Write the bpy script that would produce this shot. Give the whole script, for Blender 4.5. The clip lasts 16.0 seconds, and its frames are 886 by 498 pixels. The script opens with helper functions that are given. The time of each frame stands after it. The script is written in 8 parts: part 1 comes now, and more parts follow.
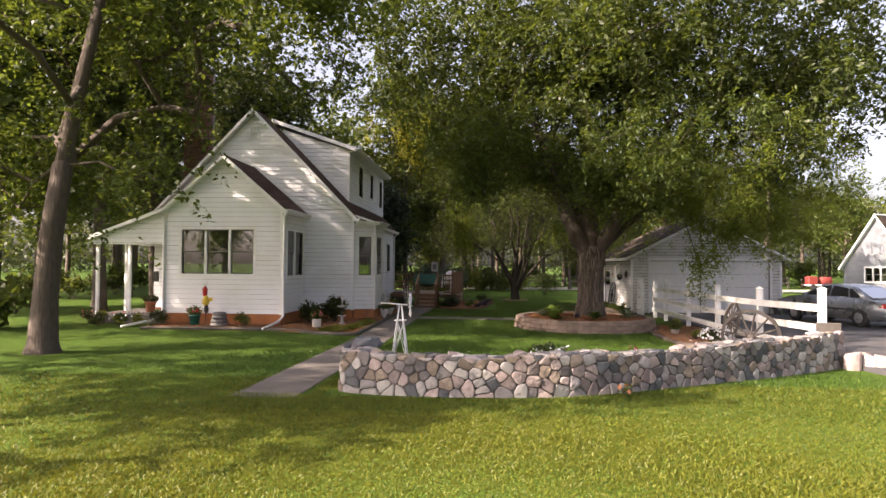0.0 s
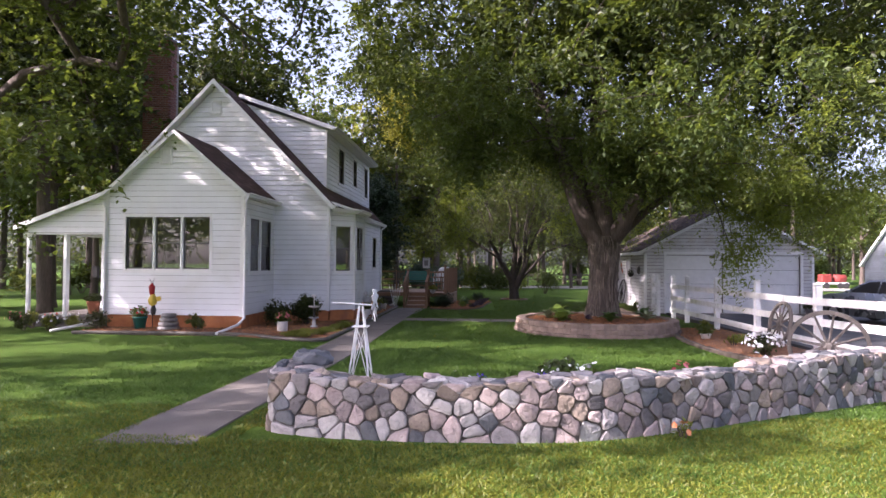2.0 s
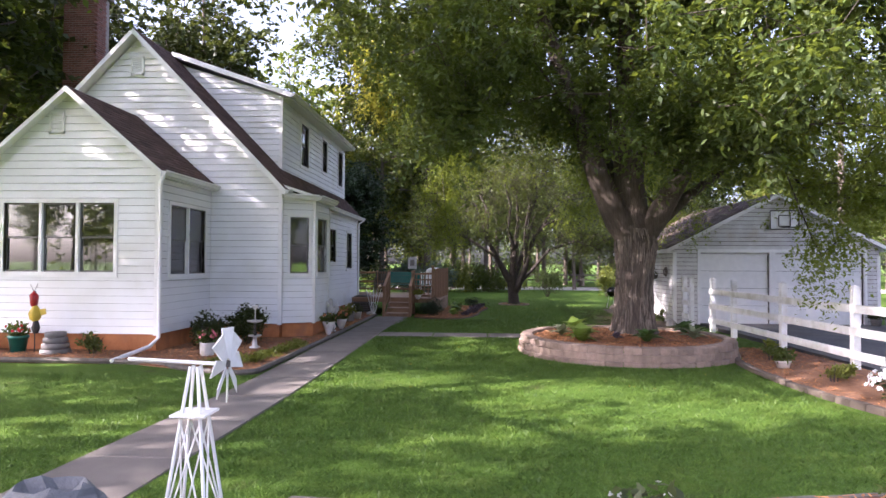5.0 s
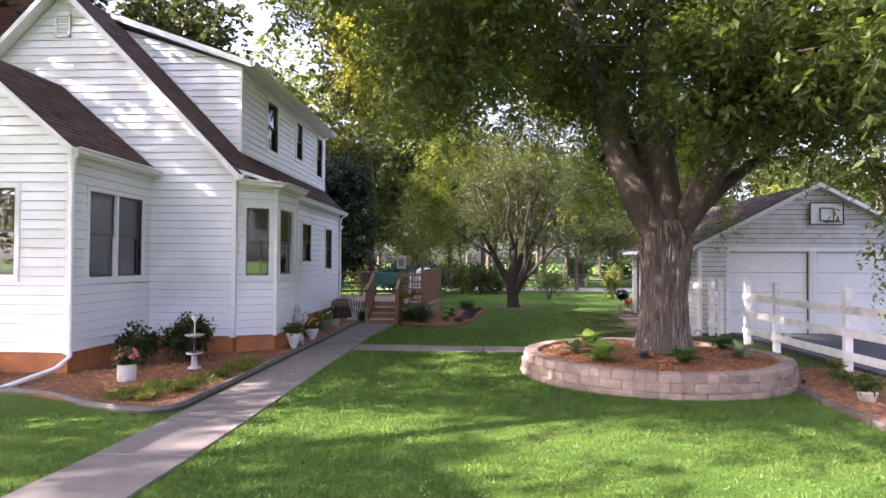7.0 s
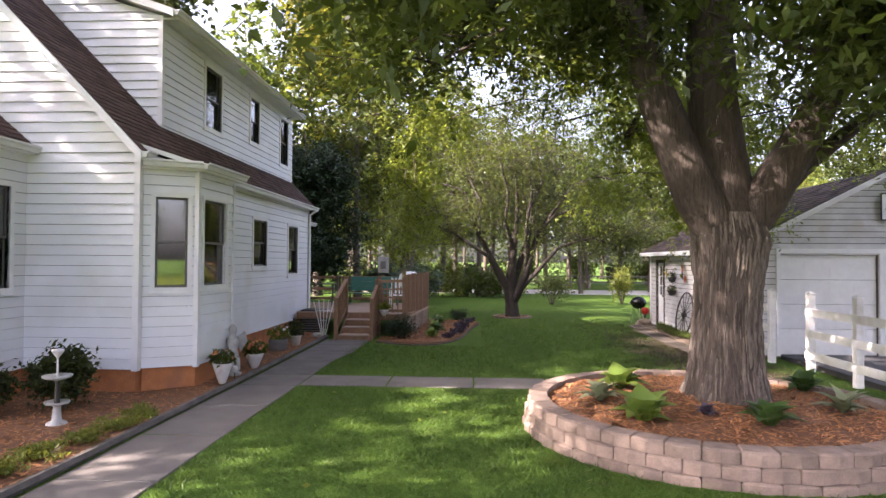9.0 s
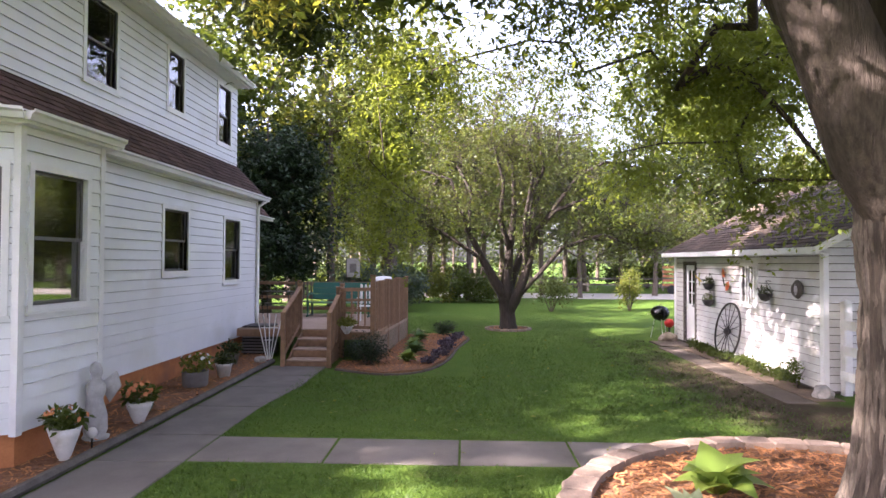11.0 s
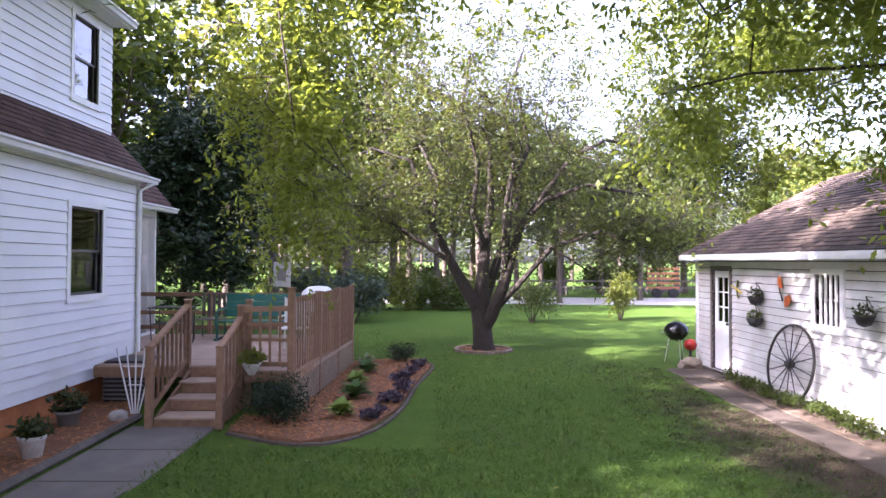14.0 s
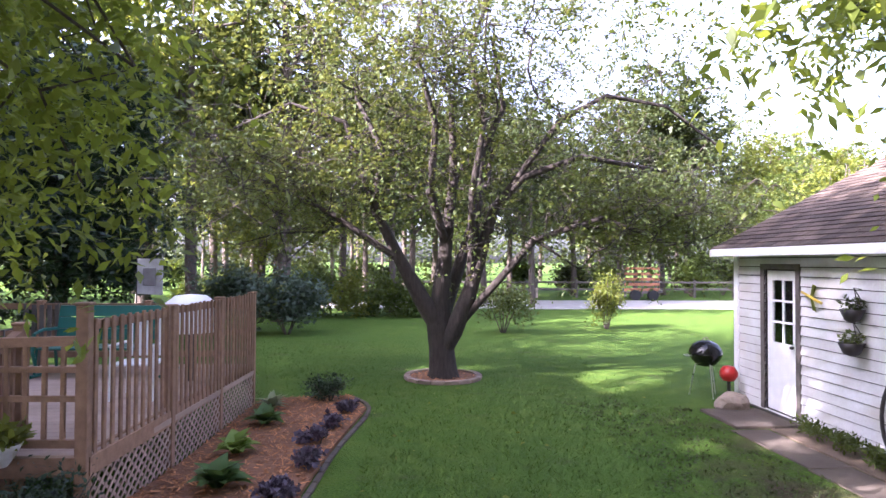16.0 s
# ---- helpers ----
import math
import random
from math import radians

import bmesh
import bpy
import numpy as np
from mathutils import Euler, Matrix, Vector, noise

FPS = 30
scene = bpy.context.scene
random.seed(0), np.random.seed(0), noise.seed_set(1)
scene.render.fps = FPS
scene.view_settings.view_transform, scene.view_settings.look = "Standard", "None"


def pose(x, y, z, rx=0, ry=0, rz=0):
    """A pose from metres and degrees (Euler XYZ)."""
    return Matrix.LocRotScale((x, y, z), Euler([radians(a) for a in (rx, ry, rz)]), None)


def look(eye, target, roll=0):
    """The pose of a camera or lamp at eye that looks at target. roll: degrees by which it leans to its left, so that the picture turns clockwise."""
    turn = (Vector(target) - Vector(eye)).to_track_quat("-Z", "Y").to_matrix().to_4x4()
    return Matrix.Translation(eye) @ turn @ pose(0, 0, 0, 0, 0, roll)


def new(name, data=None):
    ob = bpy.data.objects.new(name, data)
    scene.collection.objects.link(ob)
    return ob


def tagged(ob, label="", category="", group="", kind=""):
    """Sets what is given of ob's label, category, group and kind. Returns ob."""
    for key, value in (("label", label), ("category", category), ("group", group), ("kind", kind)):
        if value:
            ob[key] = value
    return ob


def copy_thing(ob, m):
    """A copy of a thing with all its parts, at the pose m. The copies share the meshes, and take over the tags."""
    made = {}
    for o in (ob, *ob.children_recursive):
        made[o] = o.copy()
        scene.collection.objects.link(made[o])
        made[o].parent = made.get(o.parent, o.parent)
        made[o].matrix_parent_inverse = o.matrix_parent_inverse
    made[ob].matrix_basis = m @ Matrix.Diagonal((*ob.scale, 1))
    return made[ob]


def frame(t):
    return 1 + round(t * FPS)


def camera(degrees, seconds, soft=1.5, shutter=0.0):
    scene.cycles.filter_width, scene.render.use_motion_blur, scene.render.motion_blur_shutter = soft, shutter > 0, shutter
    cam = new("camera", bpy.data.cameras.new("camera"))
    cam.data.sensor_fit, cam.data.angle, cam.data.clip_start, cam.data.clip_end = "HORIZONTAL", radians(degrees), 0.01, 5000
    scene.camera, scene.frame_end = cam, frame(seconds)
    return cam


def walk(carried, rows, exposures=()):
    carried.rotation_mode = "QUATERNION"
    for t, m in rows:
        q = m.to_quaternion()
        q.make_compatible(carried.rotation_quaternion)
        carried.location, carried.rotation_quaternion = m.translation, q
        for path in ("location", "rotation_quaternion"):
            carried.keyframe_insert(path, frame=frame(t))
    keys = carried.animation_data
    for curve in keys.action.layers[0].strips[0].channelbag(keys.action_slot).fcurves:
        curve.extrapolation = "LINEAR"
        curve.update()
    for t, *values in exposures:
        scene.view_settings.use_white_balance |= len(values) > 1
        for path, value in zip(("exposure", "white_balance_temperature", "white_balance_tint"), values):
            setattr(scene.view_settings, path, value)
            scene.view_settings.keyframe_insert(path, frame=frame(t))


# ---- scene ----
cam = camera(70.7, 16.0)
METRES, EYE, TILT, LEAN, TURN = 26.027, 1.9, 0.0, 0.0, 4.0
ROWS = [
    (0.0, 0.0, 0.0, 0.0, -0.01, 1.5, -0.43),
    (0.5, 0.0014, 0.0273, 0.0003, -0.09, 1.5, -0.39),
    (1.0, 0.0042, 0.0568, -0.0025, -0.14, 1.53, -0.41),
    (1.5, 0.0072, 0.0873, -0.0055, -0.2, 1.53, -0.37),
    (2.0, 0.01, 0.1176, -0.0071, -0.26, 1.47, -0.37),
    (2.5, 0.0125, 0.1502, -0.0076, -0.35, 1.47, -0.34),
    (3.0, 0.0147, 0.1829, -0.0074, -0.43, 1.46, -0.35),
    (3.5, 0.0165, 0.2135, -0.0065, -0.5, 1.43, -0.37),
    (4.0, 0.0186, 0.2406, -0.0062, -0.56, 1.41, -0.35),
    (6.5, 0.0306, 0.3628, -0.0033, -0.79, 1.3, -0.35),
    (7.0, 0.0336, 0.3931, -0.0038, -0.83, 1.28, -0.36),
    (7.5, 0.0372, 0.4246, -0.0033, -0.85, 1.26, -0.32),
    (8.0, 0.0407, 0.4569, -0.0016, -0.91, 1.21, -0.29),
    (8.5, 0.0449, 0.49, 0.0003, -0.94, 1.18, -0.29),
    (9.0, 0.0498, 0.5244, 0.002, -0.95, 1.16, -0.36),
    (11.5, 0.0632, 0.7015, 0.0043, -2.72, 1.2, -0.23),
    (12.0, 0.0644, 0.7264, 0.0035, -4.4, 1.18, -0.17),
    (12.5, 0.0662, 0.7492, 0.0033, -4.53, 1.24, -0.16),
    (13.0, 0.0688, 0.7727, 0.0049, -4.57, 1.2, -0.21),
    (13.5, 0.0724, 0.8013, 0.0071, -4.62, 1.17, -0.21),
    (14.0, 0.0774, 0.8341, 0.0085, -4.66, 1.17, -0.26),
    (14.5, 0.0832, 0.8686, 0.0086, -4.74, 1.16, -0.27),
    (15.0, 0.091, 0.9075, 0.0082, -4.75, 1.17, -0.26),
    (15.5, 0.0985, 0.9495, 0.0071, -5.38, 1.2, -0.29),
    (16.0, 0.1046, 0.993, 0.0063, -7.87, 1.21, -0.25),
]
walk(cam, [(t, pose(0, 0, EYE, TILT, LEAN, TURN) @ pose(METRES * x, METRES * y, METRES * z, 90 + pitch, roll, yaw)) for t, x, y, z, yaw, pitch, roll in ROWS],
     [(0.0, 1.88, 6800, 25), (1.0, 1.86, 6100, 30), (2.0, 2.12, 5750, 34), (4.0, 2.5, 5750, 30), (7.0, 3.05, 5850, 33), (9.0, 3.07, 6150, 30), (12.0, 3.46, 5850, 35), (16.0, 3.52, 5450, 37)])

# ---- world, sun ----
SUN_EL, SUN_AZ = 33.0, 245.0
world = bpy.data.worlds.new("world")
scene.world = world
world.use_nodes = True
wt = world.node_tree
wt.nodes.clear()
sky = wt.nodes.new("ShaderNodeTexSky")
sky.sky_type = "NISHITA"
sky.sun_disc = False
sky.sun_elevation, sky.sun_rotation = radians(SUN_EL), radians(SUN_AZ)
sky.air_density, sky.dust_density, sky.ozone_density = 1.0, 5.0, 1.0
bg = wt.nodes.new("ShaderNodeBackground")
bg.inputs["Strength"].default_value = 0.104
wo = wt.nodes.new("ShaderNodeOutputWorld")
haze = wt.nodes.new("ShaderNodeHueSaturation")
haze.inputs["Saturation"].default_value = 0.58
wt.links.new(sky.outputs[0], haze.inputs["Color"])
wt.links.new(haze.outputs[0], bg.inputs[0])
wt.links.new(bg.outputs[0], wo.inputs[0])
sun = new("sun", bpy.data.lights.new("sun", "SUN"))
sun.data.energy, sun.data.angle, sun.data.color = 4.2, radians(0.6), (1.0, 0.90, 0.73)
sd = Vector((math.sin(radians(SUN_AZ)) * math.cos(radians(SUN_EL)), math.cos(radians(SUN_AZ)) * math.cos(radians(SUN_EL)), math.sin(radians(SUN_EL))))
sun.matrix_world = look(sd * 60, (0, 0, 0))

rng = np.random.default_rng(7)


# ---- materials ----
def mat(name, a, b=None, rough=0.7, scale=8.0, bump=0.15, fine=60.0, metal=0.0, rand=0.0, spec=0.4, stretch=None, stain_or_sun=None, stain_or_sun_scale=1.2):
    """A surface with two colours mixed by coarse and fine noise, bump, and a change from piece to piece."""
    m = bpy.data.materials.new(name)
    m.use_nodes = True
    nt = m.node_tree
    N, K = nt.nodes, nt.links.new
    p = N["Principled BSDF"]
    p.inputs["Metallic"].default_value = metal
    p.inputs["Specular IOR Level"].default_value = spec
    b = b or tuple(c * 0.75 for c in a)
    tc = N.new("ShaderNodeTexCoord")
    src = tc.outputs["Object"]
    if stretch:
        mp = N.new("ShaderNodeMapping")
        mp.inputs["Scale"].default_value = stretch
        K(src, mp.inputs[0])
        src = mp.outputs[0]
    n1 = N.new("ShaderNodeTexNoise")
    n1.inputs["Scale"].default_value, n1.inputs["Detail"].default_value = scale, 5
    n2 = N.new("ShaderNodeTexNoise")
    n2.inputs["Scale"].default_value, n2.inputs["Detail"].default_value = fine, 3
    K(src, n1.inputs["Vector"])
    K(src, n2.inputs["Vector"])
    ad = N.new("ShaderNodeMath")
    ad.operation = "MULTIPLY_ADD"
    ad.inputs[1].default_value = 0.45
    K(n2.outputs[0], ad.inputs[0])
    K(n1.outputs[0], ad.inputs[2])
    rp = N.new("ShaderNodeMapRange")
    rp.inputs[1].default_value, rp.inputs[2].default_value = 0.45, 1.0
    K(ad.outputs[0], rp.inputs[0])
    mx = N.new("ShaderNodeMix")
    mx.data_type = "RGBA"
    mx.inputs[6].default_value, mx.inputs[7].default_value = (*a, 1), (*b, 1)
    K(rp.outputs[0], mx.inputs[0])
    out = mx.outputs[2]
    # noise patches of a second colour: stains, or sun patches on the garage shingle
    if stain_or_sun:
        n3 = N.new("ShaderNodeTexNoise")
        n3.inputs["Scale"].default_value, n3.inputs["Detail"].default_value = stain_or_sun_scale, 6
        K(src, n3.inputs["Vector"])
        r3 = N.new("ShaderNodeMapRange")
        r3.inputs[1].default_value, r3.inputs[2].default_value = 0.52, 0.72
        K(n3.outputs[0], r3.inputs[0])
        m3 = N.new("ShaderNodeMix")
        m3.data_type = "RGBA"
        m3.inputs[7].default_value = (*stain_or_sun, 1)
        K(r3.outputs[0], m3.inputs[0])
        K(out, m3.inputs[6])
        out = m3.outputs[2]
    if rand:
        oi = N.new("ShaderNodeObjectInfo")
        gi = N.new("ShaderNodeNewGeometry")
        sm = N.new("ShaderNodeMath")
        sm.operation = "ADD"
        K(oi.outputs["Random"], sm.inputs[0])
        K(gi.outputs["Random Per Island"], sm.inputs[1])
        fr = N.new("ShaderNodeMath")
        fr.operation = "FRACT"
        K(sm.outputs[0], fr.inputs[0])
        rr = N.new("ShaderNodeMapRange")
        rr.inputs[3].default_value, rr.inputs[4].default_value = 1 - rand, 1 + rand
        K(fr.outputs[0], rr.inputs[0])
        hs = N.new("ShaderNodeHueSaturation")
        K(rr.outputs[0], hs.inputs["Value"])
        K(out, hs.inputs["Color"])
        out = hs.outputs[0]
    K(out, p.inputs["Base Color"])
    rm = N.new("ShaderNodeMapRange")
    rm.inputs[3].default_value, rm.inputs[4].default_value = max(0.02, rough - 0.1), min(1, rough + 0.1)
    K(n1.outputs[0], rm.inputs[0])
    K(rm.outputs[0], p.inputs["Roughness"])
    if bump:
        bp = N.new("ShaderNodeBump")
        bp.inputs["Strength"].default_value, bp.inputs["Distance"].default_value = bump, 0.02
        K(ad.outputs[0], bp.inputs["Height"])
        K(bp.outputs[0], p.inputs["Normal"])
    return m


def leaf_mat(name, a, b, through_col, amount=0.4):
    """Leaves: diffuse, glossy and translucent, varied leaf by leaf."""
    m = bpy.data.materials.new(name)
    m.use_nodes = True
    nt = m.node_tree
    N, K = nt.nodes, nt.links.new
    p = N["Principled BSDF"]
    gi = N.new("ShaderNodeNewGeometry")
    mx = N.new("ShaderNodeMix")
    mx.data_type = "RGBA"
    mx.inputs[6].default_value, mx.inputs[7].default_value = (*a, 1), (*b, 1)
    K(gi.outputs["Random Per Island"], mx.inputs[0])
    K(mx.outputs[2], p.inputs["Base Color"])
    p.inputs["Roughness"].default_value = 0.48
    p.inputs["Specular IOR Level"].default_value = 0.28
    tr = N.new("ShaderNodeBsdfTranslucent")
    tm = N.new("ShaderNodeMix")
    tm.data_type = "RGBA"
    tm.inputs[6].default_value = (*through_col, 1)
    tm.inputs[7].default_value = tuple(c * 0.6 for c in through_col) + (1,)
    K(gi.outputs["Random Per Island"], tm.inputs[0])
    K(tm.outputs[2], tr.inputs[0])
    ms = N.new("ShaderNodeMixShader")
    ms.inputs[0].default_value = amount
    K(p.outputs[0], ms.inputs[1])
    K(tr.outputs[0], ms.inputs[2])
    K(ms.outputs[0], N["Material Output"].inputs[0])
    return m


def glass_mat(name):
    m = bpy.data.materials.new(name)
    m.use_nodes = True
    nt = m.node_tree
    N, K = nt.nodes, nt.links.new
    N.remove(N["Principled BSDF"])
    gl = N.new("ShaderNodeBsdfGlossy")
    gl.inputs["Roughness"].default_value = 0.03
    tp = N.new("ShaderNodeBsdfTransparent")
    tp.inputs[0].default_value = (0.75, 0.78, 0.78, 1)
    fr = N.new("ShaderNodeFresnel")
    fr.inputs[0].default_value = 1.5
    ms = N.new("ShaderNodeMixShader")
    ad = N.new("ShaderNodeMath")
    ad.inputs[1].default_value = 0.15
    K(fr.outputs[0], ad.inputs[0])
    K(ad.outputs[0], ms.inputs[0])
    K(tp.outputs[0], ms.inputs[1])
    K(gl.outputs[0], ms.inputs[2])
    K(ms.outputs[0], N["Material Output"].inputs[0])
    return m


SIDING = mat("white_siding", (0.79, 0.80, 0.81), (0.71, 0.72, 0.73), 0.45, 1.5, 0.05, 90, stain_or_sun=(0.66, 0.66, 0.63), stain_or_sun_scale=0.8)
OLDSIDE = mat("weathered_white_boards", (0.64, 0.64, 0.63), (0.48, 0.47, 0.45), 0.7, 3, 0.2, 40, rand=0.05, stain_or_sun=(0.50, 0.47, 0.42), stain_or_sun_scale=2.0)
GREYSIDE = mat("grey_barn_boards", (0.20, 0.215, 0.235), (0.12, 0.13, 0.145), 0.8, 3, 0.2, 40, rand=0.06)
WHITE = mat("white_paint", (0.80, 0.80, 0.79), (0.70, 0.70, 0.69), 0.4, 6, 0.06, 60)
FENCEW = mat("fence_white_paint", (0.80, 0.80, 0.79), (0.66, 0.65, 0.62), 0.5, 5, 0.12, 50, rand=0.04, stain_or_sun=(0.55, 0.54, 0.48), stain_or_sun_scale=3)
FOUND = mat("orange_painted_foundation", (0.50, 0.20, 0.07), (0.36, 0.13, 0.05), 0.8, 5, 0.3, 40, stain_or_sun=(0.30, 0.13, 0.07), stain_or_sun_scale=2)
SHINGLE = mat("brown_asphalt_shingle", (0.105, 0.064, 0.050), (0.060, 0.040, 0.034), 0.9, 2.5, 0.5, 120, rand=0.25, spec=0.15)
# the paler patches are painted dappled sunlight on the roof
SHINGLEG = mat("old_garage_shingle_sun_patches", (0.088, 0.066, 0.052), (0.046, 0.035, 0.029), 0.9, 2.0, 0.6, 100, rand=0.35, spec=0.15, stain_or_sun=(0.15, 0.115, 0.085), stain_or_sun_scale=1.6)
RAILG = mat("pale_grey_rail", (0.40, 0.40, 0.40), (0.32, 0.32, 0.32), 0.5, 8, 0.05)
SASH = mat("dark_bronze_sash", (0.13, 0.125, 0.12), (0.09, 0.085, 0.08), 0.4, 8, 0.05)
GLASS = glass_mat("window_glass")
# rooms and wall cores: the dimness indoors is put into the colour
DARKROOM = mat("wall_core_and_room_shade", (0.10, 0.09, 0.08), (0.07, 0.06, 0.055), 0.9, 3, 0.0)
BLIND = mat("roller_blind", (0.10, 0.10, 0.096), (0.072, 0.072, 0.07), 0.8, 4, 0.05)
BLINDG = mat("green_roller_blind", (0.17, 0.21, 0.165), (0.14, 0.175, 0.135), 0.8, 4, 0.05)
BRICK = mat("red_chimney_brick", (0.20, 0.085, 0.055), (0.13, 0.058, 0.04), 0.85, 6, 0.4, 60, rand=0.25)
MORTAR = mat("grey_mortar", (0.29, 0.255, 0.22), (0.20, 0.175, 0.15), 0.95, 10, 0.5, 80)
JOINT = mat("dark_wall_mortar", (0.13, 0.115, 0.10), (0.08, 0.07, 0.062), 0.95, 10, 0.5, 80)
CONC = mat("worn_concrete", (0.155, 0.136, 0.119), (0.103, 0.091, 0.080), 0.85, 2.5, 0.3, 90, stain_or_sun=(0.12, 0.11, 0.098), stain_or_sun_scale=1.5)
ASPH = mat("dark_asphalt", (0.085, 0.083, 0.085), (0.055, 0.054, 0.055), 0.9, 1.2, 0.4, 90, stain_or_sun=(0.13, 0.11, 0.09), stain_or_sun_scale=0.5)
GRAVEL = mat("pale_gravel", (0.42, 0.39, 0.34), (0.32, 0.30, 0.26), 0.95, 2, 0.4, 60)
STONET = mat("tan_field_stone", (0.33, 0.265, 0.20), (0.20, 0.16, 0.125), 0.8, 10, 1.0, 38, rand=0.3)
STONE = mat("field_stone", (0.29, 0.265, 0.25), (0.17, 0.155, 0.148), 0.75, 9, 1.0, 38, rand=0.5)
STONEP = mat("pink_granite_stone", (0.35, 0.285, 0.26), (0.22, 0.175, 0.158), 0.75, 12, 1.0, 38, rand=0.42)
STONED = mat("dark_grey_stone", (0.125, 0.13, 0.135), (0.08, 0.084, 0.088), 0.7, 9, 1.0, 38, rand=0.3)
STONEL = mat("pale_stone", (0.44, 0.41, 0.375), (0.30, 0.28, 0.26), 0.75, 9, 1.0, 38, rand=0.2)
BLOCK = mat("tan_concrete_block", (0.27, 0.20, 0.155), (0.165, 0.122, 0.096), 0.9, 7, 0.7, 45, rand=0.18)
MULCH = mat("red_brown_mulch", (0.235, 0.112, 0.052), (0.115, 0.056, 0.030), 0.95, 14, 0.9, 50)
CHIP = mat("mulch_chip", (0.42, 0.19, 0.07), (0.24, 0.10, 0.04), 0.9, 20, 0.2, 70, rand=0.5)
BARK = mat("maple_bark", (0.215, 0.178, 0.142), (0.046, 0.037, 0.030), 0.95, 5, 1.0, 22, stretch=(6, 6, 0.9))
# same bark darkened: the crown's shade on the limbs is in the colour
LIMB_SHADED = mat("shaded_maple_limb_bark", (0.095, 0.074, 0.058), (0.030, 0.023, 0.018), 0.95, 5, 1.0, 22, stretch=(6, 6, 0.9))
BARK2 = mat("grey_bark", (0.115, 0.090, 0.070), (0.055, 0.043, 0.034), 0.95, 5, 0.9, 25, stretch=(5, 5, 1.0))
BARK3 = mat("dark_twisted_bark", (0.056, 0.044, 0.036), (0.022, 0.018, 0.015), 0.95, 5, 0.9, 25, stretch=(5, 5, 1.0))
DECK = mat("weathered_deck_wood", (0.30, 0.178, 0.105), (0.19, 0.112, 0.068), 0.8, 3, 0.35, 30, rand=0.16, stretch=(4, 4, 4))
DECKTOP = mat("deck_floor_wood", (0.38, 0.275, 0.205), (0.27, 0.195, 0.145), 0.8, 3, 0.3, 30, rand=0.1)
GREENM = mat("green_painted_metal", (0.010, 0.115, 0.085), (0.008, 0.09, 0.068), 0.35, 5, 0.05)
DIRTY = mat("earth_stained_concrete", (0.105, 0.084, 0.064), (0.062, 0.049, 0.038), 0.9, 2.5, 0.5, 60, stain_or_sun=(0.07, 0.052, 0.04), stain_or_sun_scale=1.6)
ENAMEL = mat("black_enamel", (0.008, 0.008, 0.009), (0.011, 0.011, 0.011), 0.18, 6, 0.0)
BLACK = mat("black_iron", (0.018, 0.018, 0.019), (0.03, 0.024, 0.02), 0.5, 10, 0.15)
REDM = mat("red_enamel", (0.42, 0.022, 0.018), (0.35, 0.02, 0.016), 0.3, 5, 0.03)
REDF = mat("faded_red_paint", (0.24, 0.035, 0.028), (0.16, 0.03, 0.024), 0.6, 5, 0.05)
ORANGE = mat("orange_paint", (0.55, 0.13, 0.03), (0.45, 0.10, 0.02), 0.5, 5, 0.05)
YELLOW = mat("yellow_paint", (0.62, 0.45, 0.05), (0.5, 0.36, 0.04), 0.5, 5, 0.05)
GREYWOOD = mat("weathered_grey_wood", (0.15, 0.13, 0.112), (0.075, 0.066, 0.057), 0.9, 5, 0.5, 30, rand=0.1)
SILVER = mat("silver_car_paint", (0.34, 0.36, 0.38), (0.32, 0.34, 0.36), 0.28, 3, 0.0, metal=0.6)
RUBBER = mat("tyre_rubber", (0.02, 0.02, 0.02), (0.03, 0.03, 0.03), 0.85, 10, 0.1)
CHROME = mat("bright_metal", (0.6, 0.6, 0.6), (0.5, 0.5, 0.5), 0.3, 8, 0.03, metal=0.9)
TAILRED = mat("tail_light_red", (0.35, 0.015, 0.012), (0.3, 0.012, 0.01), 0.2, 4, 0.0)
TERRA = mat("terracotta", (0.42, 0.17, 0.09), (0.33, 0.13, 0.07), 0.8, 8, 0.2)
POTW = mat("white_glazed_pot", (0.68, 0.66, 0.62), (0.55, 0.53, 0.5), 0.5, 8, 0.1, stain_or_sun=(0.4, 0.36, 0.3), stain_or_sun_scale=5)
POTG = mat("grey_pot", (0.20, 0.19, 0.18), (0.13, 0.12, 0.115), 0.7, 8, 0.2)
STATUE = mat("pale_cast_stone", (0.48, 0.47, 0.45), (0.33, 0.32, 0.30), 0.85, 10, 0.4)
SOIL = mat("bare_soil", (0.17, 0.125, 0.088), (0.10, 0.072, 0.05), 0.95, 3, 0.6, 40)
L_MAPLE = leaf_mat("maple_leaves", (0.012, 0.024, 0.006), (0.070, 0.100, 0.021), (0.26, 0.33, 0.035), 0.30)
# the maple leaf darkened: the high crown's shade is put into its colour
L_HIGH_SHADE = leaf_mat("shaded_high_maple_leaves", (0.010, 0.018, 0.005), (0.062, 0.084, 0.018), (0.22, 0.28, 0.03), 0.24)
# the maple leaf lightened, so sprays in shade look sunlit
L_HANGING_LIT = leaf_mat("lit_hanging_maple_leaves", (0.036, 0.060, 0.010), (0.130, 0.165, 0.030), (0.42, 0.50, 0.05), 0.45)
L_LIGHT = leaf_mat("light_leaves", (0.070, 0.098, 0.018), (0.145, 0.175, 0.03), (0.34, 0.35, 0.04), 0.42)
L_DARK = leaf_mat("dark_leaves", (0.024, 0.036, 0.012), (0.050, 0.068, 0.018), (0.11, 0.13, 0.022), 0.28)
# ordinary maple leaves tinted golden in place of sun on them
L_SUN_TINT = leaf_mat("painted_sunlit_leaves", (0.085, 0.105, 0.014), (0.21, 0.21, 0.028), (0.50, 0.48, 0.05), 0.42)
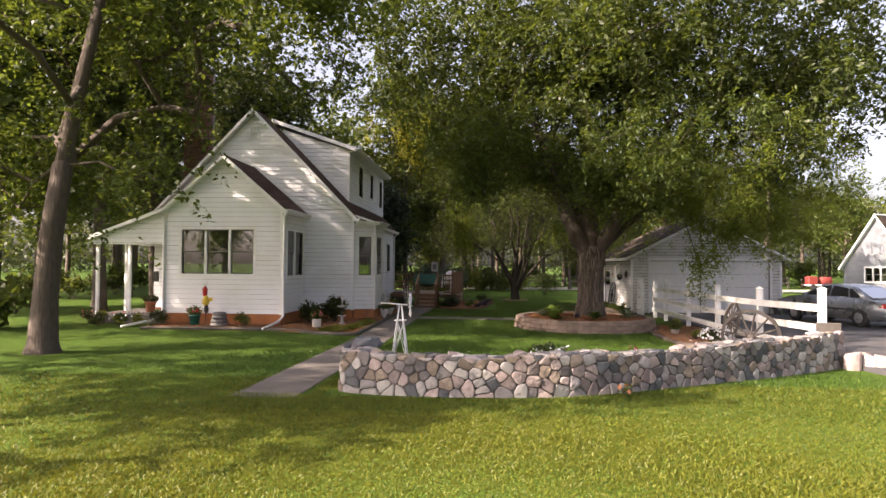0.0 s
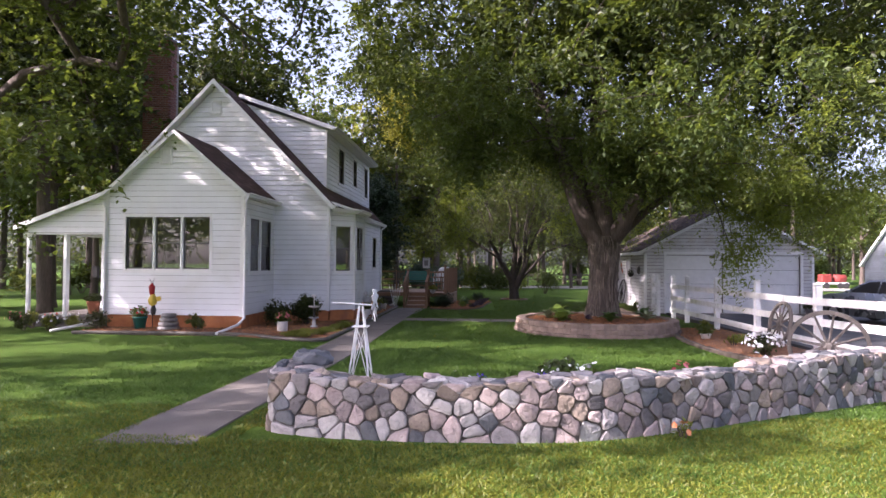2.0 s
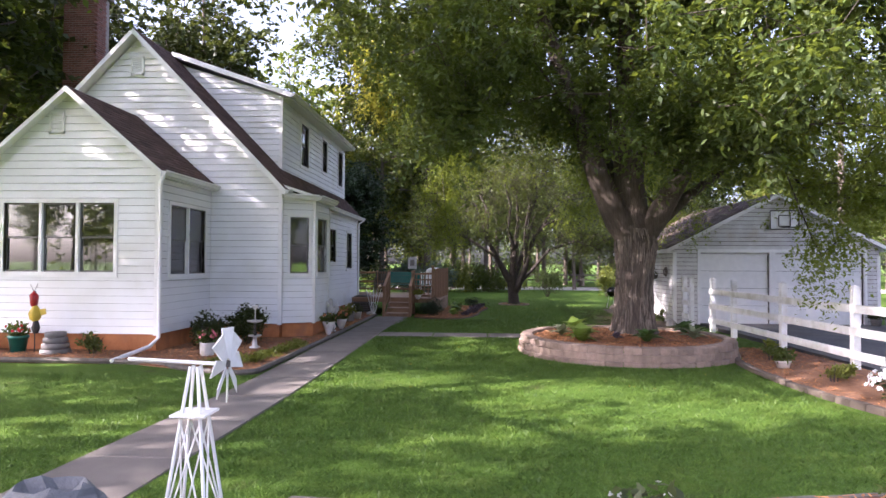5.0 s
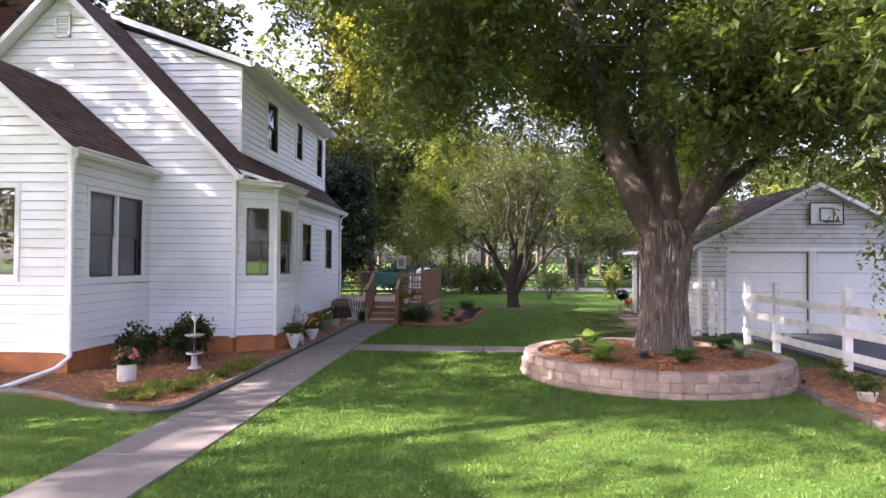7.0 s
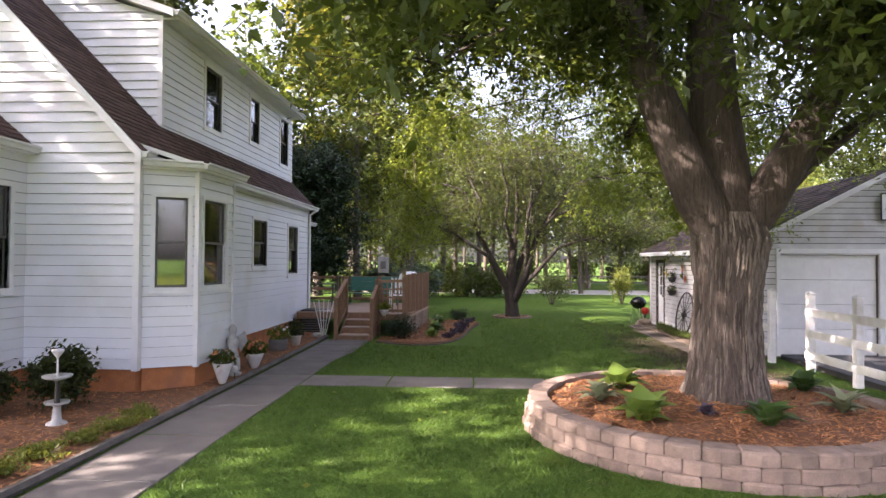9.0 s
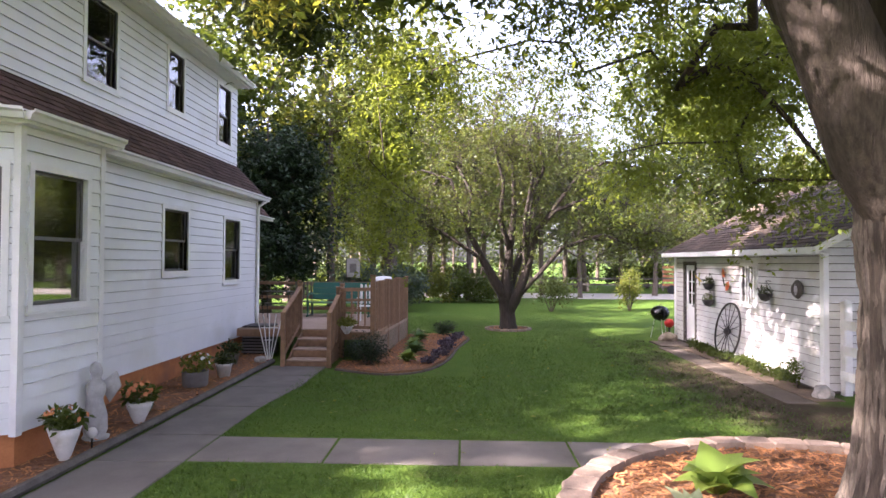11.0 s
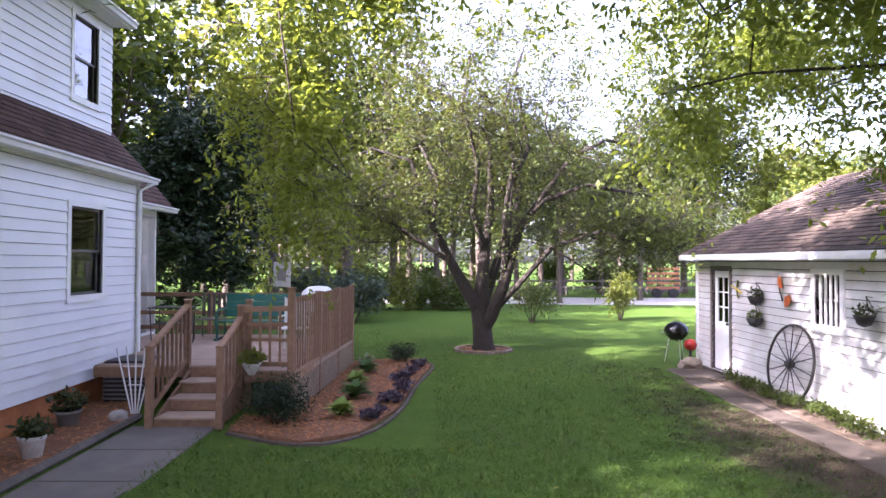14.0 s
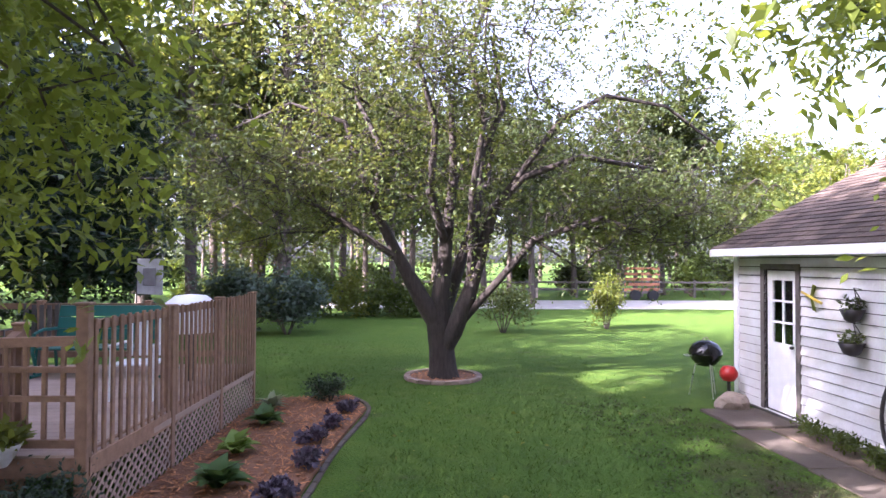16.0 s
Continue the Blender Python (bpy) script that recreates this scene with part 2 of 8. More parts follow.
L_APPLE = leaf_mat("sparse_tree_leaves", (0.032, 0.056, 0.014), (0.090, 0.120, 0.028), (0.22, 0.24, 0.04), 0.35)
L_LILAC = leaf_mat("lilac_leaves", (0.040, 0.066, 0.046), (0.085, 0.120, 0.080), (0.12, 0.16, 0.06), 0.25)
L_YEW = leaf_mat("conifer_needles", (0.012, 0.028, 0.012), (0.028, 0.05, 0.02), (0.03, 0.05, 0.015), 0.15)
L_HOSTA = leaf_mat("hosta_leaves", (0.11, 0.20, 0.035), (0.22, 0.31, 0.06), (0.32, 0.42, 0.06), 0.35)
L_HOSTAD = leaf_mat("green_hosta_leaves", (0.035, 0.085, 0.022), (0.085, 0.155, 0.040), (0.14, 0.22, 0.04), 0.3)
L_VARI = leaf_mat("variegated_hosta", (0.09, 0.14, 0.05), (0.36, 0.38, 0.24), (0.25, 0.3, 0.12), 0.3)
L_PURPLE = leaf_mat("purple_coralbells", (0.050, 0.040, 0.055), (0.13, 0.105, 0.13), (0.06, 0.03, 0.05), 0.2)
L_GRASS = leaf_mat("grass_blades", (0.036, 0.078, 0.012), (0.088, 0.146, 0.020), (0.11, 0.20, 0.02), 0.35)
L_DRY = leaf_mat("drier_grass_blades", (0.065, 0.090, 0.010), (0.170, 0.180, 0.020), (0.26, 0.25, 0.02), 0.35)
P_WHITE = leaf_mat("white_petals", (0.72, 0.72, 0.72), (0.8, 0.8, 0.78), (0.6, 0.6, 0.6), 0.2)
P_PINK = leaf_mat("pink_petals", (0.60, 0.10, 0.16), (0.70, 0.25, 0.25), (0.5, 0.1, 0.12), 0.2)
P_ORANGE = leaf_mat("orange_petals", (0.62, 0.20, 0.08), (0.7, 0.32, 0.14), (0.5, 0.2, 0.08), 0.2)
P_RED = leaf_mat("red_petals", (0.50, 0.02, 0.03), (0.6, 0.06, 0.05), (0.4, 0.03, 0.03), 0.2)
P_BLUE = leaf_mat("violet_petals", (0.08, 0.04, 0.40), (0.15, 0.08, 0.5), (0.1, 0.05, 0.4), 0.2)


# ---- mesh tools ----
class Geo:
    """Gathers vertices and faces for one mesh."""

    def __init__(self):
        self.v, self.f = [], []

    def add(self, verts, faces):
        k = len(self.v)
        self.v += [tuple(p) for p in verts]
        self.f += [tuple(k + i for i in q) for q in faces]
        return self

    def hexa(self, p):
        """Eight corners: lower four, upper four, both anticlockwise from above."""
        return self.add(p, [(3, 2, 1, 0), (4, 5, 6, 7), (0, 1, 5, 4), (1, 2, 6, 5), (2, 3, 7, 6), (3, 0, 4, 7)])

    def box(self, x0, x1, y0, y1, z0, z1):
        return self.hexa([(x0, y0, z0), (x1, y0, z0), (x1, y1, z0), (x0, y1, z0), (x0, y0, z1), (x1, y0, z1), (x1, y1, z1), (x0, y1, z1)])

    def cbox(self, x0, x1, y0, y1, z0, z1, c=0.008):
        """A box with chamfered edges."""
        bm = bmesh.new()
        bmesh.ops.create_cube(bm, size=1, matrix=Matrix.Translation(((x0 + x1) / 2, (y0 + y1) / 2, (z0 + z1) / 2)) @ Matrix.Diagonal((x1 - x0, y1 - y0, z1 - z0, 1)))
        bmesh.ops.bevel(bm, geom=bm.edges[:], offset=min(c, 0.4 * min(x1 - x0, y1 - y0, z1 - z0)), segments=1, affect="EDGES")
        bm.verts.index_update()
        self.add([v.co[:] for v in bm.verts], [[v.index for v in q.verts] for q in bm.faces])
        bm.free()
        return self

    def tube(self, pts, radii, n=8, caps=True):
        pts = [Vector(p) for p in pts]
        if not hasattr(radii, "__len__"):
            radii = [radii] * len(pts)
        rings, ref = [], None
        for i, p in enumerate(pts):
            d = (pts[min(i + 1, len(pts) - 1)] - pts[max(i - 1, 0)]).normalized()
            if ref is None:
                ref = Vector((1, 0, 0)) if abs(d.x) < 0.8 else Vector((0, 1, 0))
            ref = (ref - d * ref.dot(d)).normalized()
            s = d.cross(ref)
            rings.append([p + (ref * math.cos(2 * math.pi * k / n) + s * math.sin(2 * math.pi * k / n)) * radii[i] for k in range(n)])
        vs = [q for r in rings for q in r]
        fs = [(i * n + k, i * n + (k + 1) % n, (i + 1) * n + (k + 1) % n, (i + 1) * n + k) for i in range(len(pts) - 1) for k in range(n)]
        if caps:
            fs += [tuple(reversed(range(n))), tuple((len(pts) - 1) * n + k for k in range(n))]
        return self.add(vs, fs)

    def lathe(self, prof, n=16, c=(0, 0, 0)):
        vs = [(c[0] + r * math.cos(2 * math.pi * k / n), c[1] + r * math.sin(2 * math.pi * k / n), c[2] + z) for r, z in prof for k in range(n)]
        fs = [(i * n + k, i * n + (k + 1) % n, (i + 1) * n + (k + 1) % n, (i + 1) * n + k) for i in range(len(prof) - 1) for k in range(n)]
        return self.add(vs, fs)

    def ring(self, c, r, tube_r, axis="x", n=24, m=6):
        """A torus round the axis."""
        pts = []
        for k in range(n):
            a = 2 * math.pi * k / n
            for j in range(m):
                b = 2 * math.pi * j / m
                q, h = r + tube_r * math.cos(b), tube_r * math.sin(b)
                u, w = q * math.cos(a), q * math.sin(a)
                pts.append({"x": (c[0] + h, c[1] + u, c[2] + w), "y": (c[0] + u, c[1] + h, c[2] + w), "z": (c[0] + u, c[1] + w, c[2] + h)}[axis])
        return self.add(pts, [(k * m + j, k * m + (j + 1) % m, ((k + 1) % n) * m + (j + 1) % m, ((k + 1) % n) * m + j) for k in range(n) for j in range(m)])

    def mesh(self, name, material, smooth=False):
        me = bpy.data.meshes.new(name)
        me.from_pydata(self.v, [], self.f)
        me.materials.append(material)
        if smooth:
            me.shade_smooth()
        me.update()
        return me


def world_of(ob):
    return world_of(ob.parent) @ ob.matrix_parent_inverse @ ob.matrix_basis if ob.parent else ob.matrix_basis.copy()


def part(name, geo, material, parent, label="", smooth=False):
    """One mesh object under a thing or a part."""
    ob = new(name, geo if isinstance(geo, bpy.types.Mesh) else geo.mesh(name, material, smooth))
    ob.parent = parent
    if parent is not None:
        ob.matrix_parent_inverse = world_of(parent).inverted()
    return tagged(ob, label)


def thing(name, label, category, at=(0, 0, 0), group="", kind=""):
    ob = new(name)
    ob.matrix_basis = Matrix.Translation(at)
    return tagged(ob, label, category, group, kind)


def solo(name, geo, material, label, category, group="", kind="", smooth=False):
    """A thing that is one mesh."""
    return tagged(new(name, geo.mesh(name, material, smooth)), label, category, group, kind)


def quads_mesh(name, quads, material):
    """A mesh from an (n, 4, 3) array of quads."""
    n = len(quads)
    me = bpy.data.meshes.new(name)
    me.vertices.add(4 * n)
    me.vertices.foreach_set("co", np.ascontiguousarray(quads, dtype=np.float32).ravel())
    me.loops.add(4 * n)
    me.loops.foreach_set("vertex_index", np.arange(4 * n, dtype=np.int32))
    me.polygons.add(n)
    me.polygons.foreach_set("loop_start", np.arange(0, 4 * n, 4, dtype=np.int32))
    me.materials.append(material)
    me.update(calc_edges=True)
    return me


def gz(x, y):
    """The ground's height."""
    s = min(1.0, max(0.0, (y - 11.0) / 7.0))
    return -0.09 - 0.11 * s * s * (3 - 2 * s)


def gz_array(y):
    s = np.clip((y - 11.0) / 7.0, 0, 1)
    return -0.09 - 0.11 * s * s * (3 - 2 * s)


def unit(a):
    return a / np.maximum(1e-9, np.linalg.norm(a, axis=-1, keepdims=True))


def leaves(r, o, length, width, flat=0.5, hang=0.3):
    """Leaf quads at the places o: kite shapes, folded a little."""
    n = len(o)
    d = r.normal(size=(n, 3))
    d[:, 2] = d[:, 2] * flat - hang
    d = unit(d)
    up = r.normal(size=(n, 3)) * 0.6 + np.array((0, 0, 1.0))
    s = unit(np.cross(d, up))
    k = r.uniform(0.6, 1.25, (n, 1))
    l, w = length * k, width * k
    nrm = np.cross(s, d)
    q = np.empty((n, 4, 3))
    q[:, 0] = o
    q[:, 1] = o + d * l * 0.45 + s * w * 0.5 + nrm * w * 0.15
    q[:, 2] = o + d * l
    q[:, 3] = o + d * l * 0.45 - s * w * 0.5 + nrm * w * 0.15
    return q


def sprays(r, centres, radius, per, count, droop, length, width):
    """Leaves along drooping twigs round the clump centres."""
    n = len(centres)
    o = np.repeat(centres, per, axis=0) + r.normal(size=(n * per, 3)) * radius * 0.35
    d = unit(r.normal(size=(n * per, 3)) * np.array((1, 1, 0.5)))
    L = radius * r.uniform(0.5, 1.2, (n * per, 1))
    t = np.sort(r.uniform(0.05, 1, (n * per, count)), axis=1)
    p = o[:, None] + d[:, None] * (L * t)[..., None]
    p[..., 2] -= droop * (L * t * t)
    p = p.reshape(-1, 3) + r.normal(size=(n * per * count, 3)) * 0.05
    return leaves(r, p, length, width, 0.5, 0.25 + 0.3 * droop)


def limbs(r, trunk, clumps, tip=0.02, power=2.3, sag=0.05, wiggle=0.12, boughs=()):
    """Branches from a trunk, given as (x, y, z, r) rows, to every clump. Returns chains of points and radii."""
    pos = [Vector(p[:3]) for p in trunk]
    par = [i - 1 for i in range(len(trunk))]
    fixed = [p[3] for p in trunk]
    start = max(1, len(trunk) // 2)
    for k, rows in boughs:
        last = k
        for p in rows:
            pos.append(Vector(p[:3]))
            par.append(last)
            fixed.append(p[3])
            last = len(pos) - 1
    top = pos[-1]
    order = sorted(range(len(clumps)), key=lambda i: (Vector(clumps[i]) - pos[start]).length)
    for i in order:
        c = Vector(clumps[i])
        arr = np.array([p[:] for p in pos[start:]])
        dv = np.array(c[:]) - arr
        dist = np.linalg.norm(dv, axis=1)
        cost = dist + 0.35 * np.maximum(0, arr[:, 2] - c.z)
        k = start + int(np.argmin(cost))
        a = pos[k]
        seg = max(1, min(4, int((c - a).length / 0.9)))
        last = k
        for j in range(1, seg + 1):
            t = j / seg
            q = a.lerp(c, t)
            if j < seg:
                q += Vector(r.normal(size=3)) * wiggle * (c - a).length * 0.4
                q.z += math.sin(t * math.pi) * sag * (c - a).length
            pos.append(q)
            par.append(last)
            fixed.append(None)
            last = len(pos) - 1
    area = [0.0] * len(pos)
    kids = [[] for _ in pos]
    for i in range(len(pos) - 1, 0, -1):
        if not area[i]:
            area[i] = tip ** power
        area[par[i]] += area[i]
        kids[par[i]].append(i)
    rad = [fixed[i] if fixed[i] else a ** (1 / power) for i, a in enumerate(area)]
    for i in range(1, len(pos)):
        rad[i] = min(rad[i], rad[par[i]] * 0.92) if fixed[i] is None else rad[i]
    chains, stack = [], [(0, None)]
    while stack:
        i, prev = stack.pop()
        pts, rr = ([pos[prev][:], pos[i][:]], [min(rad[prev], rad[i] * 1.15), rad[i]]) if prev is not None else ([pos[i][:]], [rad[i]])
        while kids[i]:
            ks = sorted(kids[i], key=lambda q: -rad[q])
            for q in ks[1:]:
                stack.append((q, i))
            i = ks[0]
            pts.append(pos[i][:])
            rr.append(rad[i])
        if len(pts) > 1:
            chains.append((pts, rr))
    return chains


def tree(name, label, at, trunk, clumps, leaf, bark=None, radius=0.9, per=8, count=12, droop=0.6, length=0.13, width=0.08, seed=1, tip=0.02, sides=7, sag=0.05, wiggle=0.12, category="tree", group="", boughs=(), twigs=0, crown_of=None):
    """A tree: trunk and limbs in one mesh, the crown of leaves in another. trunk and clumps are given from the base."""
    r = np.random.default_rng(seed)
    t = thing(name, label, category, at, group)
    g = Geo()
    for pts, rr in limbs(r, trunk, clumps, tip, 2.3, sag, wiggle, boughs):
        n = sides + 5 if rr[0] > 0.2 else (sides if rr[0] > 0.05 else 4)
        g.tube(pts, rr, n, caps=False)
    for c in clumps if twigs else ():
        for _ in range(twigs):
            d = r.normal(size=3) * (1, 1, 0.7)
            d /= np.linalg.norm(d)
            L = radius * r.uniform(0.6, 1.5)
            b = np.array(c) + d * L * 0.5 + r.normal(size=3) * 0.09
            g.tube([c, b, b + (d + r.normal(size=3) * 0.45 - (0, 0, droop * 0.4)) * L * 0.5], [0.0075, 0.005, 0.002], 3, caps=False)
    me = g.mesh("trunk", bark or BARK, True)
    ob = new("trunk", me)
    ob.parent = t
    q = sprays(r, np.array(clumps if crown_of is None else crown_of), radius, per, count, droop, length, width)
    cr = new("crown", quads_mesh("crown", q, leaf))
    cr.parent = t
    return t


def blob_points(r, n, c, rad, shell=0.45, lo=-9):
    """n points in an uneven ellipsoid, more of them near its skin."""
    out = []
    while len(out) < n:
        d = r.normal(size=3)
        d /= np.linalg.norm(d)
        u = r.uniform() ** shell
        lump = 0.82 + 0.3 * noise.noise(Vector(d * 1.7) + Vector((c[0], c[1], n * 0.1)))
        p = np.array(c) + d * np.array(rad) * u * lump
        if p[2] > lo:
            out.append(p)
    return np.array(out)

# ---- ground ----
def ground_material():
    m = bpy.data.materials.new("lawn")
    m.use_nodes = True
    nt = m.node_tree
    N, K = nt.nodes, nt.links.new
    p = N["Principled BSDF"]
    p.inputs["Roughness"].default_value = 0.9
    p.inputs["Specular IOR Level"].default_value = 0.1
    g = N.new("ShaderNodeNewGeometry")

    def ns(scale, detail=5):
        n = N.new("ShaderNodeTexNoise")
        n.inputs["Scale"].default_value, n.inputs["Detail"].default_value = scale, detail
        K(g.outputs["Position"], n.inputs["Vector"])
        return n.outputs[0]

    def rng_map(x, a, b):
        r = N.new("ShaderNodeMapRange")
        r.inputs[1].default_value, r.inputs[2].default_value = a, b
        K(x, r.inputs[0])
        return r.outputs[0]

    def mix(f, a, b):
        x = N.new("ShaderNodeMix")
        x.data_type = "RGBA"
        for s, v in ((0, f), (6, a), (7, b)):
            if isinstance(v, tuple):
                x.inputs[s].default_value = (*v, 1)
            else:
                K(v, x.inputs[s])
        return x.outputs[2]

    fine, mid, big = ns(38, 4), ns(3.0), ns(0.35)
    col = mix(rng_map(fine, 0.3, 0.7), (0.036, 0.078, 0.010), (0.078, 0.135, 0.018))
    col = mix(rng_map(mid, 0.45, 0.75), col, (0.080, 0.126, 0.018))
    col = mix(rng_map(big, 0.5, 0.8), col, (0.056, 0.108, 0.016))
    # worn earth beside the garage
    sp = N.new("ShaderNodeSeparateXYZ")
    K(g.outputs["Position"], sp.inputs[0])

    def bump_mask(axis, c, w):
        a = N.new("ShaderNodeMath")
        a.operation = "SUBTRACT"
        a.inputs[1].default_value = c
        K(sp.outputs[axis], a.inputs[0])
        b = N.new("ShaderNodeMath")
        b.operation = "ABSOLUTE"
        K(a.outputs[0], b.inputs[0])
        return rng_map(b.outputs[0], w, w * 0.35)

    # drier grass on the open side before the garden wall
    dry = N.new("ShaderNodeMath")
    dry.operation = "MULTIPLY"
    K(bump_mask(1, -20, 32), dry.inputs[0])
    K(rng_map(ns(1.1), 0.25, 0.6), dry.inputs[1])
    col = mix(dry.outputs[0], col, (0.125, 0.142, 0.018))
    mm = N.new("ShaderNodeMath")
    mm.operation = "MULTIPLY"
    K(bump_mask(0, 5.3, 1.7), mm.inputs[0])
    K(bump_mask(1, 28.6, 6.5), mm.inputs[1])
    m2 = N.new("ShaderNodeMath")
    m2.operation = "MULTIPLY_ADD"
    m2.inputs[1].default_value = 0.48
    K(mm.outputs[0], m2.inputs[0])
    K(ns(1.6), m2.inputs[2])
    col = mix(rng_map(m2.outputs[0], 0.62, 0.90), col, (0.062, 0.048, 0.030))
    K(col, p.inputs["Base Color"])
    bp = N.new("ShaderNodeBump")
    bp.inputs["Strength"].default_value, bp.inputs["Distance"].default_value = 0.9, 0.05
    K(fine, bp.inputs["Height"])
    K(bp.outputs[0], p.inputs["Normal"])
    return m


LAWN = ground_material()
xs = [-2500, -800, -300, -150, -80, -55] + [-40 + i for i in range(81)] + [55, 80, 150, 300, 800, 2500]
ys = [-2500, -800, -300, -120, -60, -35, -22] + [-14 + i for i in range(95)] + [90, 110, 150, 300, 800, 2500]
gv = [(x, y, gz(x, y) + (0.03 * noise.noise(Vector((x * 0.3, y * 0.3, 0))) if abs(x) < 45 and -15 < y < 85 else 0)) for y in ys for x in xs]
nx = len(xs)
gf = [(j * nx + i, j * nx + i + 1, (j + 1) * nx + i + 1, (j + 1) * nx + i) for j in range(len(ys) - 1) for i in range(nx - 1)]
tagged(new("ground", Geo().add(gv, gf).mesh("ground", LAWN, True)), "mown green lawn reaching to far fields", "ground", kind="structure")


def sheet(name, outline, material, label, category, lift=0.03, kind="structure", thick=0.12, inset=0.0):
    """A flat slab over the ground with the outline given anticlockwise."""
    g = Geo()
    n = len(outline)
    top = [(x, y, gz(x, y) + lift) for x, y in outline]
    bot = [(x, y, gz(x, y) + lift - thick) for x, y in outline]
    g.add(top + bot, [tuple(range(n))] + [(n + i, n + (i + 1) % n, (i + 1) % n, i) for i in range(n)])
    return solo(name, g, material, label, category, kind=kind)


# ---- walkway of concrete slabs ----
walkway = thing("walkway", "worn grey concrete garden walkway of long slabs", "path", (-3.2, 20, 0), kind="structure")


def slab(pts, lift=0.016, material=CONC):
    g = Geo()
    c = Vector((sum(p[0] for p in pts) / 4, sum(p[1] for p in pts) / 4))
    lo = [(x, y, gz(x, y) - 0.08) for x, y in pts]
    mid = [(x, y, gz(x, y) + lift - 0.015) for x, y in pts]
    top = [(c.x + (x - c.x) * 0.985, c.y + (y - c.y) * 0.985, gz(x, y) + lift) for x, y in pts]
    g.add(lo + mid + top, [(8, 9, 10, 11)] + [(a + i, a + (i + 1) % 4, a + 4 + (i + 1) % 4, a + 4 + i) for a in (0, 4) for i in range(4)])
    part("slab", g, material, walkway)


yb = [9.15, 10.55, 11.9, 13.4, 15.0, 16.5, 18.0, 19.6, 21.2, 22.8, 24.3, 25.35, 26.9, 28.4, 29.5, 30.6]
for a, b in zip(yb, yb[1:]):
    def edge(y, left):
        if y < 11.5:
            return -3.75 - 0.05 * (11.5 - y) if left else -2.75 - 0.04 * (11.5 - y)
        return (-3.75 if y < 24 else -3.72) if left else (-2.72 if y < 28 else -2.55)
    slab([(edge(a, 1), a + 0.008), (edge(a, 0), a + 0.008), (edge(b, 0), b - 0.008), (edge(b, 1), b - 0.008)])
for a, b in ((-2.71, -1.2), (-1.2, 0.3), (0.3, 1.6), (1.6, 2.9), (2.9, 4.2), (4.2, 5.6)):
    slab([(a + 0.008, 24.35 - 0.0), (b - 0.008, 24.35), (b - 0.008, 25.3), (a + 0.008, 25.3)])
# narrow walk beside the garage
yb = [27.6, 29.2, 30.9, 32.6, 34.2]
for a, b in zip(yb, yb[1:]):
    slab([(5.42, a + 0.01), (5.93, a + 0.01), (5.9, b - 0.01), (5.38, b - 0.01)], 0.014, DIRTY)
slab([(5.5, 34.25), (6.4, 34.25), (6.4, 35.3), (5.5, 35.3)], 0.04, DIRTY)

# driveway and far gravel road
sheet("driveway", [(7.6, 10.5), (9.0, 8.0), (14, 4), (40, 2), (40, 26), (30, 28), (13.2, 28.2), (7.2, 28.2), (7.3, 20), (7.3, 14)], ASPH, "dark worn asphalt driveway beside the fence", "driveway", 0.10, thick=0.3)
sheet("gravel_road", [(-8, 57), (20, 55.5), (60, 53), (120, 52), (120, 60), (60, 60), (20, 62.5), (-8, 63)], GRAVEL, "pale sunlit gravel lane beyond the lawn", "road", 0.02)


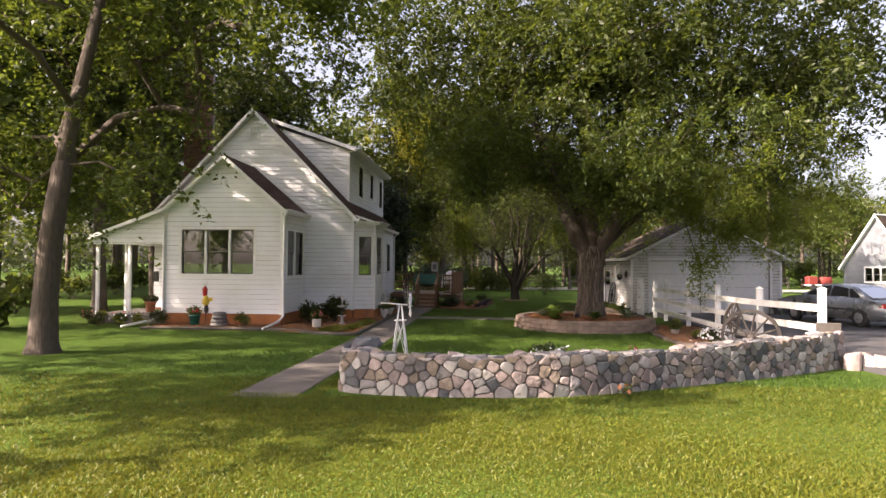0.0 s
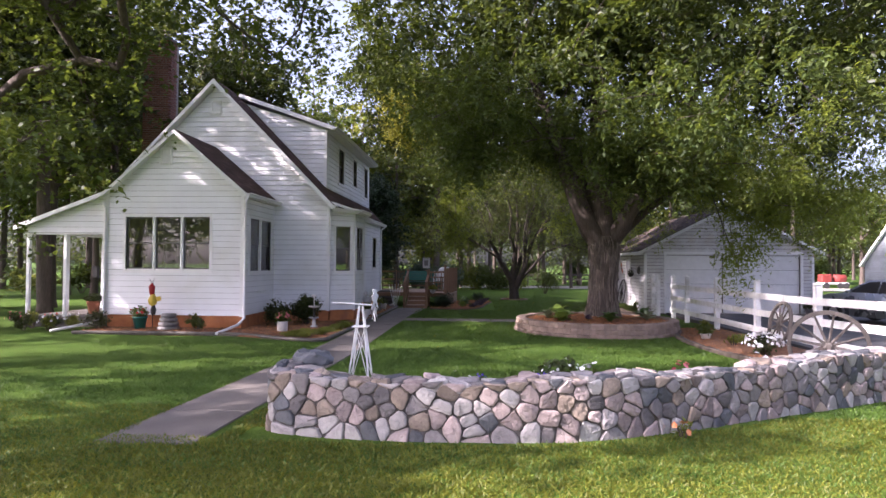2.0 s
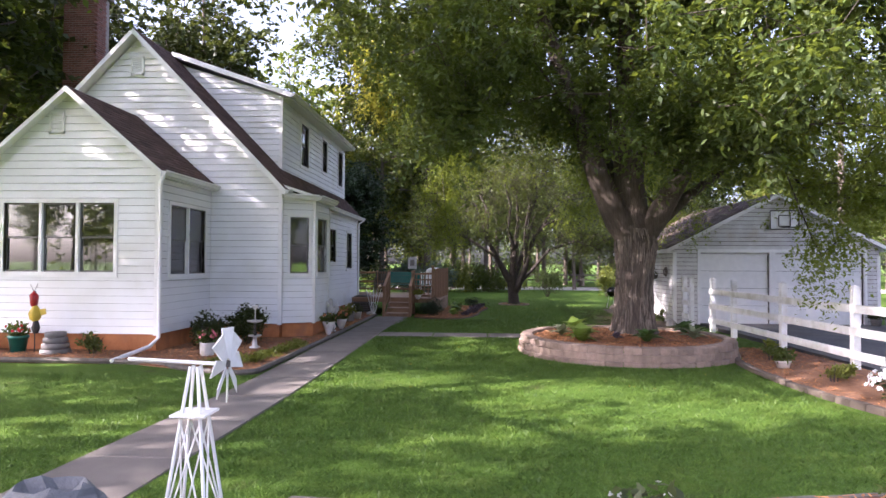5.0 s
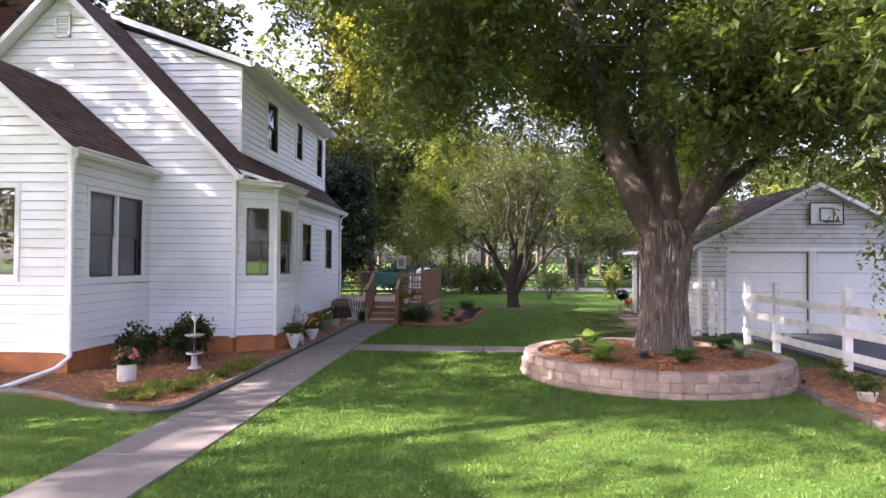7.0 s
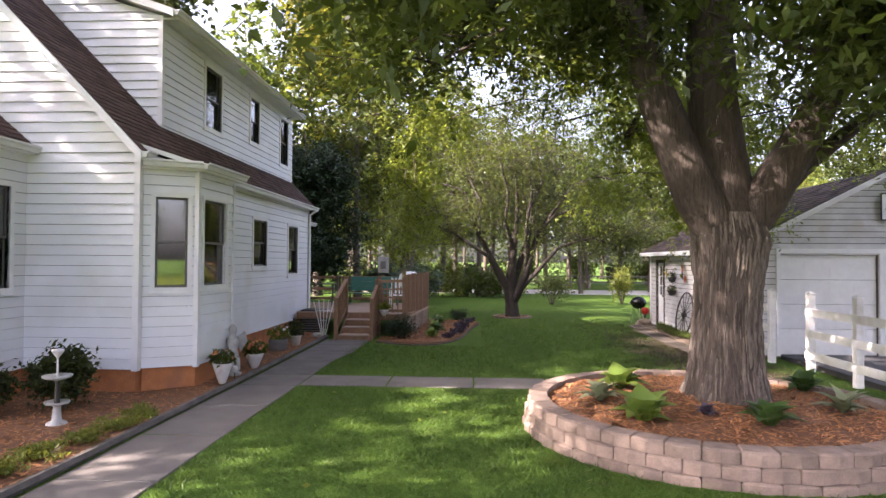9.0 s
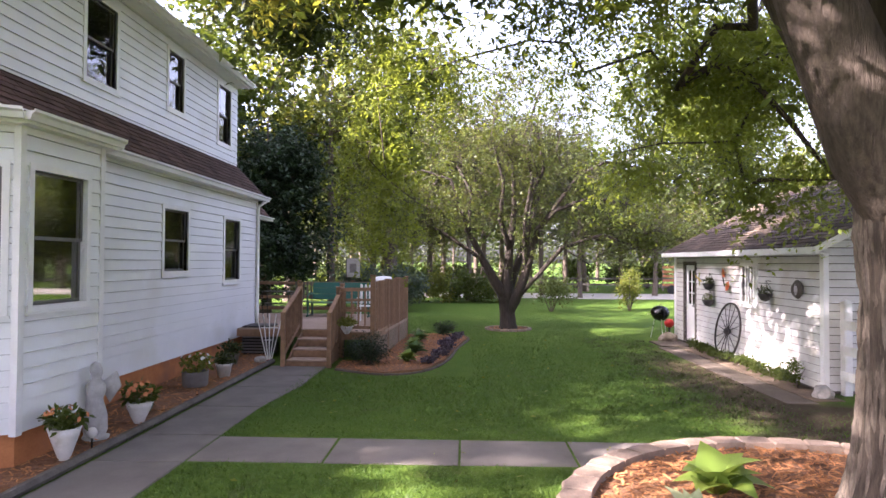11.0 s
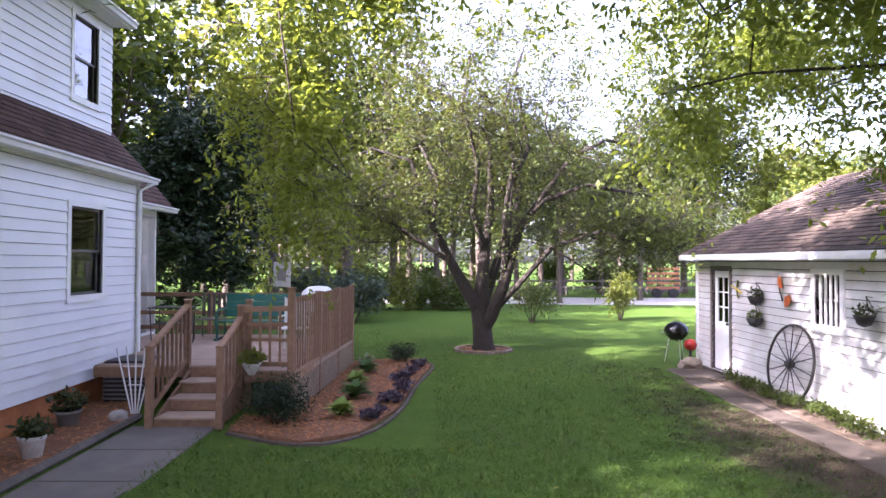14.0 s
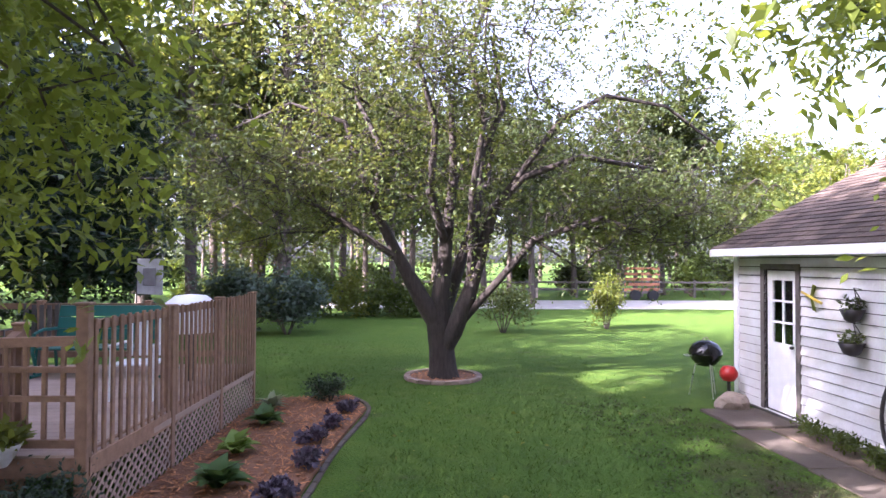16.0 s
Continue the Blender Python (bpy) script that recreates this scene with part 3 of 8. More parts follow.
# ---- boarded walls ----
class Wall:
    """An upright wall from o along d; n points outward. top: (u, z) rows of its upper outline."""

    def __init__(self, o, end, zb, top, holes=(), thick=0.14):
        self.o = Vector((*o, 0))
        v = Vector((*end, 0)) - self.o
        self.len, self.d = v.length, v.normalized()
        self.n = Vector((self.d.y, -self.d.x, 0))
        self.zb, self.top, self.holes, self.thick = zb, top if isinstance(top, list) else [(0, top), (v.length, top)], list(holes), thick

    def at(self, u, z, out=0.0):
        p = self.o + self.d * u + self.n * out
        return (p.x, p.y, z)

    def span(self, z):
        lo, hi = None, None
        t = self.top
        if t[0][1] >= z:
            lo = t[0][0]
        if t[-1][1] >= z:
            hi = t[-1][0]
        for (u0, z0), (u1, z1) in zip(t, t[1:]):
            if (z0 - z) * (z1 - z) < 0:
                u = u0 + (u1 - u0) * (z - z0) / (z1 - z0)
                if z1 > z0 and lo is None:
                    lo = u
                elif z1 < z0:
                    hi = u
        pk = max(t, key=lambda q: q[1])[0]
        return (pk if lo is None else lo, pk if hi is None else hi)

    def strips(self, z0, z1):
        """Pieces (ua0, ub0, ua1, ub1) of the band z0 to z1 with the holes left out."""
        a0, b0 = self.span(z0 + 1e-5)
        a1, b1 = self.span(z1 - 1e-5)
        cuts = sorted((h[0], h[1]) for h in self.holes if h[2] < z1 - 1e-4 and h[3] > z0 + 1e-4)
        out, l0, l1 = [], a0, a1
        for u0, u1 in cuts:
            if u0 - l0 > 0.01:
                out.append((l0, u0, max(l1, l0), u0))
            l0 = l1 = u1
        if b0 - l0 > 0.01:
            out.append((l0, b0, max(l1, l0) if not cuts else l1, b1))
        return out

    def slab(self, g, s, z0, z1, i0, i1, o0, o1):
        a0, b0, a1, b1 = s
        g.hexa([self.at(a0, z0, o0), self.at(b0, z0, o0), self.at(b0, z0, i0), self.at(a0, z0, i0), self.at(a1, z1, o1), self.at(b1, z1, o1), self.at(b1, z1, i1), self.at(a1, z1, i1)])

    def core(self):
        zs = sorted({self.zb, *(z for _, z in self.top), *(h[2] for h in self.holes), *(h[3] for h in self.holes)})
        zs = [z for z in zs if z >= self.zb]
        g = Geo()
        for z0, z1 in zip(zs, zs[1:]):
            for s in self.strips(z0, z1):
                self.slab(g, s, z0, z1, -self.thick, -self.thick, -0.004, -0.004)
        return g

    def boards(self, parent, material, step=0.165, name="siding_board", proud=0.026, gap=0.007):
        z, zt = self.zb, max(q[1] for q in self.top)
        while z < zt - 0.02:
            z1 = min(z + step, zt)
            zs = sorted({z, z1, *(q for h in self.holes for q in (h[2], h[3]) if z < q < z1), *(q[1] for q in self.top if z < q[1] < z1)})
            # the slit bares the dark core, drawn as the board's shadow line
            zs[0] += gap
            for a, b in zip(zs, zs[1:]):
                oa, ob_ = (proud - (proud - 0.004) * (q - z) / step for q in (a, b))
                for s in self.strips(a, b):
                    g = Geo()
                    self.slab(g, s, a, b, -0.002, -0.002, oa, ob_)
                    part(name, g, material, parent)
            z += step


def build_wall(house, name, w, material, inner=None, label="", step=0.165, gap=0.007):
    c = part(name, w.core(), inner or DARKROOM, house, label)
    w.boards(c, material, step, gap=gap)
    return c


def strip(g, w, u0, u1, z0, z1, i, o):
    """An upright box on a wall's face."""
    w.slab(g, (u0, u1, u0, u1), z0, z1, i, i, o, o)


def window(house, w, u0, u1, z0, z1, lights=1, blind=None, bars=False, meet=0.5, name="window", casing=0.085):
    """A window in the wall w's hole: casing, then for each light two sashes with panes, and a blind."""
    g = Geo()
    c = casing
    outer = [(u0 - c, z0 - c), (u1 + c, z0 - c), (u1 + c, z1 + c), (u0 - c, z1 + c)]
    inner = [(u0, z0), (u1, z0), (u1, z1), (u0, z1)]
    vs = [w.at(u, z, o) for o in (0.034, -0.10) for u, z in outer + inner]
    fs = []
    for i in range(4):
        j = (i + 1) % 4
        fs += [(i, j, 4 + j, 4 + i), (8 + j, 8 + i, 12 + i, 12 + j), (i, 8 + i, 8 + j, j), (4 + j, 12 + j, 12 + i, 4 + i)]
    win = part(name, g.add(vs, fs), WHITE, house, "white-cased sash window with dark frames")
    k = (u1 - u0) / lights
    for i in range(1, lights):
        ml = Geo()
        strip(ml, w, u0 + i * k - 0.035, u0 + i * k + 0.035, z0 - 0.004, z1 + 0.004, -0.10, 0.024)
        part("mullion", ml, WHITE, win)
    sill = Geo()
    strip(sill, w, u0 - c - 0.02, u1 + c + 0.02, z0 - c - 0.03, z0 - c - 0.002, -0.02, 0.05)
    part("sill", sill, WHITE, win)
    for i in range(lights):
        a, b = u0 + i * k + (0.035 if i else 0.0), u0 + (i + 1) * k - (0.035 if i < lights - 1 else 0.0)
        zm = z0 + (z1 - z0) * meet
        for lo, hi, dep in ((z0, zm + 0.02, -0.055), (zm - 0.02, z1, -0.03)):
            f = Geo()
            for p, q, r_, s_ in ((a, b, hi - 0.035, hi), (a, b, lo, lo + 0.04), (a, a + 0.035, lo + 0.04, hi - 0.035), (b - 0.035, b, lo + 0.04, hi - 0.035)):
                strip(f, w, p, q, r_, s_, dep - 0.025, dep)
            sash = part("sash", f, SASH, win, "dark bronze sash frame")
            mr = Geo()
            if lo == z0:
                strip(mr, w, a + 0.004, b - 0.004, hi - 0.036, hi - 0.004, dep - 0.02, dep + 0.006)
                part("meeting_rail", mr, RAILG, win, "pale grey meeting rail")
            pg = Geo()
            strip(pg, w, a + 0.034, b - 0.034, lo + 0.039, hi - 0.034, dep - 0.014, dep - 0.010)
            pane = part("pane", pg, GLASS, win)
            pane.visible_shadow = False
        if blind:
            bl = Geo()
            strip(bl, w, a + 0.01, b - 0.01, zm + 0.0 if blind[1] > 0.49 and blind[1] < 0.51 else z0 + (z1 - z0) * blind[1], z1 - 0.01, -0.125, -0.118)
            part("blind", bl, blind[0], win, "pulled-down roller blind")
        if bars:
            for j in range(1, 5):
                br = Geo()
                u = a + (b - a) * j / 5
                strip(br, w, u - 0.018, u + 0.018, z0, z1, -0.01, 0.015)
                part("bar", br, WHITE, win)
    return win


def shingle_slope(house, name, p0, p1, q1, q0, thick, material, exposure=0.14, label=""):
    """A roof slope: p0 to p1 along the eave, q0 to q1 along the top, built in overlapping courses."""
    p0, p1, q0, q1 = (Vector(p) for p in (p0, p1, q0, q1))
    nrm = (p1 - p0).cross(q0 - p0).normalized()
    if nrm.z < 0:
        nrm = -nrm
    n = max(2, int(((q0 - p0).length) / exposure))
    base = Geo().hexa([p0 - nrm * thick, p1 - nrm * thick, q1 - nrm * thick, q0 - nrm * thick, p0, p1, q1, q0])
    roof = part(name, base, WHITE, house, label)
    tabs = Geo()
    r = np.random.default_rng(int(abs(p0.x * 31 + p0.y * 17 + q0.z * 7)) + 3)
    for i in range(n):
        a, b = i / n, min(1.0, (i + 1.25) / n)
        l0, l1, u0, u1 = p0.lerp(q0, a), p1.lerp(q1, a), p0.lerp(q0, b), p1.lerp(q1, b)
        ln = (l1 - l0).length
        m = max(1, int(ln / 0.33))
        off = 0.5 * (i % 2) / m
        cuts = [0.0] + [min(1, max(0, (j + 0.5) / m + off - 0.5 / m)) for j in range(1, m + 1)] + [1.0]
        cuts = sorted(set(cuts))
        for s, e in zip(cuts, cuts[1:]):
            if e - s < 0.004:
                continue
            h = 0.016 + r.uniform(0, 0.006)
            g0 = 0.006 / max(ln, 0.1)
            A, B, C, D = l0.lerp(l1, s + g0), l0.lerp(l1, e - g0), u0.lerp(u1, e - g0), u0.lerp(u1, s + g0)
            tabs.hexa([A + nrm * 0.001, B + nrm * 0.001, C + nrm * 0.001, D + nrm * 0.001, A + nrm * h, B + nrm * h, C + nrm * 0.004, D + nrm * 0.004])
    t = part("shingles", tabs, material, roof, "overlapping asphalt shingles")
    tagged(t, kind="stuff")
    return roof


# ---- the house ----
ZB = 0.2
house = thing("house", "white clapboard house with steep gables and shed dormer", "house", (-8.9, 28, -0.2))
WX0, WX1, WY, GY, EX, BY = -11.0, -6.92, 20.75, 23.4, -5.05, 33.45
GA, GZ = -8.95, 7.75

wing_front = Wall((WX0, WY), (WX1, WY), ZB, [(0, 3.75), (2.05, 5.5), (WX1 - WX0, 3.8)], [(0.57, 3.09, 1.55, 3.07)])
build_wall(house, "wing_front_wall", wing_front, SIDING)
window(house, wing_front, 0.57, 3.09, 1.55, 3.07, 3, (BLIND, 0.5))
wing_side = Wall((WX1, WY + 0.0), (WX1, GY - 0.01), ZB, 3.78, [(0.5, 2.28, 1.5, 3.08)])
build_wall(house, "wing_side_wall", wing_side, SIDING)
window(house, wing_side, 0.5, 2.28, 1.5, 3.08, 2, (BLIND, 0.5))
wing_west = Wall((WX0, GY - 0.01), (WX0, WY), ZB, 3.75)
build_wall(house, "wing_west_wall", wing_west, SIDING)
gable_front = Wall((-12.85, GY), (EX, GY), ZB, [(0, 3.72), (3.9, GZ - 0.08), (-EX * 0 + EX + 12.85, 3.72)], [(1.95, 5.78, 0.25, 3.0)])
build_wall(house, "gable_front_wall", gable_front, SIDING)
east_holes = [(28.5 - GY, 29.45 - GY, 1.82, 2.95), (31.3 - GY, 32.2 - GY, 1.58, 2.95), (0.2, 2.2, 0.25, 3.4)]
east = Wall((EX, GY), (EX, BY), ZB, 3.62, east_holes)
build_wall(house, "east_wall", east, SIDING)
window(house, east, *east_holes[0], 1, (BLIND, 0.75))
window(house, east, *east_holes[1], 1, (BLIND, 0.5))
back = Wall((EX, BY), (-12.85, BY), ZB, [(0, 3.72), (3.9, GZ - 0.08), (7.8, 3.72)])
build_wall(house, "back_wall", back, SIDING, step=0.33)
west = Wall((-12.85, BY), (-12.85, GY), ZB, 3.62)
build_wall(house, "west_wall", west, SIDING, step=0.33)
# bay with three faces
BAY = [(EX, 23.52), (-4.30, 23.90), (-4.25, 25.25), (EX, 25.65)]
bay1 = Wall(BAY[0], BAY[1], ZB, 3.45, [(0.19, 0.68, 1.5, 2.98)])
bay2 = Wall(BAY[1], BAY[2], ZB, 3.45, [(0.16, 1.05, 1.52, 2.98)])
bay3 = Wall(BAY[2], BAY[3], ZB, 3.45, [(0.19, 0.68, 1.5, 2.98)])
for w, hole, bl in ((bay1, (0.19, 0.68, 1.5, 2.98), (BLIND, 0.52)), (bay2, (0.16, 1.05, 1.52, 2.98), (BLINDG, 0.38)), (bay3, (0.19, 0.68, 1.5, 2.98), (BLIND, 0.52))):
    build_wall(house, "bay_wall", w, SIDING)
    window(house, w, *hole, 1, bl, casing=0.07)
# dormer
DX, DY0, DY1, DZ = -5.65, 25.2, 33.6, 6.60
dorm_holes = [(27.1 - DY0, 27.95 - DY0, 4.92, 6.25), (29.82 - DY0, 30.48 - DY0, 5.12, 6.27), (32.35 - DY0, 33.1 - DY0, 4.92, 6.3)]
dormer = Wall((DX, DY0), (DX, DY1), 4.35, DZ, dorm_holes)
build_wall(house, "dormer_wall", dormer, SIDING)
for h in dorm_holes:
    window(house, dormer, *h, 1, (BLIND, 0.7))
dcheek = Wall((-8.8, DY0 + 0.001), (DX, DY0 + 0.001), 4.2, [(0, 7.6), (3.15, DZ)])
build_wall(house, "dormer_cheek", dcheek, SIDING)
dback = Wall((DX, DY1 - 0.1), (-8.8, DY1 - 0.1), 4.2, [(0, DZ), (3.15, 7.6)])
build_wall(house, "dormer_back", dback, SIDING, step=0.33)
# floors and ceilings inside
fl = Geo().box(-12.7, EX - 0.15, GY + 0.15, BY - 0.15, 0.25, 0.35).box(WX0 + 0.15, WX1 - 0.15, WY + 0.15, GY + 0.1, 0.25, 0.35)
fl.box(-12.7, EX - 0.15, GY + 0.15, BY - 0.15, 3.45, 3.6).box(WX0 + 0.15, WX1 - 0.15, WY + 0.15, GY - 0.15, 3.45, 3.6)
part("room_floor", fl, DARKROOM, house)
# foundation
fo = Geo()
fo.box(WX0 + 0.02, WX1 - 0.03, WY + 0.03, GY, -0.5, ZB).box(-12.82, EX - 0.03, GY + 0.03, BY - 0.03, -0.5, ZB)
b = [(EX, 23.56), (-4.34, 23.93), (-4.29, 25.22), (EX, 25.6)]
fo.hexa([(x, y, -0.5) for x, y in b] + [(x, y, ZB) for x, y in b])
part("foundation", fo, FOUND, house, "orange-painted masonry foundation")
# corner boards
cbs = [(x - 0.07, x + 0.03, y - 0.03, y + 0.07, ZB - 0.02, 3.7) for x, y in ((WX1, WY), (EX, GY), (WX0, WY))]
cbs += [(x - 0.05, x + 0.028, y - 0.045, y + 0.045, ZB - 0.02, 3.44) for x, y in (BAY[1], BAY[2])]
cbs += [(DX - 0.06, DX + 0.03, DY0 - 0.03, DY0 + 0.06, 4.5, DZ), (EX - 0.06, EX + 0.03, BY - 0.07, BY + 0.02, ZB, 3.6)]
for c_ in cbs:
    part("corner_board", Geo().box(*c_), WHITE, house)

# roofs
RO = 0.28
slope_m = (GZ - 3.68) / (GA - (-4.88)) * -1
shingle_slope(house, "main_roof_east", (-4.86, GY - RO, 3.64), (-4.86, BY + 0.25, 3.64), (GA, BY + 0.25, GZ + 0.12), (GA, GY - RO, GZ + 0.12), 0.10, SHINGLE, label="steep brown shingled main roof")
shingle_slope(house, "main_roof_west", (-13.04, BY + 0.25, 3.64), (-13.04, GY - RO, 3.64), (GA, GY - RO, GZ + 0.12), (GA, BY + 0.25, GZ + 0.12), 0.10, SHINGLE)
shingle_slope(house, "dormer_roof", (DX + 0.32, DY0 - 0.18, DZ + 0.06), (DX + 0.32, DY1 + 0.15, DZ + 0.06), (GA + 0.1, DY1 + 0.15, GZ + 0.14), (GA + 0.1, DY0 - 0.18, GZ + 0.14), 0.14, SHINGLE, 0.2)
shingle_slope(house, "wing_roof_east", (WX1 + 0.16, WY - 0.2, 3.74), (WX1 + 0.16, GY - 0.02, 3.74), (-8.95, GY - 0.02, 5.62), (-8.95, WY - 0.2, 5.62), 0.09, SHINGLE, label="brown shingled roof of the front wing")
shingle_slope(house, "wing_roof_west", (WX0 - 0.05, GY - 0.02, 3.80), (WX0 - 0.05, WY - 0.2, 3.80), (-8.95, WY - 0.2, 5.62), (-8.95, GY - 0.02, 5.62), 0.09, SHINGLE)
shingle_slope(house, "porch_roof", (-13.75, 26.2, 2.80), (-13.75, WY - 0.2, 2.80), (WX0 - 0.05, WY - 0.2, 3.80), (WX0 - 0.05, 26.2, 3.80), 0.09, SHINGLE)
shingle_slope(house, "bay_roof", (-4.12, 23.75, 3.52), (-4.08, 25.4, 3.52), (-5.0, 25.9, 3.80), (-5.0, 23.3, 3.80), 0.07, SHINGLE)
# rake boards, fascias and gutters
def rake(g, a, b, y, t=0.2, proud=0.03):
    t *= 0.7
    g.hexa([(a[0], y - proud, a[1] - t), (b[0], y - proud, b[1] - t), (b[0], y, b[1] - t), (a[0], y, a[1] - t), (a[0], y - proud, a[1]), (b[0], y - proud, b[1]), (b[0], y, b[1]), (a[0], y, a[1])])


for a, b, y_, t_ in (((GA, GZ + 0.1), (-4.86, 3.62), GY - RO - 0.002, 0.2), ((-13.04, 3.62), (GA, GZ + 0.1), GY - RO - 0.002, 0.2), ((-8.95, 5.6), (WX1 + 0.16, 3.72), WY - 0.202, 0.16),
                     ((WX0 - 0.05, 3.78), (-8.95, 5.6), WY - 0.202, 0.16), ((-13.75, 2.78), (WX0 - 0.05, 3.78), WY - 0.202, 0.16), ((GA + 0.1, GZ + 0.12), (DX + 0.32, DZ + 0.04), DY0 - 0.182, 0.18)):
    rk = Geo()
    rake(rk, a, b, y_, t_)
    part("rake_board", rk, WHITE, house)


def gutter(parent, pts, name="gutter"):
    """A K-shaped gutter along a line."""
    g = Geo()
    for a, b in zip(pts, pts[1:]):
        a, b = Vector(a), Vector(b)
        d = (b - a).normalized()
        n = Vector((d.y, -d.x, 0))
        prof = [(0, -0.11), (0.07, -0.11), (0.085, -0.05), (0.12, -0.03), (0.12, 0), (0.105, 0), (0.105, -0.02), (0.01, -0.02), (0, 0)]
        va = [a + n * u + Vector((0, 0, z)) for u, z in prof]
        vb = [b + n * u + Vector((0, 0, z)) for u, z in prof]
        k = len(prof)
        g.add(va + vb, [(i, (i + 1) % k, k + (i + 1) % k, k + i) for i in range(k)] + [tuple(reversed(range(k))), tuple(range(k, 2 * k))])
    return part(name, g, WHITE, parent, "white metal gutter")


gutter(house, [(-4.86, 25.75, 3.66), (-4.86, BY + 0.25, 3.66)])
gutter(house, [(-4.86, GY - RO, 3.66), (-4.86, 23.4, 3.66)])
gutter(house, [(-4.95, 23.33, 3.56), (-4.16, 23.74, 3.56), (-4.11, 25.4, 3.56), (-4.86, 25.8, 3.56)])
gutter(house, [(WX1 + 0.16, WY - 0.2, 3.76), (WX1 + 0.16, GY - 0.03, 3.76)])
gutter(house, [(DX + 0.32, DY0 - 0.18, DZ + 0.06), (DX + 0.32, DY1 + 0.15, DZ + 0.06)])
sf = Geo().box(EX, -4.87, GY, BY, 3.56, 3.6).box(DX, DX + 0.31, DY0, DY1, DZ - 0.08, DZ - 0.04).box(WX1, WX1 + 0.15, WY, GY - 0.02, 3.62, 3.66)
sf.hexa([(x, y, 3.42) for x, y in ((EX, 23.4), (-4.15, 23.78), (-4.1, 25.4), (EX, 25.8))] + [(x, y, 3.46) for x, y in ((EX, 23.4), (-4.15, 23.78), (-4.1, 25.4), (EX, 25.8))])
part("soffit", sf, WHITE, house)


def downspout(parent, pts):
    g = Geo()
    g.tube(pts, 0.042, 8)
    return part("downspout", g, WHITE, parent, "white metal downspout", True)


downspout(house, [(WX1 + 0.2, WY - 0.16, 3.68), (WX1 + 0.09, WY - 0.09, 3.5), (WX1 + 0.09, WY - 0.09, 0.15), (WX1 + 0.0, WY - 0.3, -0.02), (WX1 - 0.1, WY - 1.5, -0.14)])
downspout(house, [(-4.8, BY + 0.1, 3.58), (-4.98, BY - 0.07, 3.4), (-4.98, BY - 0.07, 0.2), (-4.9, BY - 0.2, 0.0), (-4.5, BY - 1.1, -0.12)])
downspout(house, [(WX0 - 0.1, WY - 0.12, 3.5), (WX0 - 0.04, WY - 0.07, 3.3), (WX0 - 0.04, WY - 0.07, 0.2), (WX0 - 0.15, WY - 0.3, 0.0), (WX0 - 0.7, WY - 1.4, -0.14)])


def vent(w, u, z, wd=0.42, h=0.55):
    g = Geo()
    for a, b, p, q in ((u - wd / 2, u + wd / 2, z + h / 2 - 0.05, z + h / 2), (u - wd / 2, u + wd / 2, z - h / 2, z - h / 2 + 0.05), (u - wd / 2, u - wd / 2 + 0.05, z - h / 2, z + h / 2), (u + wd / 2 - 0.05, u + wd / 2, z - h / 2, z + h / 2)):
        strip(g, w, a, b, p, q, 0, 0.05)
    v = part("gable_vent", g, WHITE, house, "white louvred gable vent")
    n = 7
    for i in range(n):
        s = Geo()
        zz = z - h / 2 + 0.05 + (h - 0.1) * (i + 0.1) / n
        w.slab(s, (u - wd / 2 + 0.04, u + wd / 2 - 0.04, u - wd / 2 + 0.04, u + wd / 2 - 0.04), zz, zz + 0.055, 0.0, 0.0, 0.045, 0.012)
        part("louvre", s, WHITE, v)


vent(wing_front, 1.75, 4.85, 0.34, 0.5)
vent(gable_front, 3.9, 6.95, 0.36, 0.5)

# porch with posts
pf = Geo().box(-13.65, WX0 - 0.02, WY + 0.1, 26.0, -0.3, 0.12)
part("porch_floor", pf, CONC, house)
for y in (WY + 0.12, 22.6, 25.8):
    for x in ((-13.5,) if y > 21 else (-13.5, -12.35)):
        part("porch_post", Geo().cbox(x - 0.05, x + 0.05, y - 0.05, y + 0.05, 0.12, 2.75), WHITE, house, "white square porch post")
pb = Geo().box(-13.62, WX0 - 0.03, WY + 0.02, WY + 0.14, 2.55, 2.78).box(-13.62, -13.48, WY + 0.14, 26.0, 2.6, 2.78)
part("porch_beam", pb, WHITE, house)
pw = Wall((-13.62, WY + 0.0), (WX0 - 0.03, WY + 0.0), 2.6, [(0, 2.72), (2.59, 3.7)])
build_wall(house, "porch_gable_wall", pw, SIDING)

# brick chimney
CX0, CX1, CY0, CY1, CZ = -13.68, -12.63, 27.2, 28.05, 10.7
chim = part("chimney", Geo().box(CX0 + 0.012, CX1 - 0.012, CY0 + 0.012, CY1, -0.3, CZ), MORTAR, house, "tall red brick chimney")
bm_long = Geo().cbox(0, 0.2, -0.1, 0, 0, 0.062, 0.006).mesh("brick", BRICK)
bm_side = Geo().cbox(-0.1, 0, 0, 0.2, 0, 0.062, 0.006).mesh("brick", BRICK)
z, row = 4.2, 0
while z < CZ - 0.05:
    o = 0.105 * (row % 2)
    x = CX0 + (0.0 if not o else -0.105)
    for k in range(5 + (row % 2)):
        xx = x + 0.21 * k
        if xx < CX0 - 0.12 or xx > CX1 - 0.1:
            continue
        if z > 4.6:
            b_ = part("brick", bm_long, BRICK, chim)
            b_.location = (max(xx, CX0), CY0 + 0.1, z)
    for k in range(3):
        if z > 5.2:
            b_ = part("brick", bm_side, BRICK, chim)
            b_.location = (CX1, CY0 + 0.02 + 0.21 * k + o * 0.5, z)
    z += 0.074
    row += 1
part("chimney_cap", Geo().cbox(CX0 - 0.08, CX1 + 0.08, CY0 - 0.08, CY1 + 0.08, CZ, CZ + 0.12, 0.02), CONC, house)

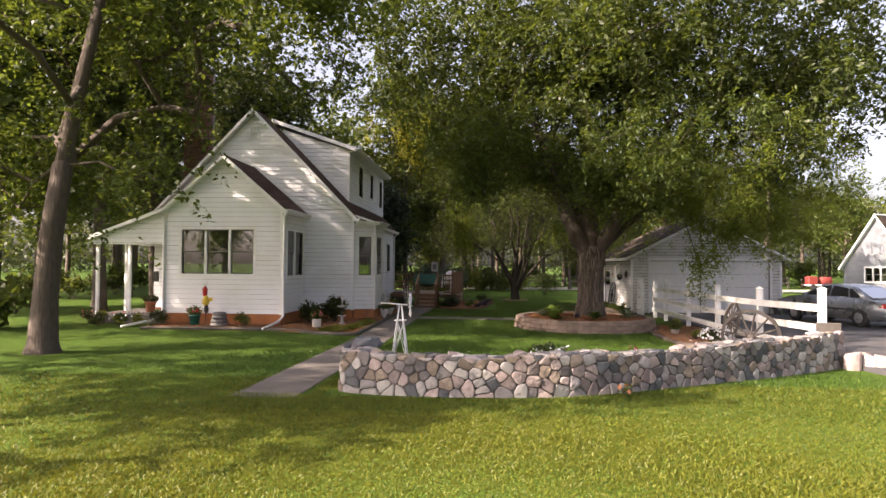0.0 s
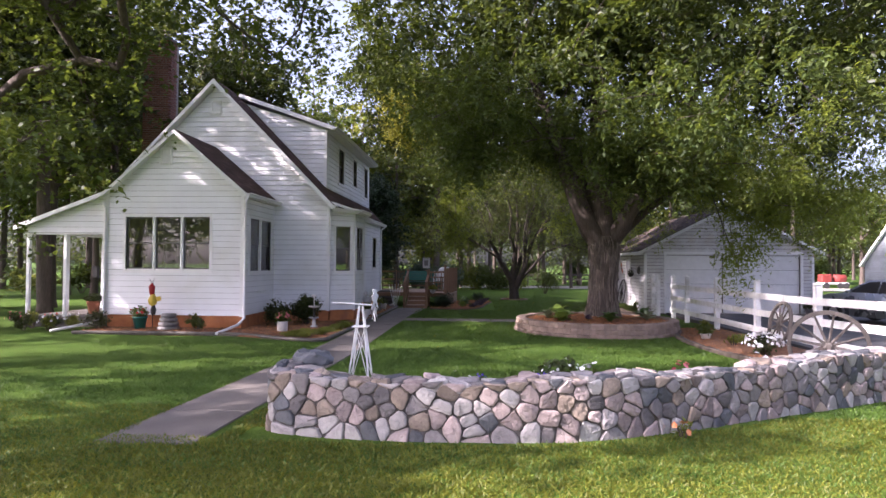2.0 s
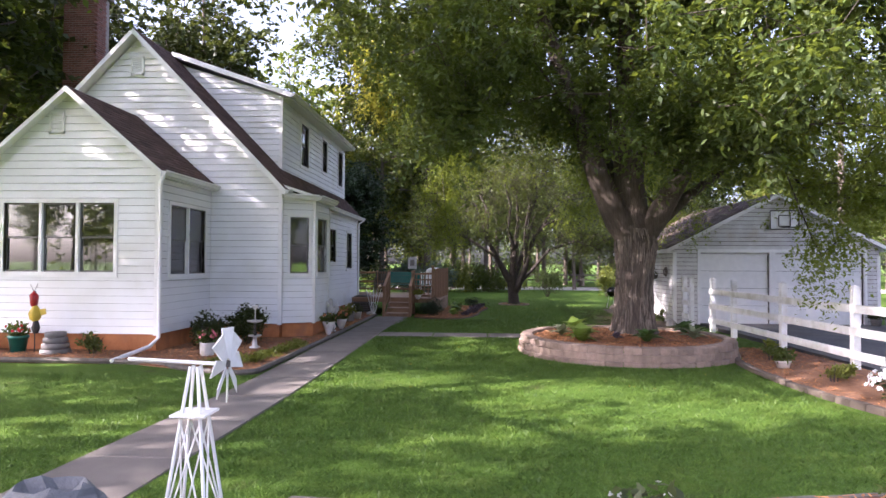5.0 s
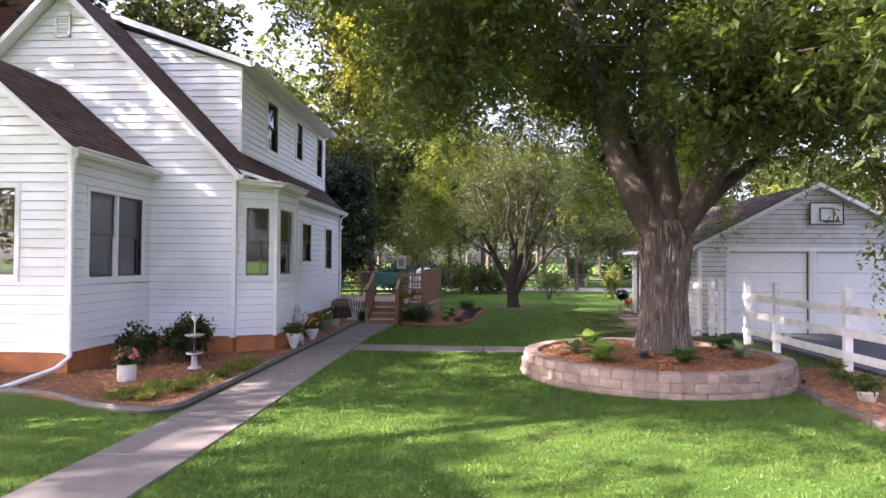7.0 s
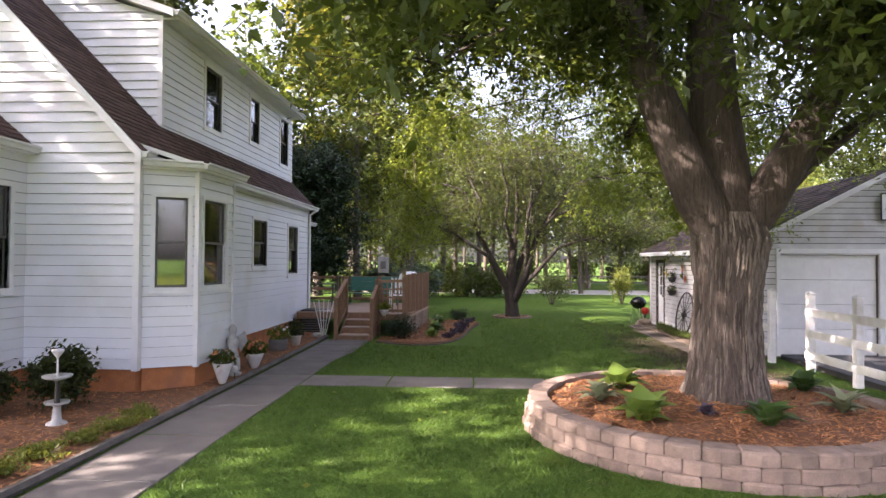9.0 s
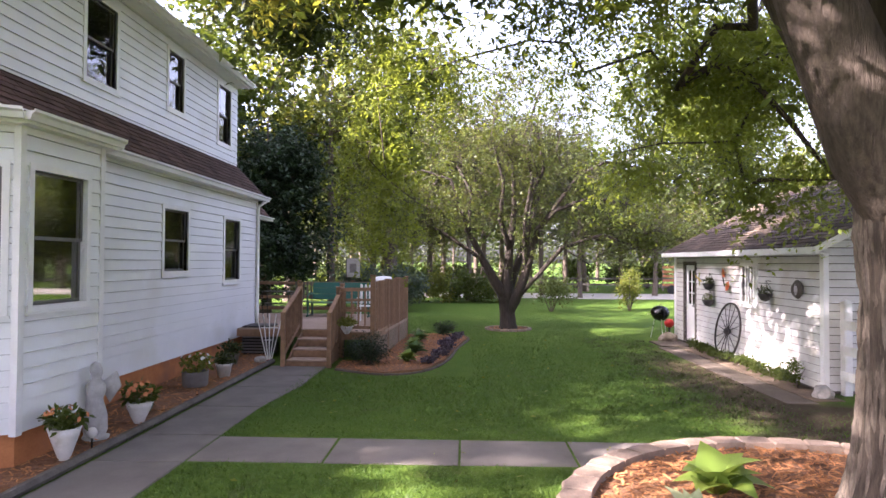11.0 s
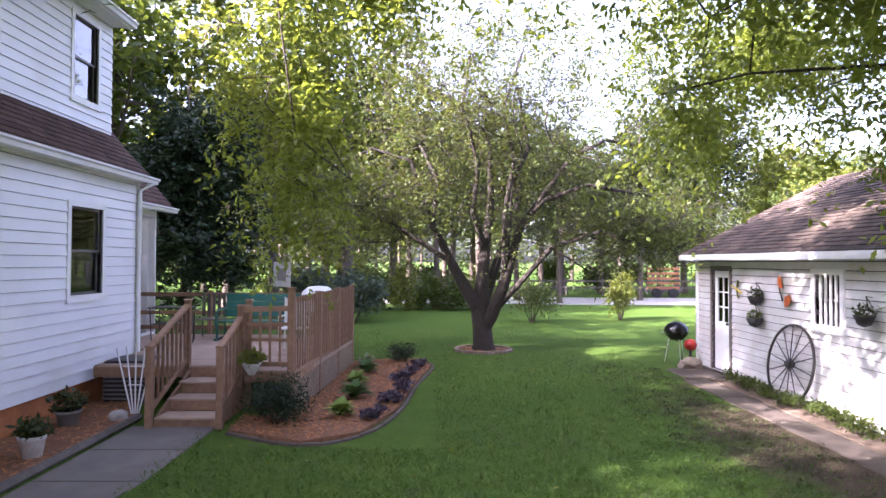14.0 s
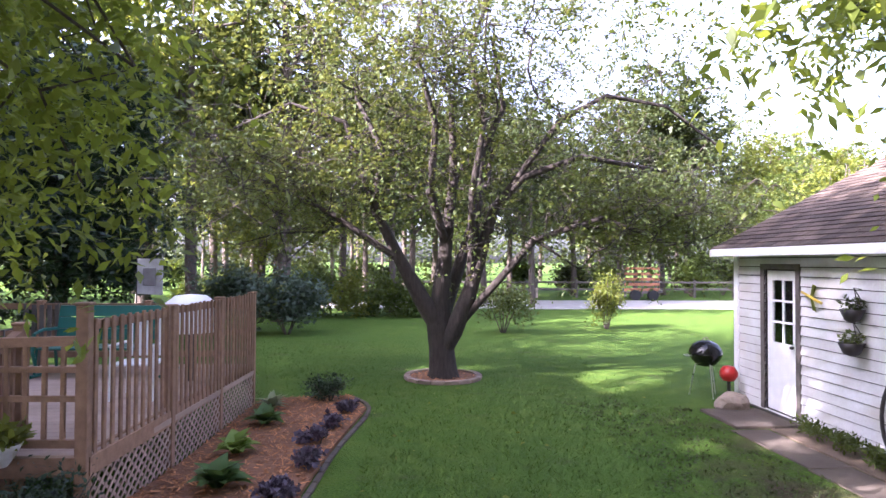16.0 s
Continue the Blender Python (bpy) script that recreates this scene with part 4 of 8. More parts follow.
# screened back porch behind the house
bpx = Wall((-5.92, BY + 0.3), (-5.92, 36.2), 0.35, 3.25, [(0.2, 2.4, 0.5, 3.12)])
part("back_porch_frame", bpx.core(), WHITE, house)
shingle_slope(house, "back_porch_roof", (-5.64, BY + 0.1, 3.3), (-5.64, 36.5, 3.3), (-8.1, 36.5, 6.3), (-8.1, BY + 0.1, 6.3), 0.12, SHINGLE)
part("back_porch_wall", Geo().box(-9, -6.07, 36.1, 36.2, 0.3, 3.4).box(-9, -8.9, BY, 36.2, 0.3, 3.4), WHITE, house)
gutter(house, [(-5.64, BY + 0.1, 3.33), (-5.64, 36.5, 3.33)])

# ---- garage ----
GX0, GX1, GY0, GY1, GE = 6.45, 12.9, 28.4, 35.95, 2.36
garage = thing("garage", "old white boarded garage with two overhead doors", "garage", (9.67, 32, -0.2))
gw_holes = [(GY1 - 35.12, GY1 - 34.36, -0.12, 1.98), (GY1 - 31.52, GY1 - 30.9, 1.18, 1.95)]
g_west = Wall((GX0, GY1), (GX0, GY0), -0.15, GE, gw_holes)
# wider slits on the garage for stronger drawn shadow lines
build_wall(garage, "west_wall", g_west, OLDSIDE, step=0.135, gap=0.014)
window(garage, g_west, *gw_holes[1], 1, None, True, 0.5)
g_front = Wall((GX0, GY0), (GX1, GY0), -0.15, [(0, GE), (3.22, 4.0), (6.45, GE)], [(0.82, 3.0, -0.15, 2.16), (3.22, 5.95, -0.15, 2.16)])
build_wall(garage, "front_wall", g_front, OLDSIDE, step=0.135, gap=0.014)
g_back = Wall((GX1, GY1), (GX0, GY1), -0.15, [(0, GE), (3.22, 4.0), (6.45, GE)])
build_wall(garage, "back_wall", g_back, OLDSIDE, step=0.27)
g_east = Wall((GX1, GY0), (GX1, GY1), -0.15, GE)
build_wall(garage, "east_wall", g_east, OLDSIDE, step=0.27)
shingle_slope(garage, "roof_west", (GX0 - 0.3, GY1 + 0.25, 2.30), (GX0 - 0.3, GY0 - 0.25, 2.30), (9.675, GY0 - 0.25, 4.12), (9.675, GY1 + 0.25, 4.12), 0.08, SHINGLEG, 0.15, "weathered brown shingled garage roof")
shingle_slope(garage, "roof_east", (GX1 + 0.3, GY0 - 0.25, 2.30), (GX1 + 0.3, GY1 + 0.25, 2.30), (9.675, GY1 + 0.25, 4.12), (9.675, GY0 - 0.25, 4.12), 0.08, SHINGLEG, 0.15)
gt = Geo().box(GX0 - 0.33, GX0 - 0.295, GY0 - 0.25, GY1 + 0.25, 2.18, 2.29).box(GX0 - 0.3, GX0, GY0, GY1, 2.19, 2.21)
rake(gt, (GX0 - 0.3, 2.28), (9.675, 4.1), GY0 - 0.25, 0.15)
rake(gt, (9.675, 4.1), (GX1 + 0.3, 2.28), GY0 - 0.25, 0.15)
rake(gt, (GX0 - 0.3, 2.28), (9.675, 4.1), GY1 + 0.28, 0.15)
for y0, y1 in ((GY0 - 0.03, GY0 + 0.09), (GY1 - 0.09, GY1 + 0.03)):
    gt.box(GX0 - 0.03, GX0 + 0.06, y0, y1, -0.15, 2.19)
gt.box(GX1 - 0.06, GX1 + 0.03, GY0 - 0.03, GY0 + 0.09, -0.15, 2.1)
part("trim_board", gt, WHITE, garage, "white trim and fascia boards")
part("slab", Geo().box(GX0 + 0.02, GX1 - 0.02, GY0 + 0.02, GY1 - 0.02, -0.4, -0.13), CONC, garage)
for a, b in ((0.82, 3.0), (3.22, 5.95)):
    d = Geo()
    strip(d, g_front, a, b, -0.12, -0.10, -0.1, -0.06)
    door = part("overhead_door", d, WHITE, garage, "white panelled overhead garage door")
    for j in range(4):
        zz = -0.10 + j * 0.565
        pn = Geo()
        strip(pn, g_front, a + 0.005, b - 0.005, zz, zz + 0.555, -0.1, -0.062)
        k = 4
        for i in range(k):
            u0 = a + (b - a) * (i + 0.1) / k
            u1 = a + (b - a) * (i + 0.9) / k
            strip(pn, g_front, u0, u1, zz + 0.1, zz + 0.46, -0.07, -0.052)
        part("door_panel", pn, WHITE, door)
tr = Geo()
for u in (0.74, 3.02, 3.12, 5.97):
    strip(tr, g_front, u, u + 0.09, -0.15, 2.2, -0.03, 0.045)
strip(tr, g_front, 0.74, 6.06, 2.2, 2.3, -0.03, 0.05)
part("door_casing", tr, WHITE, garage)
# side door, ajar colours of old paint
h = gw_holes[0]
sdg = Geo()
strip(sdg, g_west, h[0] + 0.01, h[1] - 0.01, -0.1, 0.9, -0.06, -0.02)
for a, b, p, q in ((h[0] + 0.01, h[0] + 0.14, 0.9, 1.96), (h[1] - 0.14, h[1] - 0.01, 0.9, 1.96), (h[0] + 0.14, h[1] - 0.14, 1.82, 1.96)):
    strip(sdg, g_west, a, b, p, q, -0.06, -0.02)
um = (h[0] + h[1]) / 2
strip(sdg, g_west, um - 0.015, um + 0.015, 0.9, 1.82, -0.055, -0.025)
for zz in (1.19, 1.5):
    strip(sdg, g_west, h[0] + 0.14, h[1] - 0.14, zz, zz + 0.03, -0.055, -0.026)
sdoor = part("side_door", sdg, WHITE, garage, "white side door with small panes")
pg = Geo()
strip(pg, g_west, h[0] + 0.14, h[1] - 0.14, 0.9, 1.82, -0.045, -0.04)
part("pane", pg, GLASS, sdoor)
part("knob", Geo().lathe([(0.001, 0), (0.03, 0.01), (0.03, 0.04), (0.001, 0.05)], 10, (GX0 - 0.03, 34.45, 0.85)), BLACK, sdoor)
cs = Geo()
for a, b, p, q in ((h[0] - 0.09, h[0], -0.12, 2.06), (h[1], h[1] + 0.09, -0.12, 2.06), (h[0], h[1], 1.98, 2.06)):
    strip(cs, g_west, a, b, p, q, -0.05, 0.035)
part("door_casing", cs, GREYWOOD, garage, "weathered grey wooden door casing")

# ---- trees ----
# the big maple in its raised bed
MX, MY, MZ = 3.6, 22.05, 0.3


def maple_free(p):
    """Keeps the crown clear of the house, the walk and the trunk's foot."""
    x, y, z = p[0] + MX, p[1] + MY, p[2] + MZ
    if x < -3.4 and z < (7.6 if y < 29.4 else 6.9):
        return False
    if 14 < y < 25 and x < 0.9 - 0.33 * (y - 13.6) and z < 3.2 + 0.43 * (y - 13.6):
        return False
    if y > 19.3 and x < 0.6 - 0.36 * (y - 18.9) and z < 3.0 + 0.43 * (y - 18.9):
        return False
    if x < -2.0 and 24.5 < y < 29.4 and z < 8.4:
        return False
    if y > 25.5 and x < -1.7 and z < 3.2 + 0.43 * (y - 20):
        return False
    if x < 2.3:
        return z > (4.5 if y < 24 else 4.9) + 0.35 * max(0, 19 - y)
    if y < 20.3:
        return z > 3.7 + 0.2 * max(0, 17 - y)
    if y < 24:
        return z > (4.3 if x < 5.0 else 2.8)
    return z > (3.7 if x < 6 else 4.4)


r = np.random.default_rng(11)
high = np.vstack([blob_points(r, 760, (0.4, 0.4, 8.8), (11.0, 8.0, 6.6), 0.45, 4.5), blob_points(r, 60, (-7.4, 8.0, 9.8), (2.4, 3.2, 1.2), 0.7, 8.2)])
low = []
for k in range(310):
    a = r.uniform(0, 2 * math.pi)
    q = r.uniform(0.55, 1.02)
    low.append(np.array((0.4 + 7.6 * q * math.cos(a), 0.4 + 7.0 * q * math.sin(a), r.uniform(2.6, 6.4))))
low = np.vstack([low, blob_points(r, 36, (-4.9, 2.4, 6.2), (1.5, 2.0, 2.0), 0.6, 2.6), blob_points(r, 30, (-3.6, -3.6, 5.4), (1.4, 1.6, 1.3), 0.6, 4.2),
                 blob_points(r, 30, (3.6, 4.8, 4.6), (2.4, 1.6, 1.2), 0.6, 3.2), blob_points(r, 30, (1.6, -3.6, 4.9), (3.0, 1.0, 1.2), 0.6, 3.6)])
curtain = np.vstack([blob_points(r, 24, (0.9, -2.8, 4.3), (1.4, 0.8, 0.7), 0.6, 3.5), blob_points(r, 26, (0.5, 4.8, 4.5), (1.6, 0.9, 0.6), 0.6, 3.8), blob_points(r, 30, (-1.3, 3.2, 5.7), (1.6, 1.2, 0.9), 0.6, 4.6), blob_points(r, 5, (-0.1, 7.4, 3.5), (0.9, 0.5, 0.7), 0.6, 2.6),
                     blob_points(r, 6, (1.0, 5.0, 2.7), (0.25, 0.3, 0.7), 0.6, 1.9), blob_points(r, 5, (1.9, 4.6, 3.3), (0.3, 0.3, 0.7), 0.6, 2.2),
                     blob_points(r, 20, (-4.9, 7.3, 3.9), (0.95, 1.0, 1.2), 0.6, 2.9), blob_points(r, 22, (-4.4, 6.6, 5.3), (1.5, 1.4, 1.0), 0.6, 4.2), blob_points(r, 13, (-4.9, 7.7, 2.9), (1.0, 0.9, 0.9), 0.6, 2.15), blob_points(r, 22, (1.2, -1.2, 4.6), (1.0, 0.7, 1.4), 0.6, 3.1), blob_points(r, 44, (-1.6, 0.1, 5.3), (1.8, 1.7, 1.2), 0.6, 4.3), blob_points(r, 40, (2.6, -0.4, 5.0), (2.0, 1.6, 1.3), 0.6, 3.9), blob_points(r, 3, (-0.6, 6.4, 3.3), (0.25, 0.3, 0.4), 0.6, 2.8), blob_points(r, 84, (2.5, 10.2, 5.6), (2.7, 2.6, 1.3), 0.6, 4.0), blob_points(r, 70, (2.2, 7.6, 6.2), (2.7, 2.0, 0.9), 0.6, 4.9), blob_points(r, 3, (3.4, 6.2, 3.0), (0.25, 0.3, 0.5), 0.6, 2.3),
                     blob_points(r, 34, (0.2, -2.6, 4.5), (2.0, 0.9, 1.4), 0.6, 2.9), blob_points(r, 16, (2.6, -1.6, 3.9), (1.0, 0.8, 1.1), 0.6, 2.6), blob_points(r, 32, (5.6, -1.2, 4.4), (2.4, 1.6, 1.6), 0.6, 2.5),
                     blob_points(r, 26, (5.2, -1.8, 3.2), (2.2, 1.0, 1.4), 0.6, 1.9), blob_points(r, 8, (3.3, -2.0, 2.0), (0.7, 0.7, 0.9), 0.6, 1.1), blob_points(r, 9, (-3.9, -4.1, 4.1), (0.3, 0.6, 0.8), 0.6, 3.3), blob_points(r, 14, (3.9, -1.6, 3.1), (1.3, 1.4, 1.4), 0.6, 1.9)])
high = np.array([p for p in high if maple_free(p)])
low = np.array([p for p in low if maple_free(p)])
near = (high[:, 2] < 7.2) & (high[:, 1] > -3.0)
low = np.vstack([low, curtain, high[near]])
# clumps that take the lighter leaf with sunlight in its colour
by_yard = ((low[:, 1] > 2.2) & (low[:, 2] < 6.8)) | ((low[:, 0] > 2.2) & (low[:, 2] < 5.6))
hanging, low = low[by_yard], low[~by_yard]
# the blob at (-3.6, 4.2, 7.4) is added to shade the garage wall
high = np.vstack([high[~near], blob_points(r, 48, (-7.3, 9.4, 7.8), (2.1, 2.8, 1.1), 0.7, 6.6), blob_points(r, 70, (-3.6, 4.2, 7.4), (2.6, 2.2, 1.3), 0.6, 5.9), blob_points(r, 72, (6.6, -0.5, 7.8), (4.2, 4.6, 3.2), 0.5, 5.0)])
trunk = [(0, 0, -0.4, 0.62), (0, 0, 0.0, 0.52), (0, 0, 0.3, 0.445), (0.0, 0, 0.9, 0.40), (0.02, 0.0, 1.45, 0.41), (0.05, 0.0, 1.95, 0.47), (0.0, 0.1, 2.5, 0.38), (-0.15, 0.2, 4.3, 0.29), (-0.1, 0.3, 6.5, 0.20), (0.0, 0.3, 9.0, 0.13), (0.1, 0.3, 11.5, 0.06)]
boughs = [(5, [(-0.40, -0.1, 2.5, 0.30), (-0.85, -0.2, 3.5, 0.25), (-1.5, -0.3, 5.3, 0.19), (-2.3, -0.4, 7.6, 0.12)]),
          (5, [(0.46, -0.1, 2.5, 0.27), (0.95, -0.2, 3.4, 0.22), (1.7, -0.3, 4.9, 0.17), (2.8, -0.2, 6.8, 0.11)]),
          (5, [(0.55, 0.3, 2.35, 0.15), (1.4, 0.6, 3.1, 0.12), (2.8, 1.0, 4.1, 0.08), (4.3, 1.4, 4.9, 0.05)]),
          (5, [(-0.2, 0.5, 2.9, 0.20), (-0.6, 1.3, 4.7, 0.16), (-1.5, 2.6, 6.8, 0.12), (-2.6, 4.2, 7.9, 0.035), (-3.9, 6.2, 7.4, 0.02)]),
          (6, [(0.4, 1.0, 4.4, 0.15), (0.8, 2.2, 6.2, 0.12), (1.8, 4.0, 7.2, 0.08), (2.6, 6.2, 7.4, 0.06), (2.9, 8.4, 7.1, 0.04), (2.6, 10.4, 6.4, 0.025)])]
# high clumps get the darkened leaf, painted shade of a dense crown
maple = tree("maple_tree", "large old maple with furrowed bark and drooping leaves", (MX, MY, MZ), trunk, np.vstack([low, high, hanging]), L_HIGH_SHADE, LIMB_SHADED, 0.85, 11, 15, 0.9, 0.20, 0.095, 5, 0.008, 9, boughs=boughs, crown_of=high)
r = np.random.default_rng(14)
# west side of the crown, its sunlight painted as a golden leaf colour
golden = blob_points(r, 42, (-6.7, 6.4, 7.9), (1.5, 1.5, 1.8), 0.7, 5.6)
for places, leaf, spec, lab in ((low, L_MAPLE, (0.58, 10, 19, 1.1, 0.150, 0.060), "lower leaves of the crown"), (hanging, L_HANGING_LIT, (0.58, 8, 26, 1.3, 0.105, 0.044), "drooping sprays with sunlight put into their light green"),
                                (golden, L_SUN_TINT, (0.75, 10, 16, 0.9, 0.16, 0.075), "yellow-green leaves with sunlight put into their colour")):
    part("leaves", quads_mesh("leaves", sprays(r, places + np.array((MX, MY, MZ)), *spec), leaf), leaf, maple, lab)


def furrowed_bark(owner, rows, seed, material):
    """Ridged bark plates round the foot of the maple's trunk, given as (x, y, z, r) rows."""
    g = Geo()
    nu, nv = 210, 72
    zs = [q[2] for q in rows]
    vs = []
    for j in range(nv + 1):
        z = zs[0] + (zs[-1] - zs[0]) * j / nv
        k = max(i for i in range(len(rows) - 1) if rows[i][2] <= z + 1e-6)
        a, b = rows[k], rows[k + 1]
        t = (z - a[2]) / (b[2] - a[2])
        cx, cy, rr = (a[m] + (b[m] - a[m]) * t for m in (0, 1, 3))
        for i in range(nu):
            an = 2 * math.pi * i / nu
            p = Vector((math.cos(an) * 9.0 + 0.4 * math.sin(z * 2.1), math.sin(an) * 9.0, z * 1.5 + seed))
            h = abs(noise.noise(p)) + 0.5 * abs(noise.noise(p * 2.3))
            fl = 0.05 * math.sin(an * 5 + 1.0) * max(0, 0.7 - z) ** 2
            q = rr - 0.05 + 0.12 * min(h, 0.6) + 0.015 * noise.noise(p * 5.1) + fl
            vs.append((cx + MX + q * math.cos(an), cy + MY + q * math.sin(an), z + MZ))
    g.add(vs, [(j * nu + i, j * nu + (i + 1) % nu, (j + 1) * nu + (i + 1) % nu, (j + 1) * nu + i) for j in range(nv) for i in range(nu)])
    part("bark", g, material, owner, "deeply furrowed grey-brown bark")


# the foot keeps the paler bark, as the sunlit part of the trunk
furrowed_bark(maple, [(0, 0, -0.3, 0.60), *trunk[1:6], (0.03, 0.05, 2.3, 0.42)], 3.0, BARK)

# tree before the house on the lawn
r = np.random.default_rng(12)
# the blob at (6.5, -1.6, 8.0) is unseen, added to shade the fence bed
cl = np.vstack([blob_points(r, 320, (1.2, 1.0, 9.0), (6.4, 5.4, 5.0), 0.5, 4.4), blob_points(r, 50, (-2.2, 2.5, 4.6), (2.6, 3.0, 2.2), 0.5, 2.5), blob_points(r, 4, (2.6, -0.4, 3.9), (0.4, 0.5, 0.6), 0.6, 2.8), blob_points(r, 70, (-1.5, 7.4, 11.4), (2.8, 3.6, 1.6), 0.6, 9.6), blob_points(r, 46, (6.5, -1.6, 8.0), (2.2, 2.6, 1.0), 0.6, 7.0), blob_points(r, 16, (-2.8, -0.6, 3.9), (0.9, 1.0, 1.6), 0.6, 2.0)])
cl = np.array([p for p in cl if p[1] > -0.8 or p[2] > 11 or p[0] > 4.2 or r.uniform() < 0.2])
# two more unseen clump groups, added only to shade the lawn
cl = np.vstack([cl, blob_points(r, 46, (4.0, -4.2, 7.7), (2.2, 2.0, 0.9), 0.6, 6.8), blob_points(r, 34, (1.3, -4.6, 7.4), (1.8, 1.8, 0.8), 0.6, 6.6)])
# an opening through the crown lets the low sun reach the lawn
cl = np.array([p for p in cl if ((p[0] + 1.395 * p[2] - 10.15) / 3.4) ** 2 + ((p[1] + 0.651 * p[2] - 4.3) / 1.15) ** 2 > 1])
trunk = [(0, 0, -0.1, 0.42), (0.01, 0, 0.25, 0.31), (0.04, 0, 1.2, 0.26), (0.14, 0, 2.6, 0.24), (0.3, 0.1, 4.2, 0.21), (0.6, 0.2, 6.0, 0.15), (1.0, 0.4, 8.5, 0.11), (1.0, 0.5, 11, 0.05)]
tree("shade_tree", "tall shade tree with smooth grey-brown trunk", (-9.85, 13.3, gz(0, 13.3)), trunk, cl, L_MAPLE, BARK2, 0.95, 10, 16, 0.6, 0.14, 0.085, 6, 0.02, 8)

# old open tree at the back, many bare twigs and thin leaves
r = np.random.default_rng(13)
cl = np.vstack([blob_points(r, 560, (0.3, 0.1, 6.2), (5.3, 4.6, 4.3), 0.55, 2.3), blob_points(r, 230, (4.2, -0.2, 3.3), (3.2, 2.4, 1.5), 0.6, 1.5), blob_points(r, 170, (-3.2, -0.2, 3.8), (2.8, 2.4, 1.7), 0.6, 1.8)])
trunk = [(0, 0, -0.05, 0.36), (0, 0, 0.15, 0.28), (-0.03, 0, 0.55, 0.25), (-0.08, 0, 1.0, 0.25), (-0.05, 0.05, 1.6, 0.19), (0.05, 0.1, 2.6, 0.13), (0.2, 0.1, 4.0, 0.09), (0.15, 0.1, 5.5, 0.05)]
boughs = [(3, [(-0.4, -0.1, 1.5, 0.17), (-0.85, -0.2, 2.3, 0.12), (-1.35, -0.2, 3.3, 0.085), (-1.2, -0.3, 4.4, 0.06), (-1.7, -0.3, 5.4, 0.04)]),
          (2, [(0.2, -0.16, 0.95, 0.18), (0.5, -0.2, 1.7, 0.15), (0.95, -0.3, 3.3, 0.10), (1.5, -0.4, 3.9, 0.075), (2.6, -0.5, 4.3, 0.055), (4.2, -0.7, 4.0, 0.035)]),
          (3, [(0.25, 0.3, 1.9, 0.13), (0.7, 0.8, 3.2, 0.09), (1.2, 1.2, 4.8, 0.05)]),
          (9, [(-2.2, -0.5, 3.2, 0.06), (-3.3, -0.8, 3.7, 0.035)]),
          (14, [(0.7, -0.4, 4.4, 0.08), (1.1, -0.5, 5.2, 0.055), (0.9, -0.5, 6.4, 0.035)]),
          (13, [(1.7, -0.5, 2.7, 0.07), (2.9, -0.8, 3.1, 0.05), (4.0, -0.9, 2.7, 0.03)]),
          (15, [(2.2, -0.6, 5.0, 0.06), (3.0, -0.8, 5.4, 0.045), (4.1, -0.9, 5.2, 0.03), (5.2, -0.9, 4.4, 0.02)]),
          (10, [(-1.9, -0.4, 4.9, 0.05), (-2.9, -0.5, 5.2, 0.038), (-3.9, -0.6, 4.7, 0.022)]),
          (5, [(-0.3, -0.5, 3.6, 0.08), (-0.2, -0.7, 4.8, 0.06), (-0.6, -0.8, 6.2, 0.04), (-0.4, -0.8, 7.6, 0.025)]),
          (14, [(0.5, -0.6, 3.6, 0.07), (0.7, -0.8, 4.9, 0.055), (0.4, -0.9, 6.1, 0.04), (0.9, -0.9, 7.6, 0.025)])]
tree("old_fruit_tree", "old spreading tree with bare twisted limbs", (1.75, 38.2, -0.2), trunk, cl, L_APPLE, BARK3, 0.72, 5, 12, 0.5, 0.098, 0.05, 7, 0.0075, 8, 0.05, 0.36, boughs=boughs, twigs=3)

# wood behind, and helper trees out of view: a few kinds, copied
protos = []
for i, (hgt, rad, mt, n, ll) in enumerate(((15, 4.2, L_MAPLE, 90, 0.30), (18, 4.8, L_DARK, 105, 0.32), (13, 4.0, L_LIGHT, 80, 0.30), (16, 4.4, L_APPLE, 60, 0.28))):
    r = np.random.default_rng(30 + i)
    cl = blob_points(r, n, (0, 0, hgt * 0.62), (rad, rad, hgt * 0.40), 0.5, hgt * 0.2)
    tk = [(0, 0, -0.2, 0.34), (0.02, 0, 0.3, 0.25), (0.1, 0.05, hgt * 0.15, 0.22), (0.15, 0, hgt * 0.3, 0.19), (0.1, 0.1, hgt * 0.5, 0.14), (0, 0.2, hgt * 0.7, 0.09), (0.1, 0, hgt * 0.9, 0.03)]
    protos.append(tree("woodland_tree", "tall leafy tree of the windbreak, some added for shade", (0, 200 + i * 15, -0.2), tk, cl, mt, BARK2, 1.25, 7, 12, 0.4, ll, ll * 0.7, 40 + i, 0.03, 6, group="windbreak trees"))
spots = []
r = np.random.default_rng(50)
for k in range(26):
    spots.append((r.uniform(-46, -18.5), r.uniform(18, 62), (3, 0, 3, 1)[r.integers(0, 4)], r.uniform(0.85, 1.15)))
for k in range(32):
    spots.append((-26 + k * 2.5 + r.uniform(-1.2, 1.2), r.uniform(68, 86), r.integers(0, 4), r.uniform(0.75, 1.1)))
for k in range(30):
    spots.append((-60 + k * 5.0 + r.uniform(-2, 2), r.uniform(92, 112), r.integers(0, 3), r.uniform(0.8, 1.1)))
